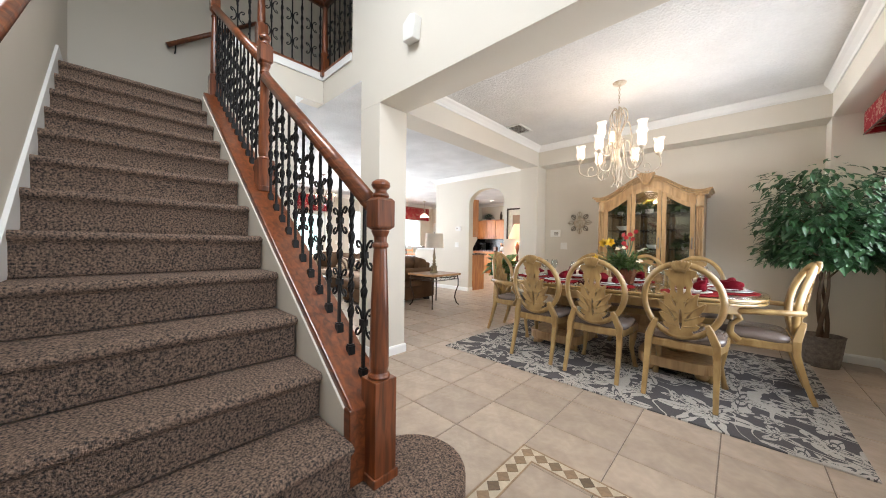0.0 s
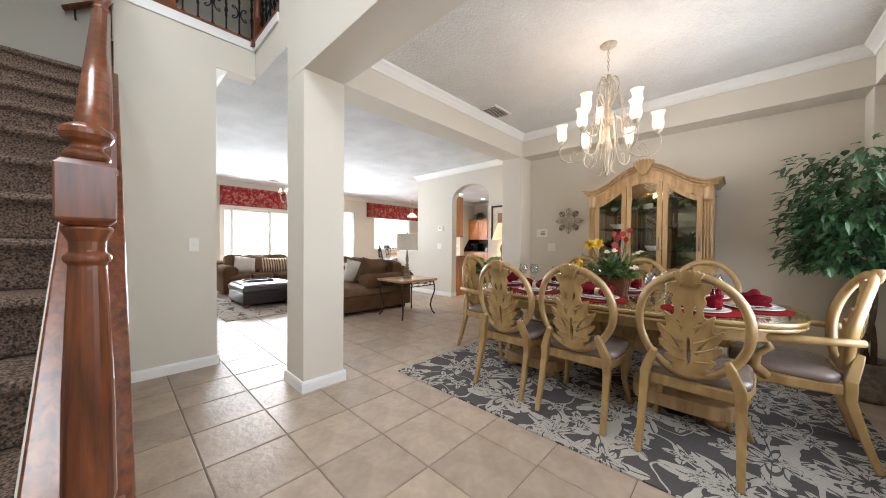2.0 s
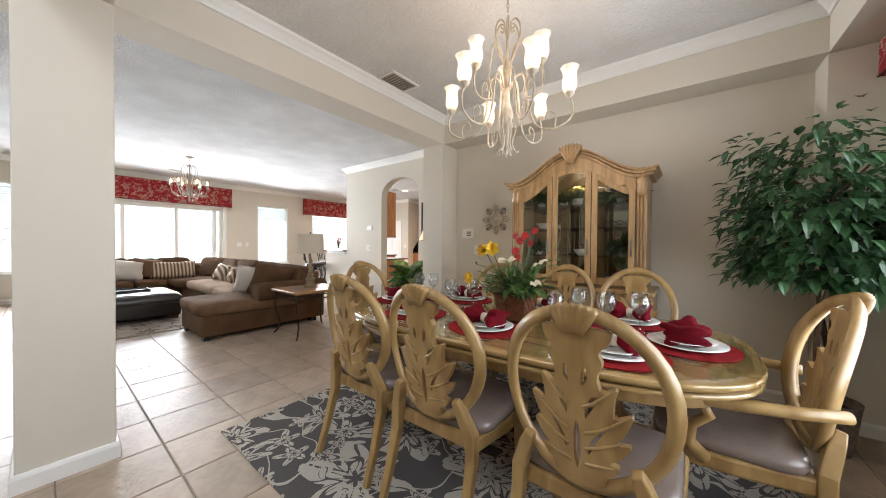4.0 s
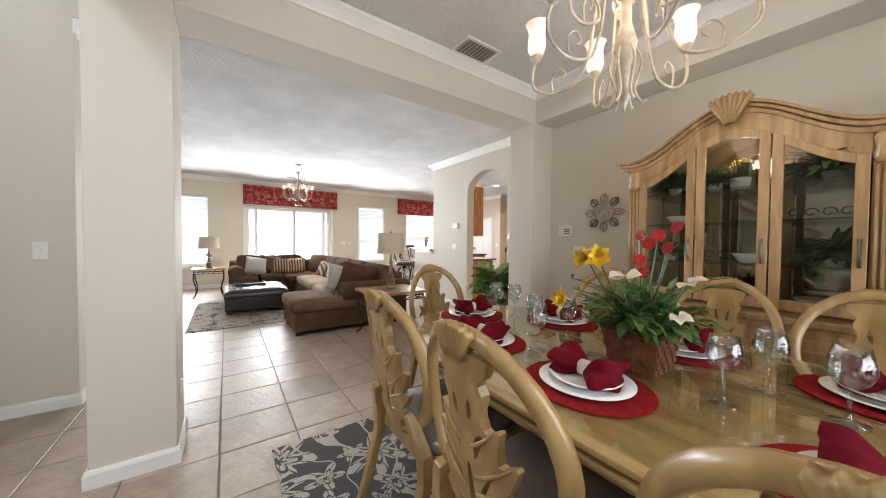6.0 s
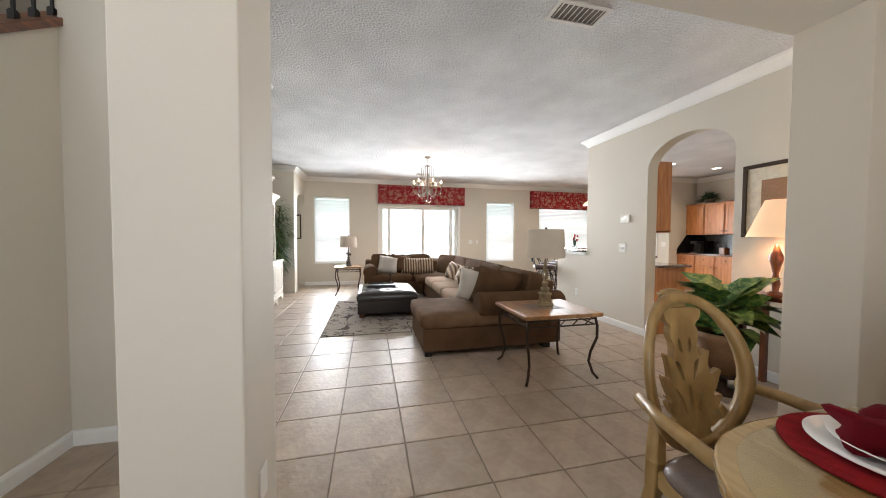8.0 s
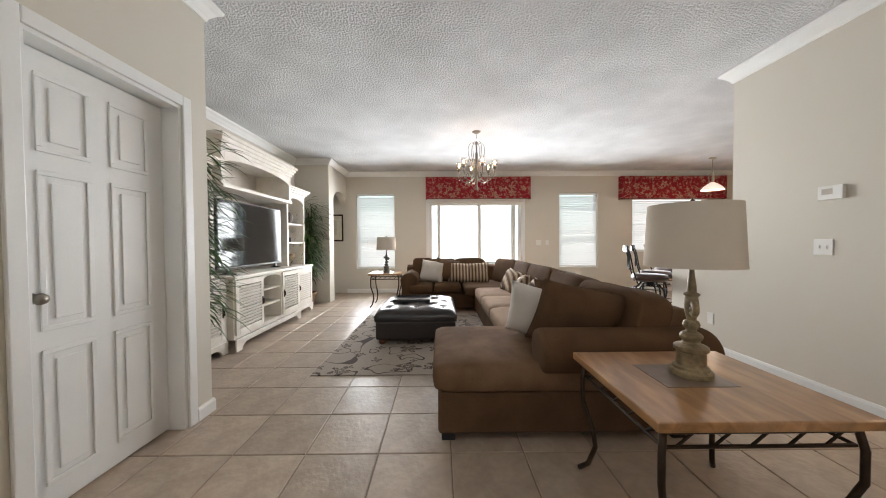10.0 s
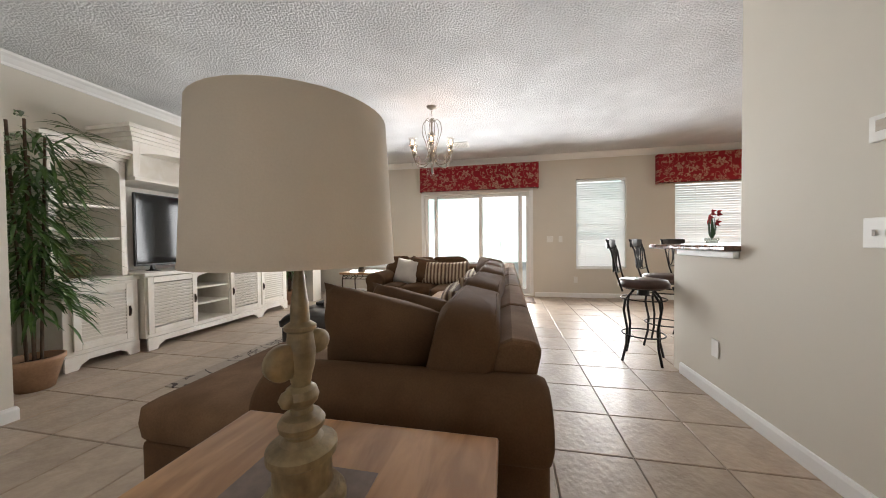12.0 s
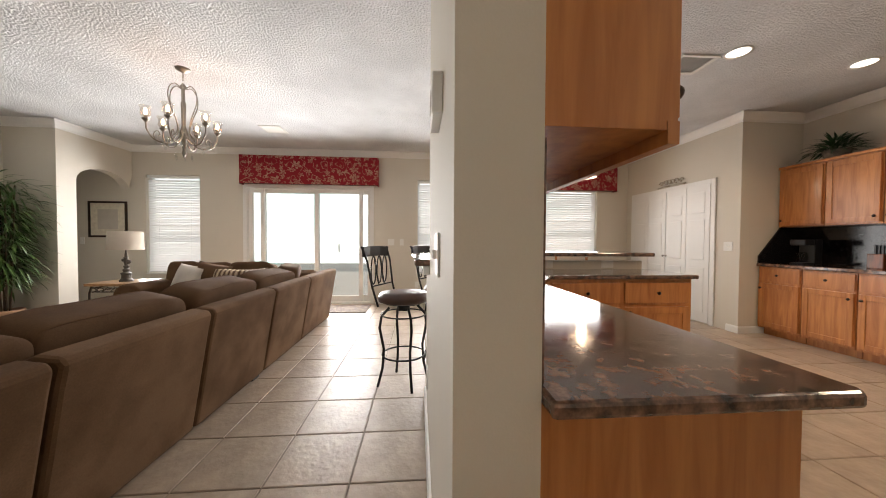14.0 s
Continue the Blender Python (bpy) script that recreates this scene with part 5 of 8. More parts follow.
plate("wall_outlet", 1.1, 4.9, 0.40, "x", 0.075, 0.12, "white wall outlet low on the wall", "outlet", 0, 0.008, -1)


# plain brown-grey for the sheet behind the vent slats
VENTBACK = material("grey_vent_backing", (0.30, 0.27, 0.235), 0.8, vary=0.2)


def vent(x0, x1, y0, y1, z, along):
    v = thing("ceiling_vent", ((x0 + x1) / 2, (y0 + y1) / 2, z), "white slatted air vent in the ceiling", "vent")
    w, d = (x1 - x0) / 2, (y1 - y0) / 2
    lpart("frame", boxes((-w, w, -d, -d + 0.025, -0.012, 0), (-w, w, d - 0.025, d, -0.012, 0), (-w, -w + 0.025, -d + 0.025, d - 0.025, -0.012, 0), (w - 0.025, w, -d + 0.025, d - 0.025, -0.012, 0)), PLASTIC, v)
    lpart("backing", boxes((-w + 0.025, w - 0.025, -d + 0.025, d - 0.025, -0.003, -0.001)), VENTBACK, v)
    n = 9
    for i in range(n):
        f = -1 + 2 * (i + 0.5) / n
        m = pose(0, f * (d - 0.025), -0.008, 35, 0, 0) if along == "x" else pose(f * (w - 0.025), 0, -0.008, 0, 35, 0)
        lpart("slat", boxes((-w + 0.025, w - 0.025, -0.009, 0.009, -0.001, 0.001)) if along == "x" else boxes((-0.009, 0.009, -d + 0.025, d - 0.025, -0.001, 0.001)), PLASTIC, v).matrix_basis = m


vent(-2.42, -2.18, 4.15, 4.52, TRAY, "x")
vent(-3.45, -3.25, 3.98, 4.38, HIGH, "x")
vent(-9.2, -8.9, 3.84, 4.14, HIGH, "x")


# chandeliers
def chandelier(name, place, drop, tiers, metal, label, shade_h, body, crook):
    c = thing(name, place, label, "chandelier")
    lpart("canopy", lathe(bmesh.new(), [(0.065, 0), (0.06, -0.012), (0.025, -0.03), (0.008, -0.04)], None, 20), metal, c, smooth=True)
    bm = bmesh.new()
    n = max(3, int((drop[0] - 0.04) / 0.028))
    for i in range(n):
        z = -0.045 - i * 0.026
        pts = [(0.008 * math.cos(a), 0.0, z + 0.016 * math.sin(a)) if i % 2 else (0.0, 0.008 * math.cos(a), z + 0.016 * math.sin(a)) for a in np.linspace(0, 2 * math.pi, 9)]
        tube(bm, pts, 0.0028, 5)
    lpart("chain", bm, metal, c)
    lpart("stem", lathe(bmesh.new(), body, None, 16), metal, c, smooth=True)
    for n, r, zarm, zcup, start in tiers:
        for k in range(n):
            a = 2 * math.pi * k / n + start
            m = pose(0, 0, 0, 0, 0, math.degrees(a))
            if crook:
                line = [(0.03, 0.08), (0.055, 0.145), (0.095, 0.15), (0.115, 0.05), (0.125 + r * 0.02, -0.06), (r * 0.50, -0.165), (r * 0.78, -0.19), (r * 1.02, -0.145), (r * 1.05, -0.07), (r, -0.02)]
            else:
                line = [(0.018, -0.06), (0.05, -0.14), (r * 0.45, -0.19), (r * 0.78, -0.175), (r * 0.97, -0.10), (r, -0.02)]
            arm = tube(bmesh.new(), flow([(u, 0, zcup + w) for u, w in line], 5), 0.0062, 7, m)
            tube(arm, flow([(r * 0.78, 0, zcup - 0.19 if crook else zcup - 0.175), (r * 0.80, 0, zcup - 0.12), (r * 0.70, 0, zcup - 0.09), (r * 0.64, 0, zcup - 0.12), (r * 0.69, 0, zcup - 0.14)], 4), 0.004, 6, m)
            lpart("arm", arm, metal, c, smooth=True)
            mm = m @ Matrix.Translation((r, 0, zcup))
            lathe_b = lathe(bmesh.new(), [(0.008, -0.03), (0.026, -0.008), (0.030, 0.0), (0.014, 0.004), (0.012, 0.03), (0.0005, 0.031)], mm, 14)
            lpart("cup", lathe_b, metal, c, smooth=True)
            sh = lathe(bmesh.new(), [(0.022, 0.004), (0.034, 0.02), (0.040, shade_h * 0.30), (0.037, shade_h * 0.55), (0.035, shade_h * 0.72), (0.042, shade_h * 0.92), (0.050, shade_h), (0.048, shade_h), (0.040, shade_h * 0.91), (0.033, shade_h * 0.72), (0.035, shade_h * 0.55), (0.038, shade_h * 0.30), (0.032, 0.022), (0.020, 0.006)], mm, 18, False)
            s_ob = lpart("shade", sh, TULIP if metal is CREAMMETAL else PANE_SHADE, c, "frosted glass tulip shade", smooth=True)
            s_ob.visible_shadow = False
            lpart("bulb", lathe(bmesh.new(), [(0.006, 0.03), (0.016, 0.055), (0.013, 0.080), (0.0005, 0.10)], mm, 10), BULB, c, smooth=True).visible_shadow = False
    return c


TULIP = bpy.data.materials.new("lit_frosted_tulip_glass")
TULIP.use_nodes = True
nt = TULIP.node_tree
tl, tr, mx = nt.nodes.new("ShaderNodeBsdfTranslucent"), nt.nodes.new("ShaderNodeBsdfTransparent"), nt.nodes.new("ShaderNodeMixShader")
mx2, mx2f = nt.nodes.new("ShaderNodeMixShader"), 0.35
tl.inputs[0].default_value, tr.inputs[0].default_value = (0.95, 0.90, 0.84, 1), (1.0, 0.95, 0.88, 1)
bs = nt.nodes["Principled BSDF"]
bs.inputs["Base Color"].default_value, bs.inputs["Roughness"].default_value = (0.90, 0.86, 0.80, 1), 0.25
bs.inputs["Emission Color"].default_value, bs.inputs["Emission Strength"].default_value = (1.0, 0.84, 0.68, 1), 0.18
mx.inputs[0].default_value, mx2.inputs[0].default_value = 0.45, mx2f
nt.links.new(tl.outputs[0], mx.inputs[1])
nt.links.new(bs.outputs[0], mx.inputs[2])
nt.links.new(mx.outputs[0], mx2.inputs[1])
nt.links.new(tr.outputs[0], mx2.inputs[2])
nt.links.new(mx2.outputs[0], nt.nodes["Material Output"].inputs[0])
PANE_SHADE = pane_glass("seeded_glass", (0.95, 0.93, 0.90), 0.1)
body1 = [(0.006, -0.24), (0.010, -0.28), (0.018, -0.33), (0.008, -0.38), (0.012, -0.50), (0.030, -0.56), (0.016, -0.64), (0.020, -0.76), (0.042, -0.84), (0.020, -0.92), (0.012, -1.00), (0.022, -1.03), (0.006, -1.08), (0.0005, -1.10)]
ch1 = chandelier("dining_chandelier", (-0.865, 3.87, TRAY), (0.24,), ((6, 0.355, -0.86, -0.76, 0.3), (3, 0.215, -0.66, -0.58, 0.0)), CREAMMETAL,
                 "antique cream metal chandelier with frosted tulip shades", 0.145, body1, True)
for k in range(6):
    m = pose(0, 0, 0, 0, 0, 60 * k)
    lpart("scroll_leaf", tube(bmesh.new(), flow([(0.012, 0, -0.60), (0.025, 0, -0.52), (0.075, 0, -0.40), (0.082, 0, -0.33), (0.055, 0, -0.275), (0.022, 0, -0.285), (0.028, 0, -0.325), (0.048, 0, -0.315)], 4), 0.0058, 6, m), CREAMMETAL, ch1, smooth=True)
    lpart("drop_leaf", tube(bmesh.new(), flow([(0.03, 0, -0.84), (0.055, 0, -0.92), (0.032, 0, -1.01), (0.055, 0, -1.065), (0.075, 0, -1.06)], 3), [0.003 + 0.0032 * math.sin(math.pi * q / 12) for q in range(13)], 6, pose(0, 0, 0, 0, 0, 60 * k + 30)), CREAMMETAL, ch1, smooth=True)
bulb("dining_chandelier_light", (-0.865, 3.87, TRAY - 0.66), 11, (1.0, 0.72, 0.50), 0.28)

# ficus
tree = thing("ficus_tree", (0.68, 5.02, 0.0), "green silk ficus tree in a woven basket", "tree")
lpart("basket", lathe(bmesh.new(), [(0.115, 0), (0.125, 0.05), (0.15, 0.29), (0.155, 0.30), (0.140, 0.30), (0.135, 0.26)], None, 24), WICKER, tree, "woven grey-brown basket", smooth=True)
lpart("soil", lathe(bmesh.new(), [(0.135, 0.25), (0.10, 0.265), (0.0005, 0.27)], None, 18, False), SOIL, tree)
bm = bmesh.new()
tips = []
for k in range(3):
    a = 2.1 * k
    pts = [(0.03 * math.cos(a + z * 5), 0.03 * math.sin(a + z * 5), z) for z in np.linspace(0.25, 1.05, 10)]
    tube(bm, pts, [0.018 - 0.0008 * i for i in range(10)], 7)
for k in range(16):
    a, z = k * 2.4, 0.85 + 0.05 * k
    r = rnd(0.26, 0.50)
    tip = (min(r * math.cos(a), 0.34), min(r * math.sin(a), 0.28), z + rnd(0.15, 0.45))
    tube(bm, [(0.02 * math.cos(a), 0.02 * math.sin(a), z), (tip[0] * 0.5, tip[1] * 0.5, (z + tip[2]) / 2 + 0.05), tip], [0.009, 0.006, 0.003], 5)
    tips.append(Vector(tip))
lpart("trunk", bm, BARK, tree, "twisted brown stems", smooth=True)
bm = bmesh.new()
for i in range(2900):
    t = random.choice(tips)
    c = t * rnd(0.55, 1.12) + Vector((0, 0, t.z * 0.0 + rnd(-0.10, 0.10)))
    c.z = t.z + rnd(-0.46, 0.11)
    c += Vector((rnd(-0.10, 0.10), rnd(-0.10, 0.10), rnd(-0.06, 0.06)))
    c.x, c.y = min(c.x, 0.38), min(c.y, 0.30)
    if c.z < 0.98:
        c.z = 0.98 + rnd(0, 0.2)
    d = Vector((c.x, c.y, 0)).normalized() + Vector((rnd(-0.8, 0.8), rnd(-0.8, 0.8), rnd(-0.9, 0.3)))
    leaf(bm, c, d, (0, 0, 1), rnd(0.065, 0.105), rnd(0.036, 0.056), rnd(0.1, 0.5))
lpart("crown", bm, LEAF, tree, "dark green pointed leaves")

# dining window with its valance, beside the tree
win = tagged(new("window_dining"), "white framed dining room window with blinds", "window", kind="structure")
win.matrix_basis = pose(1.1, 3.9, 0.6)
lpart("window_frame", boxes((0.02, 0.10, -0.95, -0.90, 0, 1.55), (0.02, 0.10, 0.90, 0.95, 0, 1.55), (0.02, 0.10, -0.90, 0.90, 1.50, 1.55), (0.02, 0.10, -0.90, 0.90, 0, 0.05), (0.03, 0.09, -0.02, 0.02, 0.05, 1.50)), WHITE, win)
for y0, y1 in ((-0.90, -0.02), (0.02, 0.90)):
    lpart("pane", boxes((0.055, 0.06, y0, y1, 0.05, 1.5)), PANE, win).visible_shadow = False


def valance(name, x, y0, y1, z0, z1, out):
    """A flat upholstered box over a window; it stands out from the wall at x."""
    v = thing(name, (x, (y0 + y1) / 2, z0), "red floral fabric box valance over the window", "valance")
    h, d = z1 - z0, (y1 - y0) / 2
    lpart("front", boxes((*sorted((out, out - math.copysign(0.02, out))), -d, d, 0, h)), VALANCE, v, edge=0.004)
    for k in (-1, 1):
        lpart("return", boxes((*sorted((0, out - math.copysign(0.02, out))), *sorted((k * d, k * (d - 0.018))), 0.0, h)), VALANCE, v)
    lpart("top_board", boxes((*sorted((0, out - math.copysign(0.02, out))), -d + 0.018, d - 0.018, h - 0.02, h)), WHITE, v)
    lpart("piping", tube(bmesh.new(), [(out, -d, 0.004), (out, d, 0.004)], 0.006, 6), BRONZE, v)
    return v


valance("window_valance", 1.1, 2.85, 5.33, 2.27, 2.49, -0.16)

# ---------------- living room ----------------
# outside
ground = structure("ground", boxes((-90, -10.4, -70, 80, -0.3, -0.05)), material("patio_concrete", (0.42, 0.40, 0.36), 0.8, vary=0.15, scale=2, grain=40, bump=0.2), "pale patio ground outside", "ground")
# self-lit sheet: outdoor brightness and haze are painted as white and pale green emission
back = bpy.data.materials.new("glowing_garden_backdrop")
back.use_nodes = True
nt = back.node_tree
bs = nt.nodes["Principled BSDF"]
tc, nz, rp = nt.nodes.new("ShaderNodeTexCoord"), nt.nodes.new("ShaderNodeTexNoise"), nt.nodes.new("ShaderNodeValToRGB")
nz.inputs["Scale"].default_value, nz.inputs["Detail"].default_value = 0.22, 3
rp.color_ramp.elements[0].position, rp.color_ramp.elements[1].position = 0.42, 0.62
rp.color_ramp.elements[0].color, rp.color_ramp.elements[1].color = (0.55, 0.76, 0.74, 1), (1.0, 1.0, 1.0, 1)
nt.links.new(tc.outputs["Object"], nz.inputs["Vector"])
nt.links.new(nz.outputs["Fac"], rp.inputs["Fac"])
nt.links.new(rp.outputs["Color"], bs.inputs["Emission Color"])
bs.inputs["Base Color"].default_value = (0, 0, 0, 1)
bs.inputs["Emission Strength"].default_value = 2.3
structure("backdrop", boxes((-22.2, -22, -25, 35, -0.05, 14)), back, "glowing sheet painted as a bright hazy garden and pool screen outside", "backdrop")

# white slats with a faint emission standing in for daylight behind them
BLIND = material("glowing_white_blind", (0.90, 0.91, 0.92), 0.5, vary=0.02, bump=0)
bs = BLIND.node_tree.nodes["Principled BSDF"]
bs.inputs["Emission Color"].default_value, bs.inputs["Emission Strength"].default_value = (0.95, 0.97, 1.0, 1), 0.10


def blind_window(name, y0, y1, z0, z1, label):
    w = tagged(new(name), label, "window", kind="structure")
    w.matrix_basis = pose(FAR, (y0 + y1) / 2, z0)
    d, h = (y1 - y0) / 2, z1 - z0
    lpart("window_frame", boxes((-0.16, -0.10, -d, -d + 0.04, 0, h), (-0.16, -0.10, d - 0.04, d, 0, h), (-0.16, -0.10, -d + 0.04, d - 0.04, h - 0.04, h), (-0.16, -0.10, -d + 0.04, d - 0.04, 0, 0.04),
                                (-0.15, -0.11, -d + 0.04, d - 0.04, h * 0.5 - 0.02, h * 0.5 + 0.02)), WHITE, w)
    lpart("pane", boxes((-0.132, -0.128, -d + 0.04, d - 0.04, 0.04, h - 0.04)), PANE, w).visible_shadow = False
    lpart("window_sill", boxes((-0.10, 0.012, -d - 0.0, d + 0.0, -0.0, 0.022)), WHITE, w)
    lpart("headrail", boxes((-0.075, -0.02, -d + 0.01, d - 0.01, h - 0.05, h - 0.005)), WHITE, w)
    lpart("bottom_rail", boxes((-0.07, -0.025, -d + 0.012, d - 0.012, 0.03, 0.05)), WHITE, w)
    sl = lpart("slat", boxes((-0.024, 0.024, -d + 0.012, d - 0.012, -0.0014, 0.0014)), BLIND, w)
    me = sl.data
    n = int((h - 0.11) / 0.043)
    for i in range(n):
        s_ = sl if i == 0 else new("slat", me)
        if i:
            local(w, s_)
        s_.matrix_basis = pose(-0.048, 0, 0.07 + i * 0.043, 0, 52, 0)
    for k in (-0.6, 0.6):
        lpart("ladder_cord", boxes((-0.050, -0.046, k * d - 0.002, k * d + 0.002, 0.04, h - 0.05)), WHITE, w)
    return w


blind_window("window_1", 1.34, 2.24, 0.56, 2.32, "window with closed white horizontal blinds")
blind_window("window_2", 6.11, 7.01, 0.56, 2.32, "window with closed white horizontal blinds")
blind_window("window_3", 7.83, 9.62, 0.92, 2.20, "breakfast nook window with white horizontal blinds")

sd = tagged(new("door_slider"), "white framed glass sliding patio door", "door", kind="structure")
sd.matrix_basis = pose(FAR, 4.14, 0)
lpart("door_frame", boxes((-0.2, 0.012, -1.16, -1.10, 0, 2.2), (-0.2, 0.012, 1.10, 1.16, 0, 2.2), (-0.2, 0.012, -1.10, 1.10, 2.12, 2.2), (-0.2, 0.012, -1.10, 1.10, 0, 0.03)), WHITE, sd)
for i, (y0, y1, x) in enumerate(((-1.10, -0.83, -0.10), (-0.90, 0.14, -0.15), (0.06, 0.95, -0.10), (0.87, 1.10, -0.15))):
    pn = new("panel")
    local(sd, pn)
    lpart("panel_frame", boxes((x - 0.02, x + 0.02, y0, y0 + 0.07, 0.03, 2.12), (x - 0.02, x + 0.02, y1 - 0.07, y1, 0.03, 2.12), (x - 0.02, x + 0.02, y0 + 0.07, y1 - 0.07, 2.05, 2.12), (x - 0.02, x + 0.02, y0 + 0.07, y1 - 0.07, 0.03, 0.14)), WHITE, pn)
    lpart("pane", boxes((x - 0.003, x + 0.003, y0 + 0.07, y1 - 0.07, 0.14, 2.05)), PANE, pn).visible_shadow = False
lpart("handle", boxes((-0.085, -0.06, 0.50, 0.52, 0.95, 1.12)), PLASTIC, sd)
valance("window_valance", FAR, 2.98, 5.40, 2.17, 2.68, 0.13)
valance("window_valance", FAR, 7.50, 9.95, 2.15, 2.68, 0.13)
tagged(part("door_mat", boxes((-10.05, -9.45, 4.45, 5.28, 0, 0.012)), MATCLOTH), "small patterned mat at the sliding door", "door mat")

# rug
tagged(part("living_rug", boxes((-7.85, -5.58, 2.16, 4.15, 0, 0.011)), RUG_L, edge=0.003), "beige rug with dark scrolling vines", "rug")

# sectional sofa
sofa = thing("sectional_sofa", (-4.6, 4.84, 0), "large brown microsuede sectional sofa with a chaise", "sofa")
S = [(-4.78, -5.445), (-5.455, -6.265), (-6.275, -7.12), (-7.13, -8.0), (-8.01, -9.12)]
for a, b in S:
    bm = prism(bmesh.new(), [(4.785, 0.012), (4.885, 0.62), (4.905, 0.715), (4.885, 0.745), (4.80, 0.755), (4.72, 0.72), (4.62, 0.42), (4.60, 0.012)], "x", b + 0.006, a - 0.006)
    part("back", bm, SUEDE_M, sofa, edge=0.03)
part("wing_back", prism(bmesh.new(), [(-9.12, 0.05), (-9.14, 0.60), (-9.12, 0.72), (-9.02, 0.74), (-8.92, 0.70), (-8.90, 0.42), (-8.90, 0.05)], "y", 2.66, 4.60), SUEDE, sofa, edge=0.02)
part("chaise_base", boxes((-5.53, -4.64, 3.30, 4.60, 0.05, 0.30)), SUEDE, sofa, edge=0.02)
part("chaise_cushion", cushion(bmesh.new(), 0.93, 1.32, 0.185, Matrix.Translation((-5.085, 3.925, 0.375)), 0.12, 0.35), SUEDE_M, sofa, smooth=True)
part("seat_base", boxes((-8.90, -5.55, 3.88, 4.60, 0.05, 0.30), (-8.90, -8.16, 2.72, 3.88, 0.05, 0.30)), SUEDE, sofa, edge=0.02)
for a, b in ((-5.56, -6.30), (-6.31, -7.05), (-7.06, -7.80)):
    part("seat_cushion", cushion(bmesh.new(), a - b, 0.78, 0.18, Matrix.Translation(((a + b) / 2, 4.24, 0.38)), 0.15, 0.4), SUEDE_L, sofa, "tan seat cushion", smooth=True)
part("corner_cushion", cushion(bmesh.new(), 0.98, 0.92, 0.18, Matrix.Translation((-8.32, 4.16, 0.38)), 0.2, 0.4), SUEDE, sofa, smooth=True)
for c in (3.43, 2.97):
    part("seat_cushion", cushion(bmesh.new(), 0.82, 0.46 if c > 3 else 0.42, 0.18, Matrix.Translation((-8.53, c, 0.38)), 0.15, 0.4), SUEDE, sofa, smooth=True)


def rolled_arm(x0, x1, y, axis):
    prof = [(-0.13, 0.05)] + [(0.155 * math.cos(t), 0.525 + 0.13 * math.sin(t)) for t in np.linspace(math.pi + 0.5, -0.9, 30)] + [(0.045, 0.40), (0.045, 0.05)]
    return prof


arm_p = rolled_arm(0, 0, 0, 0)
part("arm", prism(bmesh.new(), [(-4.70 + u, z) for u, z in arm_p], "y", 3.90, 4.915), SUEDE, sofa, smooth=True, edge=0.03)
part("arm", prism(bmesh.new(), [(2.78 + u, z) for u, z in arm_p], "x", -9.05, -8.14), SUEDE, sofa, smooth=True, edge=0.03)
for x, y in ((-4.72, 3.36), (-5.46, 3.36), (-4.72, 4.74), (-8.2, 2.78), (-8.85, 2.78), (-9.0, 4.70), (-7.0, 4.74), (-7.0, 3.95)):
    part("foot", boxes((x - 0.05, x + 0.05, y - 0.04, y + 0.04, 0, 0.055)), BLACK, sofa)


def cushions(rows, mat, label, group):
    for i, (x, y, z, w, h, t, tilt, turn, roll) in enumerate(rows):
        tagged(part("sofa_cushion", pillow(bmesh.new(), w, h, t, pose(x, y, z, tilt, roll, turn), seed=i * 3.7), mat, smooth=True), label, "cushion", group)


BRK, PAL, STR = "plump brown microsuede back cushion on the sofa", "ivory scatter cushion with a trimmed edge on the sofa", "brown and cream striped cushion on the sofa"
def back_cushion(x, y, z, w, h, t, tilt, turn, seed):
    """A boxy feather cushion with welted seams, soft creases and a sunken middle."""
    m = pose(x, y, z, tilt, 0, turn)
    bm = cushion(bmesh.new(), w, t, h, Matrix(), 0.22, 0.34, 44, 20)
    for v in bm.verts:
        u, f = v.co.x / w * 2, v.co.z / h * 2
        v.co.z += 0.016 * noise.noise((v.co.x * 5 + seed * 5, v.co.y * 4, 1.7)) * max(0, f)
        v.co.y += (0.018 * noise.noise((v.co.x * 6 + seed, v.co.z * 5, seed * 2.0)) + 0.006 * noise.noise((v.co.x * 22, v.co.z * 12, seed))) * (1 - abs(u) ** 6)
        v.co = m @ v.co
    ob = tagged(part("sofa_cushion", bm, SUEDE, smooth=True), BRK, "cushion", "sofa cushions")
    for k in (-1, 1):
        loop = [m @ Vector((w * 0.487 * spow(math.cos(a), 0.30), k * t * 0.36, h * 0.482 * spow(math.sin(a), 0.34) + 0.016 * noise.noise((w * 0.49 * spow(math.cos(a), 0.30) * 5 + seed * 5, k * t * 1.4, 1.7)) * max(0, math.sin(a))))
                for a in np.linspace(0, 2 * math.pi, 49)]
        part("welt", tube(bmesh.new(), loop, 0.0055, 6), SUEDE, ob, smooth=True)
    return ob


for i, row in enumerate(((-5.13, 4.60, 0.635, 0.84, 0.44, 0.25, -13, 1), (-5.90, 4.60, 0.64, 0.78, 0.45, 0.25, -13, -1), (-6.72, 4.60, 0.645, 0.82, 0.45, 0.25, -14, 1), (-7.55, 4.60, 0.64, 0.82, 0.44, 0.25, -13, -1), (-8.32, 4.50, 0.65, 0.72, 0.44, 0.24, -13, 18),
                         (-8.78, 3.86, 0.65, 0.60, 0.43, 0.22, -13, 86), (-8.78, 3.36, 0.65, 0.48, 0.42, 0.22, -13, 90), (-8.78, 2.98, 0.66, 0.38, 0.43, 0.20, -13, 90))):
    back_cushion(*row, i * 1.9)
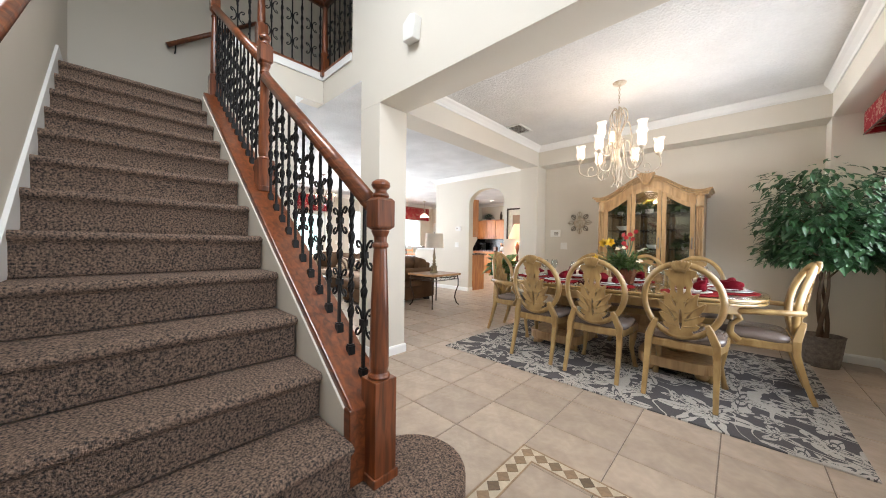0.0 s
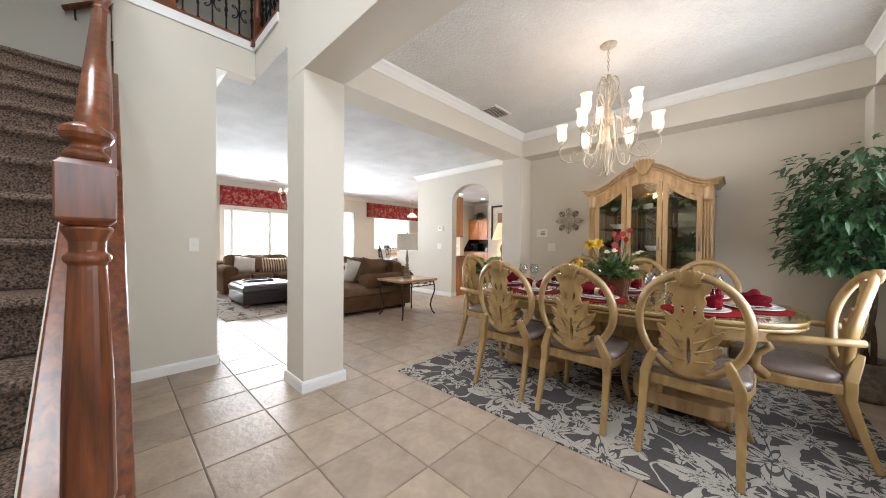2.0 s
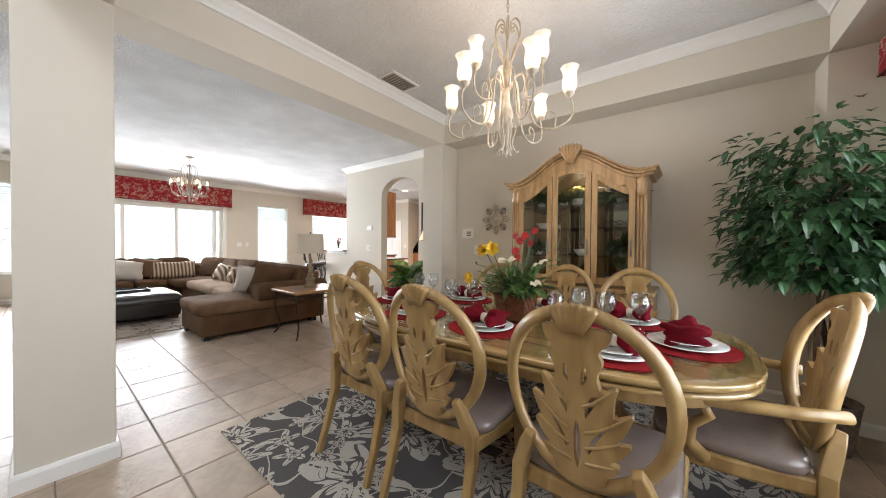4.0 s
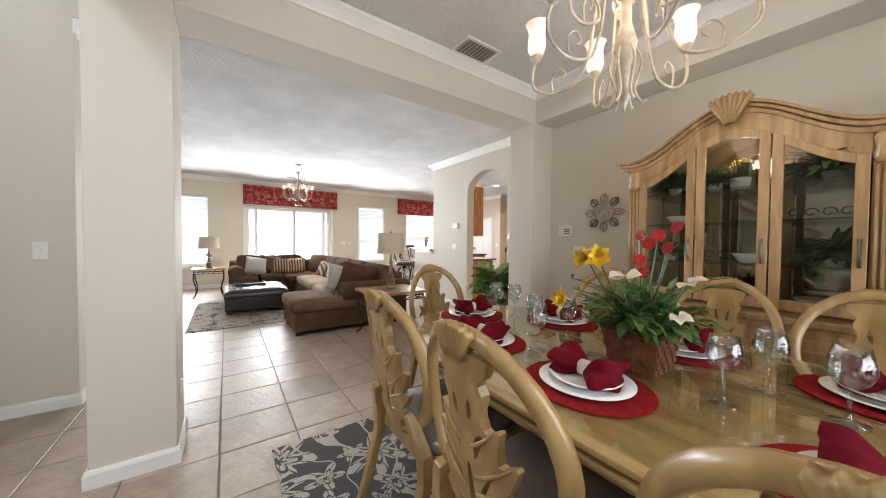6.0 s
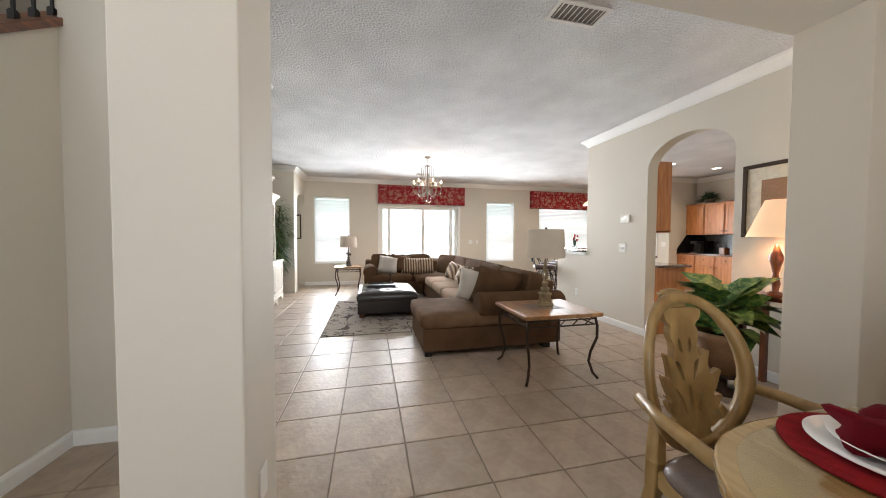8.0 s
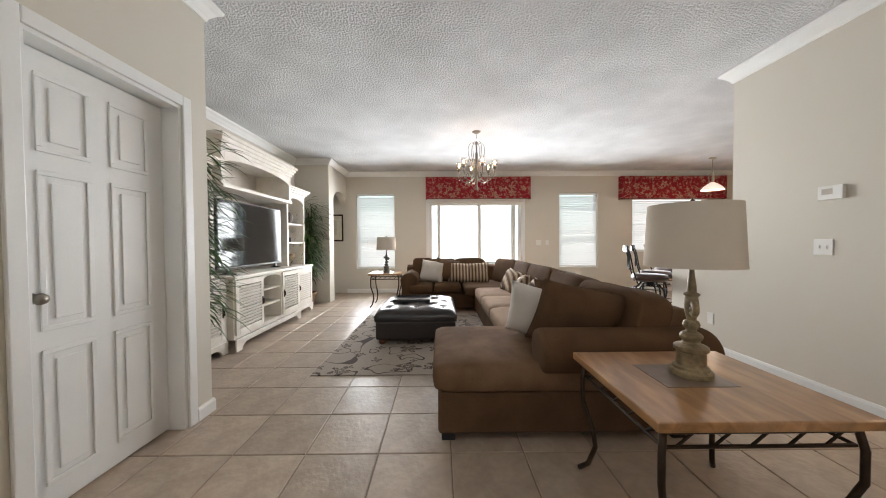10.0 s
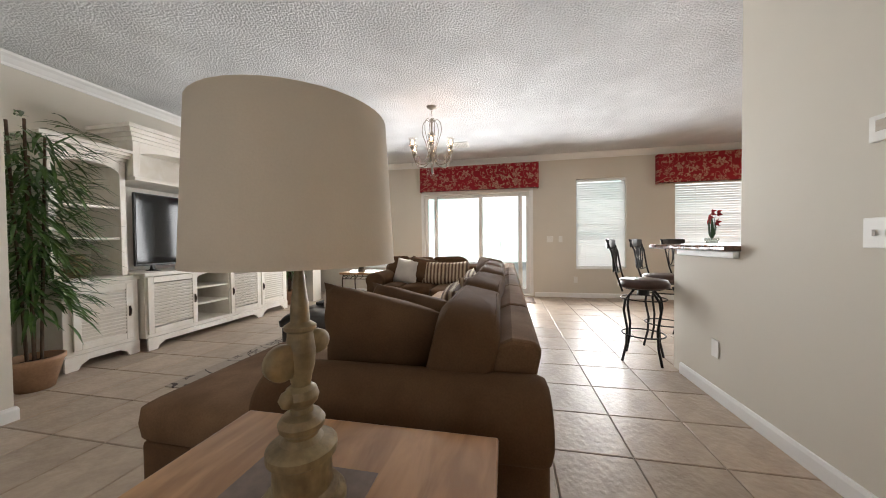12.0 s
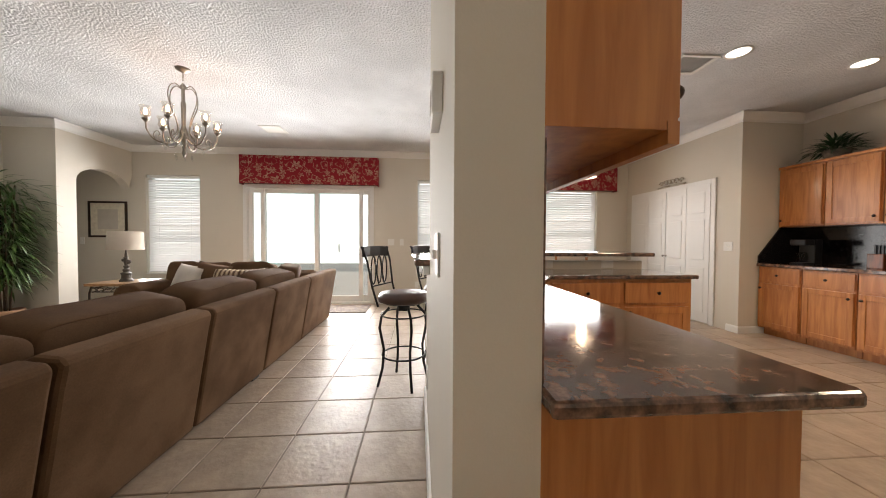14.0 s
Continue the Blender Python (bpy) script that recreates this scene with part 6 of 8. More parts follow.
cushions([(-4.95, 4.24, 0.66, 0.58, 0.47, 0.27, 20, 88, 12), (-5.22, 4.30, 0.65, 0.54, 0.45, 0.24, 18, 64, 6), (-8.60, 3.42, 0.66, 0.44, 0.42, 0.18, -16, 88, 10)], SUEDE, "brown scatter cushion with pointed corners on the sofa", "scatter cushions")
cushions([(-5.12, 4.04, 0.65, 0.46, 0.44, 0.16, 20, 66, 12), (-8.58, 3.16, 0.64, 0.46, 0.42, 0.16, -20, 74, 6)], PALECUSHION, PAL, "scatter cushions")
STRIPED = bpy.data.materials.new("striped_cloth")
STRIPED.use_nodes = True
nt = STRIPED.node_tree
wv, rp, tc = nt.nodes.new("ShaderNodeTexWave"), nt.nodes.new("ShaderNodeValToRGB"), nt.nodes.new("ShaderNodeTexCoord")
wv.inputs["Scale"].default_value = 5.5
wv.bands_direction = "Y"
rp.color_ramp.interpolation = "CONSTANT"
for pos, col in ((0.0, (0.10, 0.055, 0.035)), (0.35, (0.42, 0.31, 0.19)), (0.62, (0.20, 0.12, 0.07)), (0.8, (0.50, 0.40, 0.28))):
    e = rp.color_ramp.elements[0] if pos == 0 else rp.color_ramp.elements.new(pos)
    e.color = (*col, 1)
nt.links.new(tc.outputs["Object"], wv.inputs["Vector"])
nt.links.new(wv.outputs["Fac"], rp.inputs["Fac"])
nt.links.new(rp.outputs["Color"], nt.nodes["Principled BSDF"].inputs["Base Color"])
nt.nodes["Principled BSDF"].inputs["Roughness"].default_value = 0.85
cushions([(-8.52, 3.66, 0.62, 0.40, 0.38, 0.16, -20, 84, 4), (-8.50, 3.98, 0.62, 0.42, 0.38, 0.16, -20, 72, -5), (-7.35, 4.34, 0.60, 0.46, 0.36, 0.16, -24, 12, 6), (-6.75, 4.33, 0.60, 0.46, 0.36, 0.16, -24, -8, -4), (-6.1, 4.32, 0.60, 0.42, 0.36, 0.16, -24, 6, 5)],
         STRIPED, STR, "scatter cushions")

# ottoman
ot = thing("ottoman", (-6.86, 3.03, 0.011), "dark leather tufted ottoman on wooden bun feet", "ottoman")
lpart("body", boxes((-0.50, 0.50, -0.455, 0.455, 0.06, 0.27)), LEATHER, ot, edge=0.02)
bm = bmesh.new()
n = 42
g = []
for j in range(n):
    row = []
    for i in range(n):
        u, v = -1 + 2 * i / (n - 1), -1 + 2 * j / (n - 1)
        tuft = (math.cos(u * math.pi * 3) * math.cos(v * math.pi * 3) + 1) / 2 if True else 0
        z = 0.335 + 0.085 * (max(0, (1 - u ** 8) * (1 - v ** 8))) ** 0.5 - 0.028 * (tuft ** 3) * (1 - max(abs(u), abs(v)) ** 6)
        row.append(bm.verts.new((u * 0.515, v * 0.47, z)))
    g.append(row)
for j in range(n - 1):
    for i in range(n - 1):
        bm.faces.new((g[j][i], g[j][i + 1], g[j + 1][i + 1], g[j + 1][i]))
edge = [g[0][i] for i in range(n)] + [g[j][n - 1] for j in range(1, n)] + [g[n - 1][i] for i in range(n - 2, -1, -1)] + [g[j][0] for j in range(n - 2, 0, -1)]
low = [bm.verts.new((v.co.x * 0.985, v.co.y * 0.985, 0.27)) for v in edge]
for i in range(len(edge)):
    bm.faces.new((edge[i], low[i], low[(i + 1) % len(edge)], edge[(i + 1) % len(edge)]))
lpart("tufted_top", bm, LEATHER, ot, "button-tufted leather top", smooth=True)
for i in range(3):
    for j in range(3):
        lpart("button", lathe(bmesh.new(), [(0.014, 0), (0.010, 0.006), (0.0005, 0.008)], Matrix.Translation((-0.343 + 0.343 * i, -0.313 + 0.313 * j, 0.394)), 10), LEATHER, ot, smooth=True)
for x, y in ((-0.43, -0.39), (0.43, -0.39), (-0.43, 0.39), (0.43, 0.39)):
    lpart("foot", lathe(bmesh.new(), [(0.03, 0), (0.045, 0.02), (0.045, 0.04), (0.03, 0.06)], Matrix.Translation((x, y, 0)), 14), CHERRY, ot, smooth=True)
tr = thing("serving_tray", (-6.90, 2.95, 0.43), "dark wooden serving tray on the ottoman", "tray")
lpart("tray_bottom", boxes((-0.16, 0.16, -0.22, 0.22, 0, 0.012)), BLACK, tr)
for b in ((-0.17, 0.17, -0.23, -0.22, 0, 0.035), (-0.17, 0.17, 0.22, 0.23, 0, 0.035), (-0.17, -0.16, -0.22, 0.22, 0, 0.035), (0.16, 0.17, -0.22, 0.22, 0, 0.035)):
    lpart("tray_side", boxes(b), BLACK, tr)


# iron side tables with lamps
def side_table(place, w, d, h, top, label, inlay=True):
    t = thing("side_table", place, label, "table")
    lpart("tabletop", boxes((-w / 2, w / 2, -d / 2, d / 2, h - 0.035, h)), top, t, edge=0.006)
    if inlay:
        lpart("inlay", boxes((-0.145, 0.085, -0.17, 0.12, h, h + 0.002)), STONETOP, t, "dark slate inlay")
    bm = bmesh.new()
    for s_ in (-1, 1):
        for z in (h - 0.06, h - 0.11):
            tube(bm, [(-w / 2 + 0.05, s_ * (d / 2 - 0.05), z), (w / 2 - 0.05, s_ * (d / 2 - 0.05), z)], 0.007, 6)
            tube(bm, [(s_ * (w / 2 - 0.05), -d / 2 + 0.05, z), (s_ * (w / 2 - 0.05), d / 2 - 0.05, z)], 0.007, 6)
        for k in range(5):
            f = -0.8 + 0.4 * k
            tube(bm, [(f * (w / 2 - 0.06) - 0.03, s_ * (d / 2 - 0.05), h - 0.11), (f * (w / 2 - 0.06) + 0.03, s_ * (d / 2 - 0.05), h - 0.06)], 0.005, 5)
            tube(bm, [(s_ * (w / 2 - 0.05), f * (d / 2 - 0.06) - 0.03, h - 0.11), (s_ * (w / 2 - 0.05), f * (d / 2 - 0.06) + 0.03, h - 0.06)], 0.005, 5)
    lpart("lattice_rail", bm, BRONZE, t)
    for sx in (-1, 1):
        for sy in (-1, 1):
            x, y = sx * (w / 2 - 0.05), sy * (d / 2 - 0.05)
            ox, oy = sx * 0.7, sy * 0.7
            pts = [(x, y, h - 0.035), (x + ox * 0.020, y + oy * 0.020, h * 0.80), (x + ox * 0.02, y + oy * 0.02, h * 0.62), (x - ox * 0.03, y - oy * 0.03, h * 0.40), (x - ox * 0.045, y - oy * 0.045, h * 0.25), (x - ox * 0.01, y - oy * 0.01, h * 0.08), (x + ox * 0.035, y + oy * 0.035, 0.006)]
            lpart("leg", tube(bmesh.new(), pts, 0.012, 8), BRONZE, t, smooth=True)
    return t


side_table((-4.13, 4.385, 0), 0.65, 0.75, 0.60, PINETOP, "honey wood side table with dark inlay on curved iron legs")
side_table((-8.72, 2.30, 0), 0.52, 0.58, 0.62, PINETOP, "wood topped side table on curved iron legs", False)


def table_lamp(place, base_mat, label, s=1.0, shade_r=0.195, shade_h=0.225, turn=0):
    t = thing("table_lamp", place, label, "lamp", turn=turn)
    prof = [(0.080, 0), (0.082, 0.004), (0.082, 0.022), (0.078, 0.027), (0.070, 0.030), (0.068, 0.040), (0.060, 0.044), (0.056, 0.048), (0.055, 0.105), (0.058, 0.110), (0.066, 0.114), (0.066, 0.128), (0.060, 0.133), (0.040, 0.140), (0.032, 0.150),
            (0.034, 0.156), (0.042, 0.165), (0.044, 0.176), (0.036, 0.188), (0.022, 0.194), (0.020, 0.204), (0.030, 0.214), (0.033, 0.226), (0.028, 0.240), (0.018, 0.247), (0.020, 0.262), (0.026, 0.285), (0.028, 0.315), (0.024, 0.345), (0.024, 0.352), (0.030, 0.357), (0.030, 0.364), (0.018, 0.372), (0.017, 0.40), (0.012, 0.44), (0.010, 0.46), (0.006, 0.50)]
    lpart("base", lathe(bmesh.new(), [(r * s, z * s) for r, z in prof], None, 40), base_mat, t, "carved and painted base")
    for k, r, z in ((1, 0.034, 0.300), (-1, 0.024, 0.325)):
        wheel = [(0.0005, -0.016), (r * 0.7, -0.014), (r, -0.008), (r, 0.008), (r * 0.7, 0.014), (r * 0.45, 0.008), (r * 0.3, 0.014), (0.0005, 0.017)]
        lpart("scroll", lathe(bmesh.new(), [(u * s, v * s) for u, v in wheel], pose(0, k * 0.036 * s, z * s, 0, 90, 0), 18), base_mat, t, smooth=True)
    lpart("side_ball", lathe(bmesh.new(), [(0.0005, -0.018), (0.013, -0.012), (0.018, 0), (0.013, 0.012), (0.0005, 0.018)], Matrix.Translation((0, 0.026 * s, 0.226 * s)), 12), base_mat, t, smooth=True)
    z0 = 0.485 * s
    lpart("shade", lathe(bmesh.new(), [(shade_r, z0), (shade_r * 0.99, z0 + 0.01), (shade_r * 0.92, z0 + shade_h), (shade_r * 0.90, z0 + shade_h), (shade_r * 0.97, z0 + 0.01), (shade_r * 0.985, z0)], None, 40, False), SHADE, t, "beige linen drum shade", smooth=True)
    bm = tube(bmesh.new(), [(-shade_r * 0.86, 0, z0 + shade_h - 0.005), (shade_r * 0.86, 0, z0 + shade_h - 0.005)], 0.003, 5)
    tube(bm, [(0, 0, z0), (0, 0, z0 + shade_h + 0.01)], 0.003, 5)
    lathe(bm, [(0.004, 0), (0.012, 0.008), (0.008, 0.02), (0.0005, 0.026)], Matrix.Translation((0, 0, z0 + shade_h)), 10)
    lpart("finial", bm, BRONZE, t, smooth=True)
    return t


table_lamp((-4.165, 4.40, 0.602), LAMPBASE, "table lamp with a carved cream base and linen shade", 0.96, 0.178, 0.265, turn=-114)
table_lamp((-8.70, 2.30, 0.62), LAMPDARK, "table lamp with a dark carved base and linen shade", 0.86, 0.185, 0.24)

# entertainment unit
EY = 0.46
unit = thing("entertainment_unit", (-7.0, EY, 0), "antique white entertainment unit with louvred doors and open shelves", "cabinet")


def foot_base(x0, x1, y):
    pts = [(x0, 0), (x0 + 0.09, 0), (x0 + 0.11, 0.04), (x0 + 0.17, 0.075)] + [(x1 - 0.17, 0.075), (x1 - 0.11, 0.04), (x1 - 0.09, 0), (x1, 0), (x1, 0.13), (x0, 0.13)]
    return prism(bmesh.new(), pts, "y", y - 0.025, y)


def louvre(x0, x1, y, z0, z1, n, side):
    d = new("door")
    d.parent = unit
    d.matrix_parent_inverse = unit.matrix_basis.inverted()
    part("door_frame", boxes((x0, x0 + 0.055, y, y + 0.022, z0, z1), (x1 - 0.055, x1, y, y + 0.022, z0, z1), (x0 + 0.055, x1 - 0.055, y, y + 0.022, z0, z0 + 0.06), (x0 + 0.055, x1 - 0.055, y, y + 0.022, z1 - 0.06, z1)), WHITEWOOD, d, edge=0.004)
    me = None
    w = (x1 - x0) / 2 - 0.055
    for i in range(n):
        z = z0 + 0.07 + (z1 - z0 - 0.14) * (i + 0.5) / n
        if me is None:
            s_ = part("slat", boxes((-w, w, -0.004, 0.004, -0.017, 0.017)), WHITEWOOD, None)
            me = s_.data
        else:
            s_ = new("slat", me)
        s_.matrix_basis = pose((x0 + x1) / 2, y + 0.012, z, -28)
        s_.parent = d
    x = x0 + 0.028 if side < 0 else x1 - 0.028
    part("handle", boxes((x - 0.008, x + 0.008, y + 0.022, y + 0.030, (z0 + z1) / 2 - 0.05, (z0 + z1) / 2 + 0.05), (x - 0.004, x + 0.004, y + 0.030, y + 0.045, (z0 + z1) / 2 - 0.03, (z0 + z1) / 2 + 0.03)), BRONZE, d, "dark iron pull")


def cornice(x0, x1, y, z, h=0.14):
    """A stepped crown along the front and both ends."""
    bm = bmesh.new()
    for k, f in enumerate((0.0, 0.25, 0.5, 0.75)):
        o = 0.012 + 0.022 * k
        box(bm, x0 - o, x1 + o, EY, y + o, z + h * f, z + h * (f + 0.25))
    return bm


for x0, x1 in ((-6.19, -5.62), (-8.43, -7.79)):
    y = 1.02
    part("tower_base", boxes((x0, x1, EY, y - 0.0, 0.13, 0.76)), WHITEWOOD, unit, edge=0.004)
    part("plinth", foot_base(x0, x1, y + 0.012), WHITEWOOD, unit, edge=0.003)
    part("tower_ledge", boxes((x0 - 0.015, x1 + 0.015, EY, y + 0.02, 0.76, 0.80)), WHITEWOOD, unit, edge=0.006)
    louvre(x0 + 0.06, x1 - 0.06, y, 0.17, 0.73, 13, -1 if x0 > -7 else 1)
    part("tower_side", boxes((x0, x0 + 0.05, EY, 0.90, 0.80, 1.97)), WHITEWOOD, unit, edge=0.003)
    part("tower_side", boxes((x1 - 0.05, x1, EY, 0.90, 0.80, 1.97)), WHITEWOOD, unit, edge=0.003)
    part("tower_back", boxes((x0 + 0.05, x1 - 0.05, EY, EY + 0.015, 0.80, 1.97)), WHITEWOOD, unit)
    for z in (1.17, 1.48):
        part("shelf", boxes((x0 + 0.05, x1 - 0.05, EY + 0.015, 0.885, z, z + 0.025)), WHITEWOOD, unit, edge=0.003)
    xm, r = (x0 + x1) / 2, (x1 - x0) / 2 - 0.05
    part("arched_rail", prism(bmesh.new(), [(x0 + 0.05, 1.97), (x0 + 0.05, 1.83)] + [(xm + r * math.cos(t), 1.83 + 0.09 * math.sin(t)) for t in np.linspace(math.pi, 0, 12)][1:-1] + [(x1 - 0.05, 1.83), (x1 - 0.05, 1.97)], "y", 0.88, 0.90), WHITEWOOD, unit)
    part("cornice", cornice(x0, x1, 0.90, 1.97, 0.12), WHITEWOOD, unit, edge=0.004)
x0, x1, y = -7.77, -6.21, 1.10
for a, b in ((x0, x0 + 0.04), (x1 - 0.04, x1), (-7.26, -7.22), (-6.78, -6.74)):
    part("console_side", boxes((a, b, EY, y - 0.022, 0.13, 0.78)), WHITEWOOD, unit, edge=0.003)
part("console_floor", boxes((x0 + 0.04, x1 - 0.04, EY, y - 0.022, 0.13, 0.17)), WHITEWOOD, unit)
part("console_back", boxes((x0 + 0.04, x1 - 0.04, EY, EY + 0.012, 0.17, 0.78)), WHITEWOOD, unit)
part("console_top", boxes((x0 - 0.02, x1 + 0.02, EY, y + 0.02, 0.78, 0.82)), WHITEWOOD, unit, edge=0.008)
part("plinth", foot_base(x0, x1, y + 0.012), WHITEWOOD, unit, edge=0.003)
for z in (0.37, 0.57):
    part("shelf", boxes((-7.22, -6.78, EY + 0.012, y - 0.04, z, z + 0.022)), WHITEWOOD, unit)
part("arched_rail", prism(bmesh.new(), [(-7.22, 0.78), (-7.22, 0.71)] + [(-7.0 + 0.22 * math.cos(t), 0.71 + 0.05 * math.sin(t)) for t in np.linspace(math.pi, 0, 10)][1:-1] + [(-6.78, 0.71), (-6.78, 0.78)], "y", y - 0.03, y - 0.022), WHITEWOOD, unit)
louvre(-7.75, -7.24, y - 0.022, 0.17, 0.77, 13, 1)
louvre(-6.76, -6.23, y - 0.022, 0.17, 0.77, 13, -1)
part("bridge_shelf", boxes((x0, x1, EY, 1.00, 1.79, 1.83)), WHITEWOOD, unit, edge=0.005)
part("bridge_side", boxes((x0, x0 + 0.06, EY, 0.98, 1.83, 2.20)), WHITEWOOD, unit, edge=0.004)
part("bridge_side", boxes((x1 - 0.06, x1, EY, 0.98, 1.83, 2.20)), WHITEWOOD, unit, edge=0.004)
part("bridge_back", boxes((x0 + 0.06, x1 - 0.06, EY, EY + 0.015, 1.83, 2.20)), WHITEWOOD, unit)
part("bridge_rail", prism(bmesh.new(), [(x0 + 0.06, 2.20), (x0 + 0.06, 2.06)] + [(-6.99 + 0.72 * math.cos(t), 2.06 + 0.09 * math.sin(t)) for t in np.linspace(math.pi, 0, 16)][1:-1] + [(x1 - 0.06, 2.06), (x1 - 0.06, 2.20)], "y", 0.955, 0.98), WHITEWOOD, unit)
part("cornice", cornice(x0, x1, 0.98, 2.20, 0.16), WHITEWOOD, unit, edge=0.004)
part("back_panel", boxes((x0, x1, EY, EY + 0.012, 0.82, 1.79)), WHITEWOOD, unit)

tv = thing("television", (-6.97, 0.86, 0.822), "large flat black television on the entertainment unit", "television")
lpart("bezel", boxes((-0.69, 0.69, -0.02, 0.008, 0.06, 0.86)), BLACK, tv, edge=0.004)
lpart("screen", boxes((-0.675, 0.675, 0.008, 0.012, 0.085, 0.848)), SCREEN, tv)
for k in (-1, 1):
    lpart("stand", prism(bmesh.new(), [(-0.10, 0), (0.12, 0), (0.02, 0.02), (0.01, 0.065), (-0.01, 0.065), (-0.02, 0.02)], "x", k * 0.52 - 0.012, k * 0.52 + 0.012), BLACK, tv)

for nm, p, prof, mat, lab, cat in (("vase", (-5.92, 0.68, 0.80), [(0.05, 0), (0.09, 0.06), (0.095, 0.13), (0.05, 0.20), (0.055, 0.23), (0.045, 0.23)], LAMPBASE, "cream painted vase on the open shelf", "vase"),
                                   ("round_jar", (-8.12, 0.72, 1.505), [(0.05, 0), (0.11, 0.06), (0.115, 0.13), (0.06, 0.20), (0.0005, 0.21)], LAMPDARK, "dark round jar on the top shelf", "jar"),
                                   ("goblet_bowl", (-8.10, 0.76, 0.80), [(0.05, 0), (0.03, 0.03), (0.025, 0.08), (0.10, 0.13), (0.105, 0.20), (0.09, 0.20)], LAMPBASE, "cream footed bowl on the shelf", "bowl"),
                                   ("small_box", (-8.10, 0.76, 1.195), [(0.05, 0), (0.05, 0.07), (0.02, 0.09), (0.0005, 0.09)], LAMPDARK, "small dark box on the shelf", "box")):
    tagged(part(nm, lathe(bmesh.new(), prof, Matrix.Translation(p), 20), mat, smooth=True), lab, cat)


def bamboo(place, h, reach, n, limit):
    t = thing("bamboo_plant", place, "tall silk bamboo plant with narrow leaves in a terracotta pot", "plant")
    lpart("pot", lathe(bmesh.new(), [(0.10, 0), (0.15, 0.20), (0.165, 0.22), (0.165, 0.25), (0.145, 0.25), (0.13, 0.20)], None, 22), TERRA, t, smooth=True)
    lpart("soil", lathe(bmesh.new(), [(0.14, 0.20), (0.0005, 0.215)], None, 16, False), SOIL, t)
    canes = []
    for k in range(6):
        a = k * 1.05
        top = Vector((0.10 * math.cos(a), 0.10 * math.sin(a), h * rnd(0.82, 0.98)))
        foot = Vector((0.04 * math.cos(a), 0.04 * math.sin(a), 0.2))
        canes.append((foot, top))
        lpart("cane", tube(bmesh.new(), [foot.lerp(top, f) for f in np.linspace(0, 1, 8)], 0.009, 6), BARK, t, smooth=True)
    bm = bmesh.new()
    for i in range(n):
        foot, top = random.choice(canes)
        f = rnd(0.22, 1.0)
        c = foot.lerp(top, f)
        a = rnd(0, 6.28)
        out = Vector((math.cos(a), math.sin(a), rnd(-0.2, 0.5)))
        c = c + out * rnd(0.02, reach)
        c = Vector([max(lo, min(hi, v)) for v, (lo, hi) in zip(c, limit)])
        leaf(bm, c, out + Vector((0, 0, rnd(-0.8, 0.25))), (0, 0, 1), rnd(0.15, 0.27), rnd(0.020, 0.032), rnd(0.1, 0.5))
    lpart("leaves", bm, LEAF_B, t, "long narrow green leaves")
    return t


bamboo((-5.38, 1.17, 0), 2.15, 0.32, 1300, ((-0.22, 0.25), (-0.40, 0.46), (0, 3)))
bamboo((-8.74, 0.80, 0), 2.0, 0.25, 1200, ((-0.24, 0.24), (-0.28, 0.34), (0, 3)))

# living chandelier
body2 = [(0.006, -0.14), (0.03, -0.17), (0.012, -0.20), (0.010, -0.30), (0.022, -0.33), (0.018, -0.55), (0.035, -0.62), (0.020, -0.70), (0.012, -0.78), (0.020, -0.81), (0.0005, -0.86)]
ch2 = chandelier("living_chandelier", (-7.53, 3.86, HIGH), (0.14,), ((6, 0.27, -0.62, -0.55, 0.2),), PEWTER, "bronze chandelier with glass shades and crystal drops", 0.11, body2, False)
for k in range(6):
    m = pose(0, 0, 0, 0, 0, 60 * k + 30)
    lpart("cage_wire", tube(bmesh.new(), flow([(0.02, 0, -0.19), (0.07, 0, -0.165), (0.115, 0, -0.22), (0.12, 0, -0.33), (0.07, 0, -0.48), (0.05, 0, -0.60), (0.10, 0, -0.68)], 4), 0.0045, 6, m), PEWTER, ch2, smooth=True)
    for r, z in ((0.17, -0.77), (0.26, -0.71), (0.07, -0.86)):
        lpart("crystal_drop", lathe(bmesh.new(), [(0.002, 0.04), (0.012, 0.01), (0.010, -0.008), (0.0005, -0.02)], m @ Matrix.Translation((r, 0, z)), 6), CLEAR, ch2)
bulb("living_chandelier_light", (-7.53, 3.86, HIGH - 0.46), 7, (1.0, 0.60, 0.38), 0.12)

# framed prints


def framed(name, place, turn, w, h, label):
    f = thing(name, place, label, "picture", turn=turn)
    lpart("frame", boxes((-w, w, -0.025, 0, -h, -h + 0.035), (-w, w, -0.025, 0, h - 0.035, h), (-w, -w + 0.035, -0.025, 0, -h + 0.035, h - 0.035), (w - 0.035, w, -0.025, 0, -h + 0.035, h - 0.035)), BRONZE, f, "dark wood frame", edge=0.005)
    lpart("mat_board", boxes((-w + 0.035, w - 0.035, -0.012, -0.002, -h + 0.035, h - 0.035)), CREAMPETAL, f, "cream mat board")
    lpart("print", boxes((-w * 0.52, w * 0.52, -0.015, -0.012, -h * 0.55, h * 0.55)), TERRA if w < 0.31 else PALECUSHION, f, "faded botanical print")
    return f


framed("framed_print", (FAR, 0.725, 1.525), 90, 0.315, 0.315, "square print with cream mat in a dark frame")
framed("framed_print", (-3.42, 6.20, 1.60), 0, 0.30, 0.33, "print with cream mat in a dark frame")

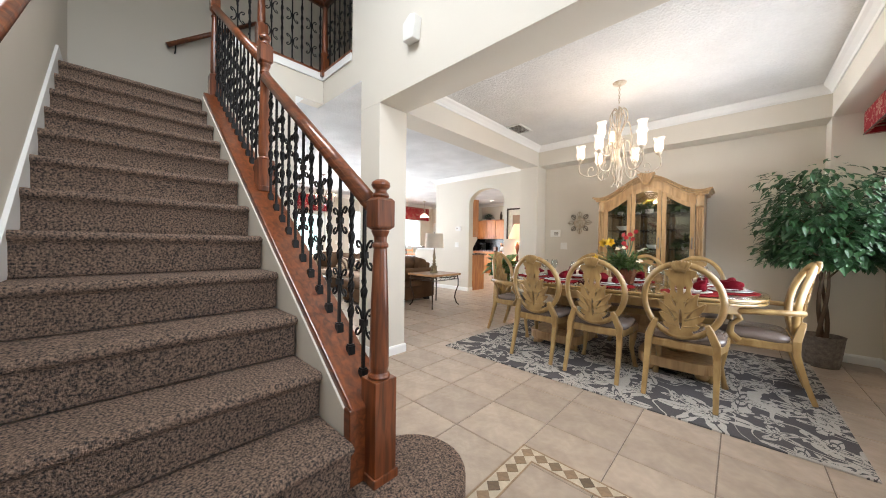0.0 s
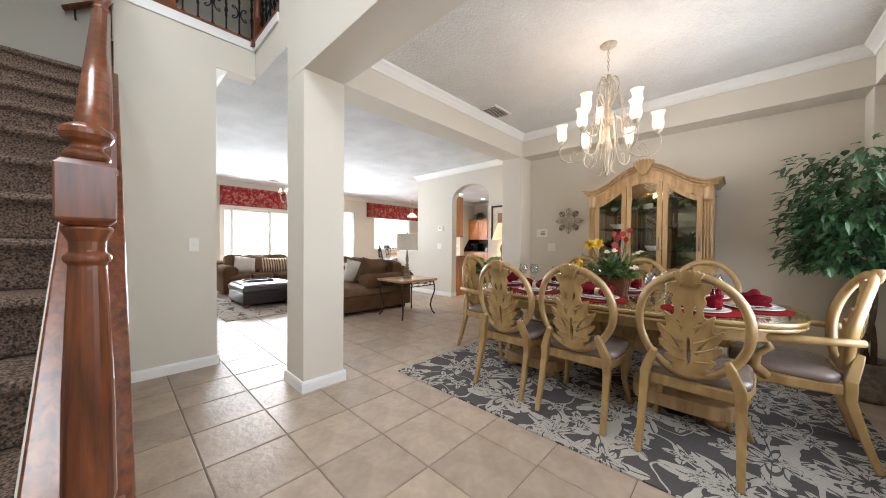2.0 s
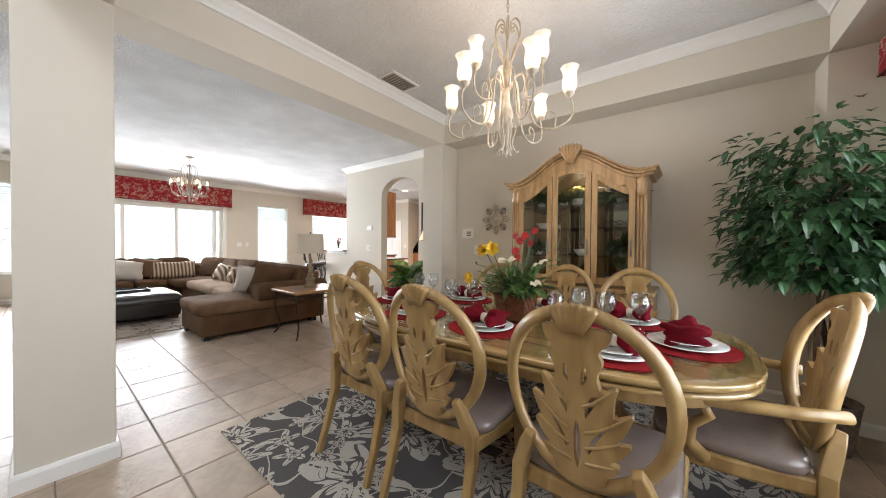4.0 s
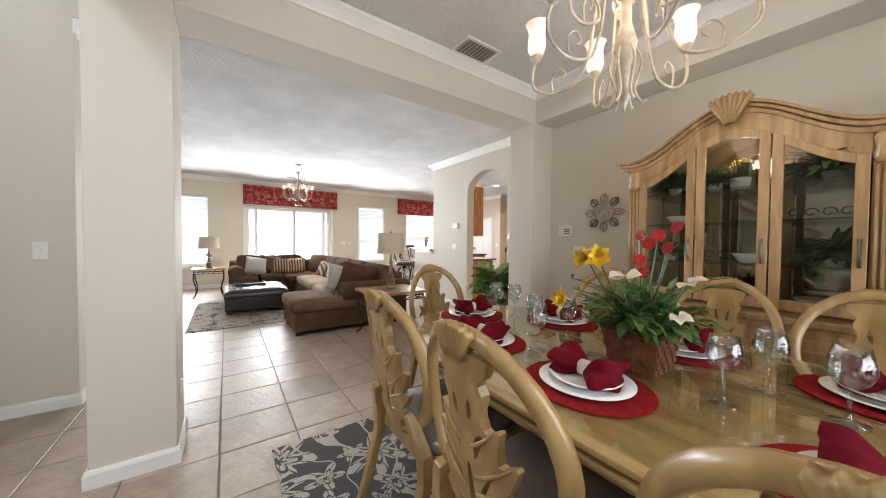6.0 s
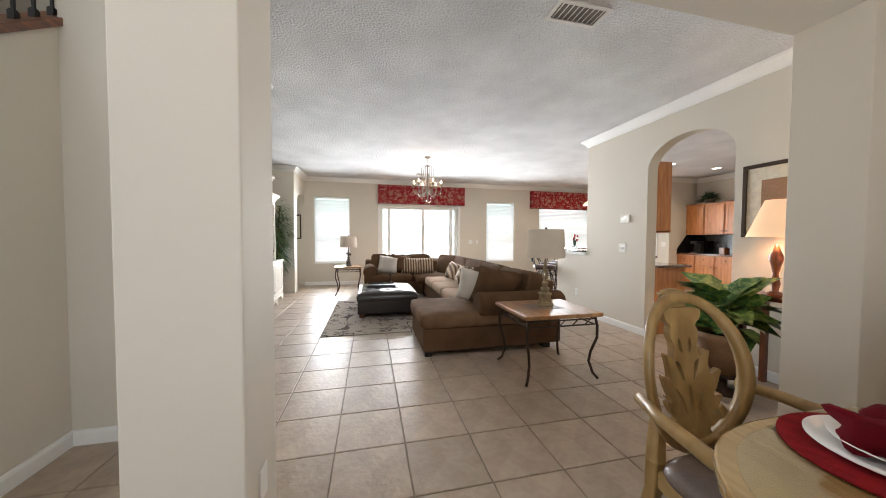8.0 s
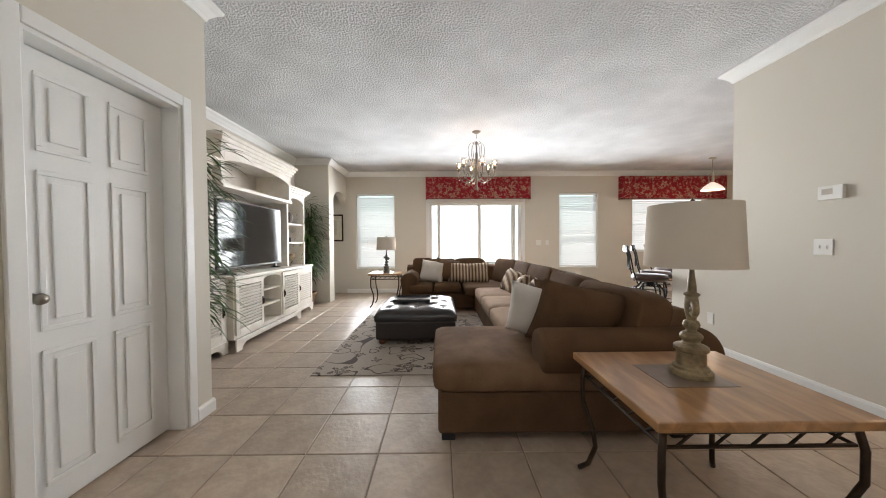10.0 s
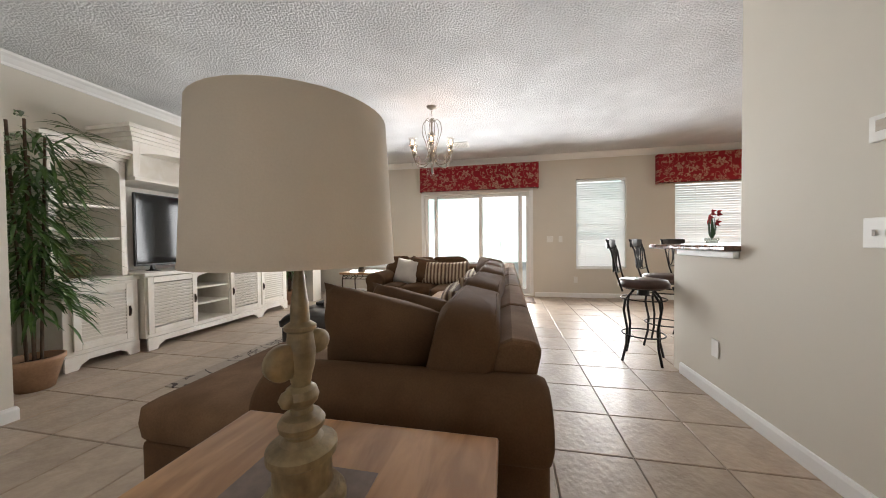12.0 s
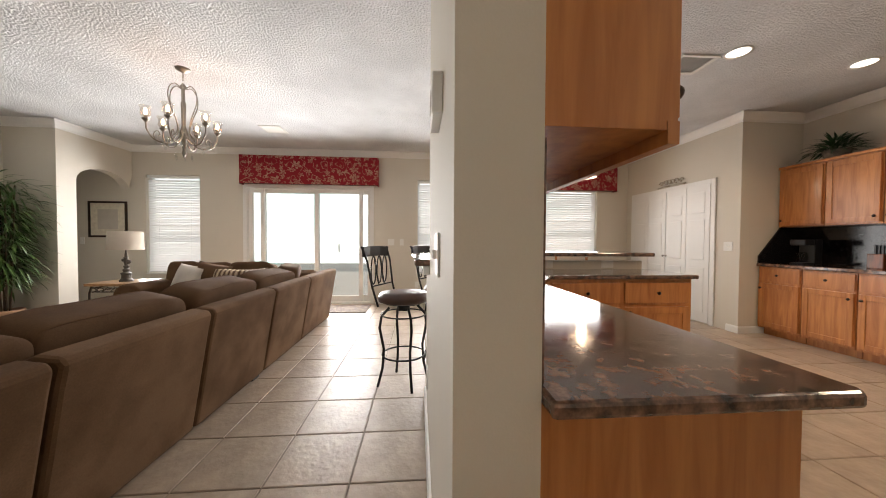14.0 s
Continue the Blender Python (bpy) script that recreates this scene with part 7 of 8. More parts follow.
# hall corner beside the arch: console, lamp, leafy plant
co = thing("console_table", (-3.20, 6.0, 0), "small dark wooden console table against the wall", "table")
lpart("tabletop", boxes((-0.32, 0.32, -0.17, 0.17, 0.76, 0.79)), CHERRY, co, edge=0.005)
for sx in (-0.28, 0.28):
    for sy in (-0.13, 0.13):
        lpart("leg", boxes((sx - 0.02, sx + 0.02, sy - 0.02, sy + 0.02, 0, 0.76)), CHERRY_V, co)
lamp = thing("table_lamp", (-3.33, 5.98, 0.79), "lit table lamp with a pleated cream shade", "lamp")
lpart("base", lathe(bmesh.new(), [(0.06, 0), (0.06, 0.02), (0.02, 0.04), (0.03, 0.10), (0.018, 0.18), (0.035, 0.26), (0.05, 0.31), (0.03, 0.36), (0.01, 0.42)], None, 18), CHERRY_V, lamp, smooth=True)
lpart("shade", lathe(bmesh.new(), [(0.19, 0.48), (0.08, 0.78), (0.078, 0.78), (0.188, 0.48)], None, 28, False), glow("lit_lamp_shade", (0.85, 0.55, 0.33), 0.5), lamp, "lit cream shade", smooth=True)
bulb("hall_lamp_light", (-3.33, 5.98, 1.40), 8, (1.0, 0.62, 0.32), 0.04)

dp = thing("potted_plant", (-3.44, 5.60, 0), "broad-leaved green plant in a terracotta pot", "plant")
lpart("stand", lathe(bmesh.new(), [(0.15, 0), (0.15, 0.02), (0.04, 0.04), (0.04, 0.12), (0.14, 0.14), (0.14, 0.16)], None, 20), BRONZE, dp, smooth=True)
lpart("pot", lathe(bmesh.new(), [(0.11, 0.16), (0.18, 0.42), (0.20, 0.44), (0.20, 0.49), (0.18, 0.49), (0.16, 0.42)], None, 24), TERRA, dp, smooth=True)
lpart("soil", lathe(bmesh.new(), [(0.17, 0.44), (0.0005, 0.46)], None, 16, False), SOIL, dp)
LEAF_V = material("variegated_leaf", (0.26, 0.38, 0.10), 0.35, vary=0.4, scale=26, grain=60, bump=0.05, second=(0.05, 0.17, 0.04), amount=0.12)
bm = bmesh.new()
for i in range(52):
    a, el = i * 2.4, rnd(0.15, 1.25)
    d = Vector((math.cos(a) * math.cos(el), math.sin(a) * math.cos(el), math.sin(el)))
    b = Vector((0, 0, 0.46)) + Vector((d.x * 0.10, d.y * 0.10, 0.10 + 0.18 * d.z)) * rnd(0.5, 1.3)
    tube(bm, [(0, 0, 0.45), b], 0.004, 4)
    leaf(bm, b, d + Vector((0, 0, -0.1)), (rnd(-0.7, 0.7), rnd(-0.7, 0.7), 1), rnd(0.22, 0.30), rnd(0.20, 0.27), rnd(0.4, 0.8))
lpart("leaves", bm, LEAF_V, dp, "broad green leaves with pale veins", smooth=True)

# closet door
dr = tagged(new("door_1"), "white six-panel closet door, shut", "door", kind="structure")
dr.matrix_basis = pose((DX0 + DX1) / 2, 1.68, 0)
w = (DX1 - DX0) / 2


def panel_door(parent, w, h, y, face, rows=((0.12, 0.72), (0.80, 1.50), (1.58, 1.92))):
    bm = boxes((-w, w, y - 0.035, y, 0.01, h))
    lpart("leaf", bm, WHITE, parent, edge=0.002)
    for z0, z1 in rows:
        for x0, x1 in ((-w + 0.10, -0.045), (0.045, w - 0.10)):
            f = sorted((y if face > 0 else y - 0.035, (y if face > 0 else y - 0.035) + face * 0.008))
            bm = boxes((x0, x1, *f, z0, z0 + 0.022), (x0, x1, *f, z1 - 0.022, z1), (x0, x0 + 0.022, *f, z0 + 0.022, z1 - 0.022), (x1 - 0.022, x1, *f, z0 + 0.022, z1 - 0.022), (x0 + 0.05, x1 - 0.05, *f, z0 + 0.05, z1 - 0.05))
            lpart("panel", bm, WHITE, parent, edge=0.003)


panel_door(dr, w - 0.022, 2.015, -0.085, 1)
lpart("door_jamb", boxes((-w - 0.001, -w + 0.018, -0.13, 0.02, 0, 2.04), (w - 0.018, w + 0.001, -0.13, 0.02, 0, 2.04), (-w + 0.018, w - 0.018, -0.13, 0.02, 2.02, 2.041)), WHITE, dr)
lpart("door_casing", boxes((-w - 0.065, -w, 0.02, 0.036, 0, 2.105), (w, w + 0.065, 0.02, 0.036, 0, 2.105), (-w, w, 0.02, 0.036, 2.04, 2.105)), WHITE, dr, edge=0.005)
lpart("door_handle", lathe(bmesh.new(), [(0.025, 0), (0.025, 0.006), (0.01, 0.01), (0.01, 0.035), (0.026, 0.045), (0.020, 0.062), (0.0005, 0.066)], pose(w - 0.09, -0.085, 0.95, -90), 16), PEWTER, dr, smooth=True)

# thermostat, switch, outlets
th = plate("thermostat", -5.115, 6.20, 1.525, "y", 0.15, 0.10, "white thermostat with a small grey display", "thermostat", 0, 0.026)
lpart("display", boxes((-0.05, 0.015, -0.0275, -0.026, -0.012, 0.03)), PEWTER, th)
plate("light_switch", -5.165, 6.20, 1.125, "y", 0.12, 0.12, "white double light switch on the wall", "light switch", 2)
plate("wall_outlet", -6.14, 6.20, 0.35, "y", 0.075, 0.12, "white wall outlet low on the wall", "outlet", 0)
plate("light_switch", FAR, 5.62, 1.15, "x", 0.12, 0.12, "white light switch on the garden wall", "light switch", 2, 0.008, 1)
plate("light_switch", FAR, 5.82, 1.15, "x", 0.07, 0.12, "white light switch on the garden wall", "light switch", 1, 0.008, 1)
plate("wall_outlet", FAR, 6.1, 0.35, "x", 0.07, 0.12, "white wall outlet low on the wall", "outlet", 0, 0.008, 1)
plate("light_switch", FAR, 0.3, 1.15, "x", 0.07, 0.12, "white light switch in the passage", "light switch", 1, 0.008, 1)

# ---------------- kitchen ----------------
def cab_door(parent, x0, x1, y, z0, z1, face, knob=1):
    """A framed door or drawer front in a plane y; face: the way it looks."""
    def yy(a, b):
        return sorted((y + face * a, y + face * b))
    part("door_panel", boxes((x0, x1, *yy(0, 0.014), z0, z1)), MAPLE, parent)
    if z1 - z0 > 0.25:
        f = 0.055
        part("door_frame", boxes((x0, x0 + f, *yy(0.014, 0.022), z0, z1), (x1 - f, x1, *yy(0.014, 0.022), z0, z1), (x0 + f, x1 - f, *yy(0.014, 0.022), z0, z0 + f), (x0 + f, x1 - f, *yy(0.014, 0.022), z1 - f, z1)), MAPLE, parent, edge=0.003)
    kx = (x0 + x1) / 2 if z1 - z0 < 0.25 else (x1 - 0.03 if knob > 0 else x0 + 0.03)
    kz = (z0 + z1) / 2 if z1 - z0 < 0.25 else (z1 - 0.06 if z1 < 1.0 else z0 + 0.06)
    part("knob", lathe(bmesh.new(), [(0.006, 0), (0.006, 0.012), (0.015, 0.018), (0.012, 0.026), (0.0005, 0.028)], pose(kx, y + face * 0.02, kz, -90 * face), 10), BRONZE, parent, smooth=True)


KY = 11.1
for i, (x0, x1) in enumerate(((-7.99, -7.54), (-7.53, -7.08), (-7.07, -6.60))):
    u = thing("base_cabinet", ((x0 + x1) / 2, KY, 0), "maple base cabinet with a drawer and dark knobs", "cabinet", "kitchen cabinets")
    part("body", boxes((x0, x1, 10.52, KY, 0.09, 0.87), (x0, x1, 10.60, KY, 0, 0.09)), MAPLE, u)
    cab_door(u, x0 + 0.012, x1 - 0.012, 10.52, 0.12, 0.66, -1, 1 if i % 2 else -1)
    cab_door(u, x0 + 0.012, x1 - 0.012, 10.52, 0.69, 0.85, -1)
    w = thing("wall_cabinet", ((x0 + x1) / 2, KY, 1.37), "maple wall cabinet with a framed door", "cabinet", "kitchen cabinets")
    part("body", boxes((x0, x1, 10.78, KY, 1.37, 2.10)), MAPLE, w)
    cab_door(w, x0 + 0.012, x1 - 0.012, 10.78, 1.39, 2.08, -1, 1 if i % 2 else -1)
w = thing("wall_cabinet", (-6.2, KY, 1.80), "short maple wall cabinet over the microwave", "cabinet", "kitchen cabinets")
part("body", boxes((-6.59, -5.83, 10.78, KY, 1.80, 2.10)), MAPLE, w)
cab_door(w, -6.58, -6.22, 10.78, 1.82, 2.08, -1)
cab_door(w, -6.20, -5.84, 10.78, 1.82, 2.08, -1)
tagged(part("cabinet_crown", boxes((-7.995, -5.82, 10.755, KY, 2.10, 2.135)), MAPLE, edge=0.006), "maple moulding along the cabinet tops", "moulding")
tagged(part("worktop", boxes((-7.995, -6.60, 10.48, KY, 0.87, 0.91)), GRANITE, edge=0.008), "polished brown granite worktop", "worktop")
BSP = material("black_granite", (0.020, 0.018, 0.020), 0.12, vary=0.4, scale=25, grain=80, bump=0)
tagged(part("backsplash", boxes((-7.98, -5.83, KY - 0.02, KY, 0.91, 1.37)), BSP), "polished black granite backsplash", "backsplash")
tagged(part("side_splash", prism(bmesh.new(), [(10.50, 0.91), (KY - 0.02, 0.91), (KY - 0.02, 1.37), (10.80, 1.37), (10.50, 1.0)], "x", -7.998, -7.98), BSP), "polished black granite side splash", "backsplash")
rg = thing("kitchen_range", (-6.2, KY, 0), "white freestanding kitchen range with a dark oven window", "stove")
part("body", boxes((-6.58, -5.84, 10.50, KY - 0.03, 0.0, 0.90)), PLASTIC, rg, edge=0.006)
part("oven_door", boxes((-6.55, -5.87, 10.47, 10.50, 0.22, 0.76)), PLASTIC, rg, edge=0.006)
part("oven_window", boxes((-6.42, -6.0, 10.466, 10.47, 0.36, 0.62)), BLACK, rg)
part("handle", tube(bmesh.new(), [(-6.50, 10.47, 0.72), (-6.50, 10.43, 0.72), (-5.92, 10.43, 0.72), (-5.92, 10.47, 0.72)], 0.010, 8), PLASTIC, rg)
part("backguard", boxes((-6.58, -5.84, KY - 0.10, KY - 0.03, 0.90, 1.05)), PLASTIC, rg, edge=0.006)
part("cooktop", boxes((-6.56, -5.86, 10.52, KY - 0.10, 0.90, 0.908)), BLACK, rg)
mw = thing("microwave", (-6.2, KY, 1.37), "white microwave oven under a short cabinet", "microwave")
part("body", boxes((-6.58, -5.84, 10.70, KY, 1.37, 1.79)), PLASTIC, mw, edge=0.005)
part("window", boxes((-6.54, -6.10, 10.696, 10.70, 1.44, 1.73)), PEWTER, mw)
part("handle", boxes((-6.06, -6.03, 10.67, 10.70, 1.42, 1.74)), PLASTIC, mw)
cm = thing("coffee_maker", (-7.72, 10.80, 0.91), "black coffee maker with a glass jug", "coffee maker")
lpart("body", boxes((-0.08, 0.08, 0.02, 0.12, 0, 0.30), (-0.08, 0.08, -0.11, 0.02, 0.23, 0.30), (-0.08, 0.08, -0.11, 0.02, 0, 0.025)), BLACK, cm, edge=0.01)
lpart("jug", lathe(bmesh.new(), [(0.05, 0), (0.06, 0.05), (0.05, 0.11), (0.04, 0.12)], Matrix.Translation((0, -0.05, 0.03)), 16), CABGLASS, cm, smooth=True)
kb = thing("knife_block", (-7.12, 10.85, 0.91), "wooden knife block with black handles", "knife block")
lpart("block", boxes((-0.06, 0.06, -0.08, 0.08, 0, 0.15)), CHERRY_V, kb, edge=0.006)
for i in range(4):
    lpart("knife_handle", boxes((-0.045 + 0.026 * i, -0.03 + 0.026 * i, -0.02, 0.0, 0.15, 0.24)), BLACK, kb)
ck = thing("utensil_crock", (-6.78, 10.80, 0.91), "white crock with wooden spoons", "crock")
lpart("crock", lathe(bmesh.new(), [(0.075, 0), (0.08, 0.16), (0.074, 0.16), (0.07, 0.02)], None, 20), CHINA, ck, smooth=True)
for i in range(5):
    a = i * 1.3
    lpart("spoon", tube(bmesh.new(), [(0.02 * math.cos(a), 0.02 * math.sin(a), 0.02), (0.06 * math.cos(a), 0.06 * math.sin(a), 0.22), (0.075 * math.cos(a), 0.075 * math.sin(a), 0.28)], [0.005, 0.006, 0.018], 6), MAPLE, ck, smooth=True)
fern = thing("fern", (-7.55, 10.93, 2.135), "green silk fern on top of the cabinets", "plant")
lpart("basket", lathe(bmesh.new(), [(0.09, 0), (0.12, 0.10), (0.11, 0.10), (0.08, 0.02)], None, 16), WICKER, fern, smooth=True)
bm = bmesh.new()
for i in range(260):
    a, el = rnd(0, 6.28), rnd(0.0, 1.1)
    d = Vector((math.cos(a) * math.cos(el), math.sin(a) * math.cos(el) * 0.55, math.sin(el) * 0.8))
    leaf(bm, Vector((0, -0.03, 0.09)) + Vector((d.x * rnd(0, 0.25), d.y * rnd(0, 0.2), d.z * rnd(0, 0.2))), d, (0, 0, 1), rnd(0.08, 0.16), 0.022, 0.5)
lpart("fronds", bm, LEAF, fern)
tagged(part("bottle", lathe(bmesh.new(), [(0.05, 0), (0.055, 0.18), (0.03, 0.25), (0.02, 0.33), (0.0005, 0.33)], Matrix.Translation((-6.95, 10.95, 2.135)), 16), BRONZE, smooth=True), "dark bottle on top of the cabinets", "bottle")

# pantry doors
pd = tagged(new("door_2"), "white panelled bifold pantry doors, shut", "door", kind="structure")
pd.matrix_basis = pose(-9.19, 10.25, 0)
for k in (-0.595, -0.2, 0.2, 0.595):
    lf = new("door_leaf")
    local(pd, lf)
    lpart("leaf_board", boxes((k - 0.195, k + 0.195, -0.028, -0.004, 0.02, 2.0)), WHITE, lf, edge=0.002)
    for z0, z1 in ((0.16, 0.80), (0.92, 1.50), (1.60, 1.90)):
        lpart("panel", boxes((k - 0.12, k + 0.12, -0.034, -0.028, z0, z1)), WHITE, lf, edge=0.003)
for k in (-0.03, 0.03):
    lpart("door_handle", lathe(bmesh.new(), [(0.008, 0), (0.008, 0.015), (0.016, 0.022), (0.0005, 0.03)], pose(k, -0.03, 0.95, 90), 10), PEWTER, pd)
lpart("door_casing", boxes((-0.86, -0.79, -0.02, -0.003, 0, 2.07), (0.79, 0.86, -0.02, -0.003, 0, 2.07), (-0.79, 0.79, -0.02, -0.003, 2.0, 2.07)), WHITE, pd, edge=0.004)
orn = thing("door_top_ornament", (-9.1, 10.24, 2.075), "grey scrolled ornament over the pantry doors", "wall decoration")
bm = bmesh.new()
for k in (-1, 1):
    for r, x in ((0.055, 0.10), (0.045, 0.20), (0.05, 0.03)):
        tube(bm, [(k * x + r * (1 - t / 8) * math.cos(t) * k, -0.015, 0.075 + r * (1 - t / 8) * math.sin(t)) for t in np.linspace(0, 5.5, 14)], 0.010, 6)
    tube(bm, [(0, -0.015, 0.02), (k * 0.15, -0.015, 0.02), (k * 0.28, -0.015, 0.012)], 0.012, 6)
lpart("scrollwork", bm, CREAMMETAL, orn, smooth=True)
plate("light_switch", -8.15, 10.25, 1.12, "y", 0.12, 0.12, "white light switch on the kitchen wall", "light switch", 2)

# counter behind the arch wall, peninsula and raised bar
pen = thing("peninsula_cabinet", (-4.85, 6.6, 0), "maple cabinet run under a granite counter", "cabinet", "kitchen cabinets")
part("end_panel", boxes((-4.82, -4.80, 6.353, 6.86, 0, 0.878)), MAPLE, pen)
part("body", boxes((-6.55, -4.82, 6.353, 6.84, 0.09, 0.878), (-6.55, -4.85, 6.353, 6.78, 0, 0.09)), MAPLE, pen)
for i in range(3):
    cab_door(pen, -5.36 - 0.46 * i, -4.92 - 0.46 * i, 6.84, 0.12, 0.66, 1)
    cab_door(pen, -5.36 - 0.46 * i, -4.92 - 0.46 * i, 6.84, 0.69, 0.85, 1)
p2 = thing("peninsula_cabinet", (-6.85, 7.7, 0), "maple cabinet with drawers under the bar", "cabinet", "kitchen cabinets")
part("body", boxes((-7.12, -6.60, 6.86, 8.30, 0.09, 0.878), (-7.12, -6.66, 6.86, 8.30, 0, 0.09)), MAPLE, p2)
for i, (y0, y1) in enumerate(((7.16, 7.70), (7.74, 8.27))):
    part("drawer_front", boxes((-6.60, -6.582, y0, y1, 0.69, 0.85)), MAPLE, p2, edge=0.003)
    part("door_panel", boxes((-6.60, -6.586, y0, y1, 0.12, 0.66)), MAPLE, p2)
    part("door_frame", boxes((-6.586, -6.578, y0, y0 + 0.055, 0.12, 0.66), (-6.586, -6.578, y1 - 0.055, y1, 0.12, 0.66), (-6.586, -6.578, y0 + 0.055, y1 - 0.055, 0.12, 0.175), (-6.586, -6.578, y0 + 0.055, y1 - 0.055, 0.605, 0.66)), MAPLE, p2, edge=0.003)
    for z, y in ((0.77, (y0 + y1) / 2), (0.62, y1 - 0.03 if i == 0 else y0 + 0.03)):
        part("knob", lathe(bmesh.new(), [(0.006, 0), (0.006, 0.012), (0.015, 0.018), (0.0005, 0.028)], pose(-6.58, y, z, 0, 90, 0), 10), BRONZE, p2, smooth=True)
top = [(-4.74, 6.353), (-4.74, 6.90), (-4.755, 6.915), (-6.20, 6.91), (-6.56, 7.15), (-6.56, 8.33), (-7.13, 8.33), (-7.13, 6.75), (-6.72, 6.353)]
tagged(part("granite_counter", prism(bmesh.new(), top, "z", 0.880, 0.91), GRANITE, edge=0.008), "polished brown speckled granite counter", "worktop")
tagged(part("counter_splash", boxes((-5.90, -4.80, 6.352, 6.362, 0.912, 1.34)), GRANITE), "brown granite splash behind the counter", "backsplash")
uc = thing("wall_cabinet", (-5.35, 6.36, 1.34), "maple wall cabinet over the counter", "cabinet", "kitchen cabinets")
part("body", boxes((-5.88, -4.80, 6.352, 6.60, 1.36, 2.25)), MAPLE, uc)
part("bottom_rail", boxes((-5.88, -4.798, 6.58, 6.602, 1.335, 1.375)), MAPLE, uc)
cab_door(uc, -5.33, -4.82, 6.60, 1.39, 2.23, 1)
cab_door(uc, -5.86, -5.35, 6.60, 1.39, 2.23, 1)
bar = [(-6.58, 6.21), (-7.16, 6.80), (-7.16, 8.30), (-7.30, 8.30), (-7.30, 6.74), (-6.72, 6.21)]
structure("wall_bar", prism(bmesh.new(), bar, "z", 0, 0.985), WALL, "beige half wall that carries the raised bar", "wall")
bt = [(-5.92, 6.12), (-5.92, 6.37), (-6.55, 6.37), (-7.06, 6.88), (-7.06, 8.36), (-7.46, 8.36), (-7.46, 6.66), (-6.90, 6.08), (-6.60, 6.12)]
tagged(part("granite_bar", prism(bmesh.new(), bt, "z", 1.032, 1.068), GRANITE, edge=0.010), "polished granite raised bar top", "bar top")
tagged(part("bar_moulding", boxes((-6.585, -5.92, 6.165, 6.20, 0.985, 1.03)), WHITE, edge=0.006), "white moulding under the bar top", "moulding")
for y in (7.35, 7.95):
    plate("wall_outlet", -7.16, y, 0.955, "x", 0.12, 0.07, "white wall outlet below the raised bar", "outlet", 0, 0.006, 1)

orc = thing("orchid", (-6.30, 6.26, 1.068), "dark red orchid in a small glass pot on the bar", "flowers")
lpart("pot", lathe(bmesh.new(), [(0.035, 0), (0.05, 0.05), (0.045, 0.05), (0.03, 0.01)], None, 16), CABGLASS, orc, smooth=True)
bm = bmesh.new()
for i in range(14):
    a = i * 2.4
    leaf(bm, (0, 0, 0.03), (math.cos(a) * 0.5, math.sin(a) * 0.5, 1), (math.cos(a), math.sin(a), 0), rnd(0.12, 0.20), 0.012, 0.4)
lpart("leaves", bm, LEAF, orc)
for i, (x, y, z) in enumerate(((0.0, -0.02, 0.20), (-0.05, 0.0, 0.17), (0.03, 0.02, 0.23), (-0.02, 0.01, 0.24), (0.05, 0.0, 0.16))):
    bm = bmesh.new()
    for k in range(5):
        a = k * 1.257 + i
        leaf(bm, (x, y, z), (math.cos(a), 0.3, math.sin(a)), (0, -1, 0), 0.035, 0.026, 0.2)
    lpart("bloom", bm, REDPETAL, orc)


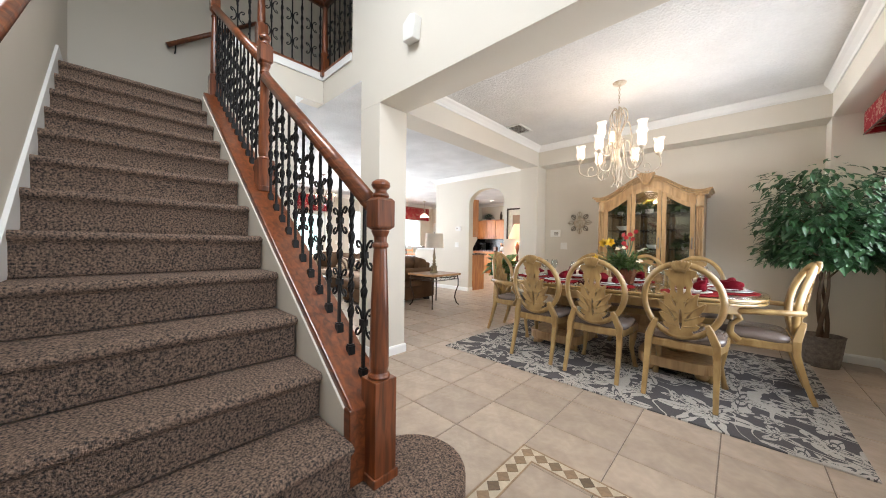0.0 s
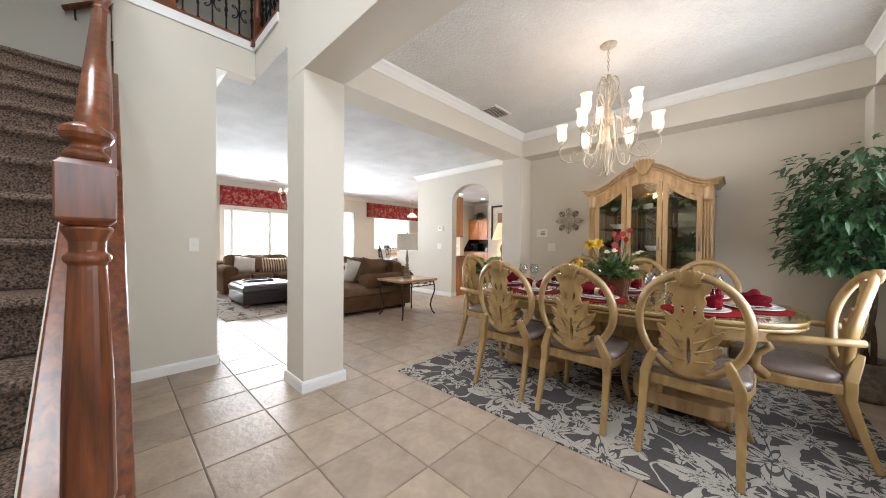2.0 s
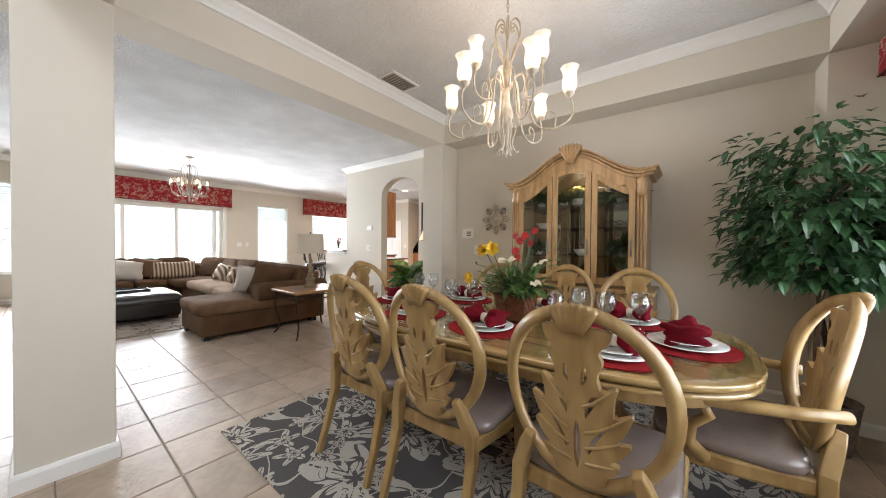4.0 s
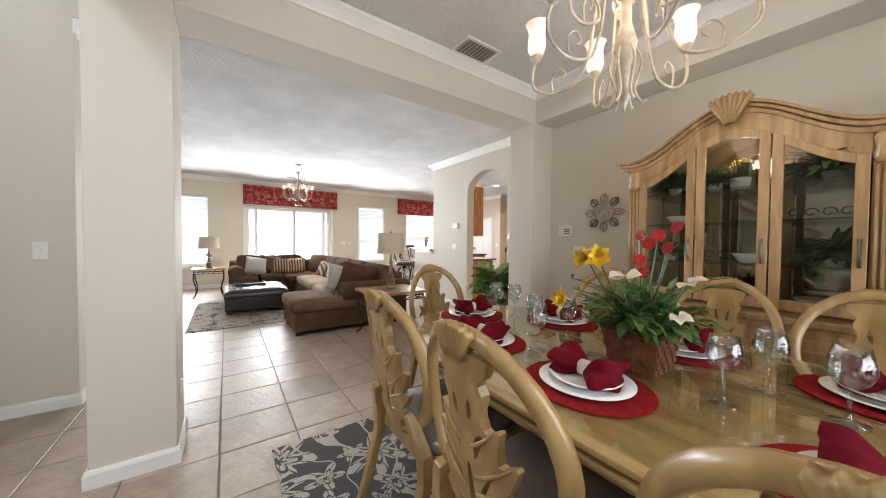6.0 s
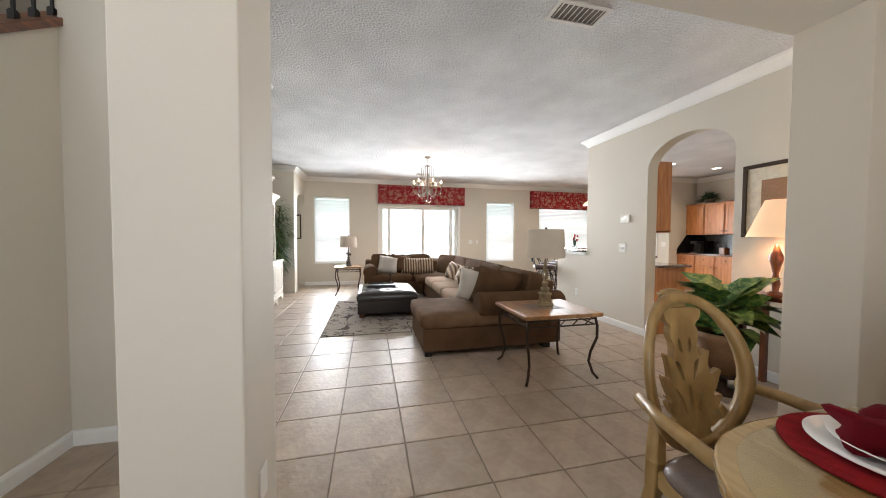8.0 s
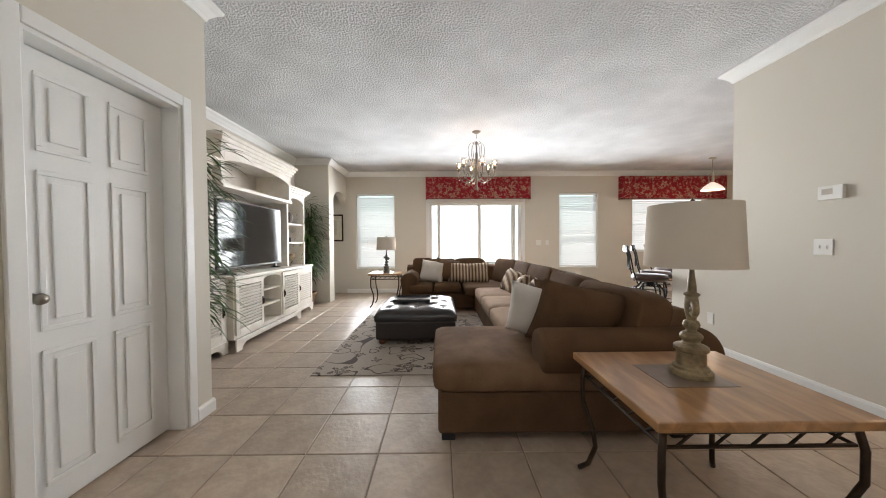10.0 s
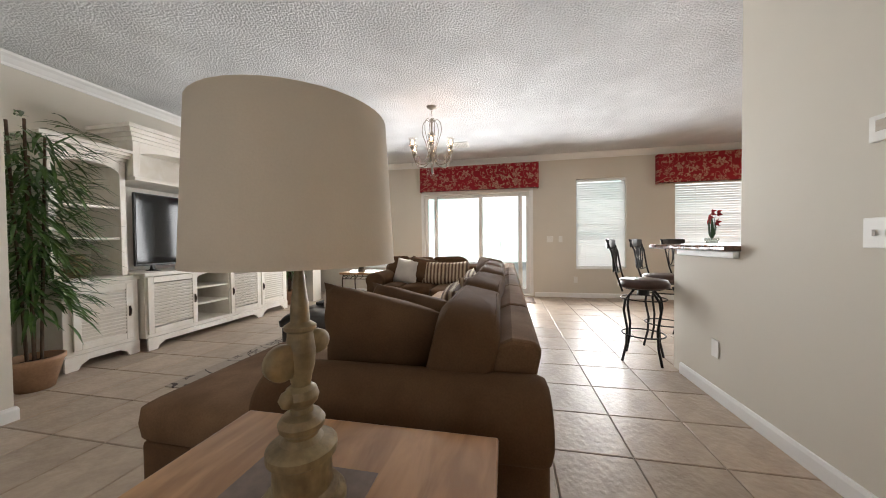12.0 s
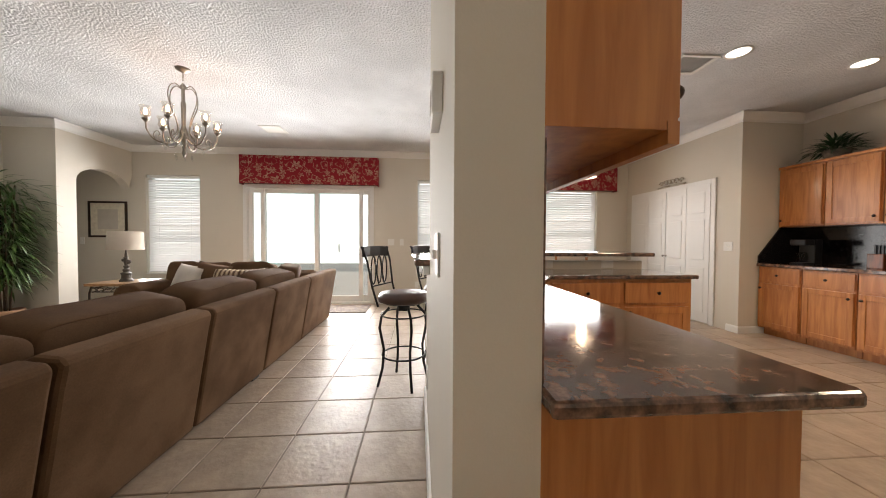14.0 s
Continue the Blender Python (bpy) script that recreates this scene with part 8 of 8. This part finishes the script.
def stool(place, turn):
    t = thing("bar_stool", place, "dark iron bar stool with a round brown leather seat", "stool", "stools at the bar", turn)
    lpart("seat", lathe(bmesh.new(), [(0.18, 0.67), (0.205, 0.68), (0.21, 0.71), (0.19, 0.745), (0.12, 0.755), (0.0005, 0.757)], None, 28), material("brown_leather_seat", (0.085, 0.040, 0.028), 0.35, vary=0.3, scale=9, grain=150, bump=0.15) if "brown_leather_seat" not in bpy.data.materials else bpy.data.materials["brown_leather_seat"], t, "brown leather seat", smooth=True)
    lpart("swivel", lathe(bmesh.new(), [(0.05, 0.60), (0.05, 0.655), (0.16, 0.66), (0.16, 0.67)], None, 18), IRON, t)
    for a in (45, 135, 225, 315):
        c, s_ = math.cos(radians(a)), math.sin(radians(a))
        lpart("leg", tube(bmesh.new(), [(0.12 * c, 0.12 * s_, 0.63), (0.185 * c, 0.185 * s_, 0.56), (0.20 * c, 0.20 * s_, 0.47), (0.165 * c, 0.165 * s_, 0.30), (0.175 * c, 0.175 * s_, 0.15), (0.215 * c, 0.215 * s_, 0.0)], 0.011, 8), IRON, t, smooth=True)
    lpart("foot_ring", tube(bmesh.new(), [(0.175 * math.cos(a), 0.175 * math.sin(a), 0.24) for a in np.linspace(0, 2 * math.pi, 25)], 0.007, 6), IRON, t, smooth=True)
    lpart("upper_ring", tube(bmesh.new(), [(0.185 * math.cos(a), 0.185 * math.sin(a), 0.57) for a in np.linspace(0, 2 * math.pi, 25)], 0.006, 6), IRON, t, smooth=True)
    for k in (-1, 1):
        lpart("back_post", tube(bmesh.new(), [(0.15 * k, -0.15, 0.64), (0.16 * k, -0.20, 0.80), (0.175 * k, -0.235, 1.0), (0.19 * k, -0.28, 1.12)], 0.009, 6), IRON, t, smooth=True)
    lpart("top_rail", rod(bmesh.new(), [(-0.19, -0.265, 1.075), (-0.08, -0.285, 1.08), (0.08, -0.285, 1.08), (0.19, -0.265, 1.075)], 0.02, 0.085), BLACK, t, "dark wood top rail", edge=0.006)
    bm = tube(bmesh.new(), [(-0.16, -0.205, 0.80), (0.16, -0.205, 0.80)], 0.006, 6)
    for k in (-1, 0, 1):
        x = 0.085 * k
        tube(bm, [(x + 0.035 * math.cos(a), -0.235, 0.925 + 0.115 * math.sin(a)) for a in np.linspace(0, 2 * math.pi, 17)], 0.006, 6)
    for k in (-1, 1):
        tube(bm, [(0.042 * k, -0.21, 0.80), (0.042 * k, -0.26, 1.04)], 0.006, 6)
    lpart("back_scroll", bm, IRON, t)


stool((-6.86, 6.02, 0), -25)
stool((-7.32, 6.40, 0), -35)
stool((-7.72, 6.90, 0), -60)

# nook table glimpsed behind the stools
nt_ = thing("nook_table", (-9.05, 8.72, 0), "round golden wood breakfast table", "table")
lpart("tabletop", lathe(bmesh.new(), [(0.55, 0.72), (0.56, 0.74), (0.55, 0.755), (0.0005, 0.756)], None, 36), MAPLE, nt_)
lpart("pedestal", lathe(bmesh.new(), [(0.28, 0), (0.28, 0.03), (0.06, 0.10), (0.08, 0.4), (0.06, 0.72)], None, 20), MAPLE, nt_, smooth=True)


def nook_chair(place, turn):
    t = thing("nook_chair", place, "golden wood ladder-back chair at the breakfast table", "chair", "chairs in the nook", turn)
    lpart("seat", boxes((-0.21, 0.21, -0.2, 0.2, 0.43, 0.46)), MAPLE, t, edge=0.01)
    for k in (-1, 1):
        lpart("leg", tube(bmesh.new(), [(0.18 * k, 0.17, 0), (0.18 * k, 0.17, 0.43)], 0.016, 8), MAPLE, t, smooth=True)
        lpart("leg", tube(bmesh.new(), [(0.18 * k, -0.18, 0), (0.18 * k, -0.19, 0.45), (0.18 * k, -0.26, 0.98)], 0.016, 8), MAPLE, t, smooth=True)
    for i, z in enumerate((0.60, 0.75, 0.90)):
        lpart("slat", rod(bmesh.new(), [(-0.18, -0.21 - 0.025 * i, z), (0.18, -0.21 - 0.025 * i, z)], 0.015, 0.06), MAPLE, t)


nook_chair((-8.35, 8.2, 0), 60)
nook_chair((-8.85, 7.95, 0), 15)

pl = thing("pendant_lamp", (-9.05, 8.72, HIGH), "pendant lamp with a white glass bell shade", "lamp")
lpart("canopy", lathe(bmesh.new(), [(0.06, 0), (0.055, -0.02), (0.01, -0.035)], None, 18), CREAMMETAL, pl, smooth=True)
lpart("rod", tube(bmesh.new(), [(0, 0, -0.03), (0, 0, -0.50)], 0.006, 6), CREAMMETAL, pl)
bm = bmesh.new()
for k in range(3):
    a = k * 2.1
    tube(bm, [(0.01 * math.cos(a), 0.01 * math.sin(a), -0.30), (0.06 * math.cos(a), 0.06 * math.sin(a), -0.36), (0.05 * math.cos(a), 0.05 * math.sin(a), -0.46), (0.02 * math.cos(a), 0.02 * math.sin(a), -0.50)], 0.006, 6)
lpart("scroll_arms", bm, CREAMMETAL, pl, smooth=True)
lpart("shade", lathe(bmesh.new(), [(0.03, -0.49), (0.08, -0.52), (0.15, -0.58), (0.19, -0.64), (0.185, -0.64), (0.14, -0.58), (0.07, -0.525)], None, 28, False), FROST, pl, "lit white glass bell shade", smooth=True)
bulb("pendant_light", (-9.05, 8.72, HIGH - 0.72), 8, (1.0, 0.8, 0.55), 0.05)
for x, y in ((-6.83, 8.9), (-6.88, 10.2), (-5.2, 8.9), (-5.2, 10.2), (-3.8, 8.0)):
    d = thing("downlight", (x, y, HIGH), "lit round recessed ceiling light", "ceiling light", "recessed kitchen lights")
    lpart("trim_ring", lathe(bmesh.new(), [(0.085, -0.002), (0.10, -0.004), (0.10, -0.010), (0.08, -0.006)], None, 24, False), PLASTIC, d, smooth=True)
    lpart("lens", lathe(bmesh.new(), [(0.082, -0.003), (0.0005, -0.0045)], None, 24, False), DOWN, d)
for x, y in ((-6.85, 9.5), (-5.2, 9.5), (-4.6, 8.0)):
    area("downlight_glow", (x, y, HIGH - 0.03), (x, y, 0), 0.3, 0.3, 14, (1.0, 0.80, 0.58))
vent(-7.1, -6.8, 8.45, 8.8, HIGH, "x")

# ---------------- mosaic border and floor tiles ----------------
PX, PY, OX, OY = 0.4075, 0.407, -1.615, 1.745
mb = tagged(new("floor_border"), "mosaic border of small tan and cream stone diamonds", "floor border", kind="structure")
mb.matrix_basis = pose(-0.80, 1.84, 0)
lpart("border_bed", boxes((0, 2.4, -0.085, 0.02, -0.001, 0.0015), (0, 0.105, -1.6, -0.085, -0.001, 0.0015)), material("cream_stone", (0.60, 0.50, 0.37), 0.45, vary=0.2, scale=16, grain=60, bump=0.1), mb, "cream stone bed")
lpart("border_edge", boxes((0, 2.4, 0.012, 0.020, 0.0005, 0.0032), (0.107, 2.4, -0.085, -0.077, 0.0005, 0.0032), (0, 0.008, -1.6, 0.012, 0.0005, 0.0032), (0.099, 0.107, -1.6, -0.077, 0.0005, 0.0032)), MOSAIC, mb, "thin brown stone edging")
dm = prism(bmesh.new(), [(-0.038, 0), (0, -0.040), (0.038, 0), (0, 0.040)], "z", 0, 0.003)
d0 = lpart("stone_diamond", dm, MOSAIC, mb)
d0.matrix_basis = pose(0.052, -0.032, 0.001)
spots = [(0.052 + 0.078 * i, -0.032) for i in range(1, 29)] + [(0.052, -0.032 - 0.082 * i) for i in range(1, 18)]
for x, y in spots:
    o = new("stone_diamond", d0.data)
    local(mb, o)
    o.matrix_basis = pose(x, y, 0.001)


def tile_rows(w, d):
    g, c = 0.003, 0.004
    a, b = w / 2 - g, d / 2 - g
    lo = [(-a, -b, -0.006), (a, -b, -0.006), (a, b, -0.006), (-a, b, -0.006)]
    mid = [(-a, -b, -0.003), (a, -b, -0.003), (a, b, -0.003), (-a, b, -0.003)]
    hi = [(-a + c, -b + c, 0), (a - c, -b + c, 0), (a - c, b - c, 0), (-a + c, b - c, 0)]
    faces = [(8, 9, 10, 11)] + [(i, (i + 1) % 4, 4 + (i + 1) % 4, 4 + i) for i in range(4)] + [(4 + i, 4 + (i + 1) % 4, 8 + (i + 1) % 4, 8 + i) for i in range(4)]
    return lo + mid + hi, faces


verts, faces = tile_rows(PX, PY)
me = bpy.data.meshes.new("tile")
me.from_pydata(verts, [], faces)
me.materials.append(TILE)
floor_ob = bpy.data.objects["floor"]
rest_v, rest_f, count = [], [], 0
for i in range(-22, 10):
    for j in range(-7, 24):
        cx, cy = OX + PX * (i + 0.5), OY + PY * (j + 0.5)
        if not (-10.2 < cx < 2.3 and -0.25 < cy < 11.2) or (cx > -2.85 and cy > 5.85):
            continue
        near = (-6.75 < cx < -0.45 and 1.7 < cy < 6.2 and not (-2.2 < cx < 0.5 and 3.0 < cy < 4.9) and not (-6.7 < cx < -4.8 and 3.4 < cy < 4.7)) or (-1.2 < cx < 0.4 and 0.9 < cy < 2.8)
        if near and count < 300:
            o = new("tile", me)
            o.matrix_basis = pose(cx, cy, 0, 0, 0, random.choice((0, 180)))
            o.parent = floor_ob
            count += 1
        else:
            k = len(rest_v)
            rest_v += [(x + cx, y + cy, z) for x, y, z in verts]
            rest_f += [tuple(a + k for a in f) for f in faces]
rest = bpy.data.meshes.new("tiles")
rest.from_pydata(rest_v, [], rest_f)
rest.materials.append(TILE_J)
ob = new("tiles", rest)
ob.parent = floor_ob
tagged(ob, kind="stuff")

# ---------------- the living room and kitchen in their place beside the foyer ----------------
JOINED = ("floor", "wall_balcony", "ceiling", "wall_closet", "wall_arch", "wall_beam_south", "wall_stairs", "wall_landing", "wall_upper", "trim_crown_arch_wall", "trim_stair", "trim_balcony", "baseboard_foyer", "baseboard_closet",
          "baseboard_dining", "baseboard_arch", "staircase", "stair_railing", "balcony_railing", "wall_handrail", "alarm_sensor", "door_1", "ground", "backdrop")
for ob in list(scene.objects):
    if ob.parent or ob.type == "CAMERA" or ob.name.startswith(JOINED):
        continue
    middle = ob.matrix_basis @ (sum((Vector(c) for c in ob.bound_box), Vector()) / 8) if ob.type == "MESH" else ob.matrix_basis.translation
    if middle.x < -3.0 and not (middle.x > -3.8 and middle.y < 1.8):
        ob.matrix_basis = Matrix.Translation((LIVING, 0, 0)) @ ob.matrix_basis
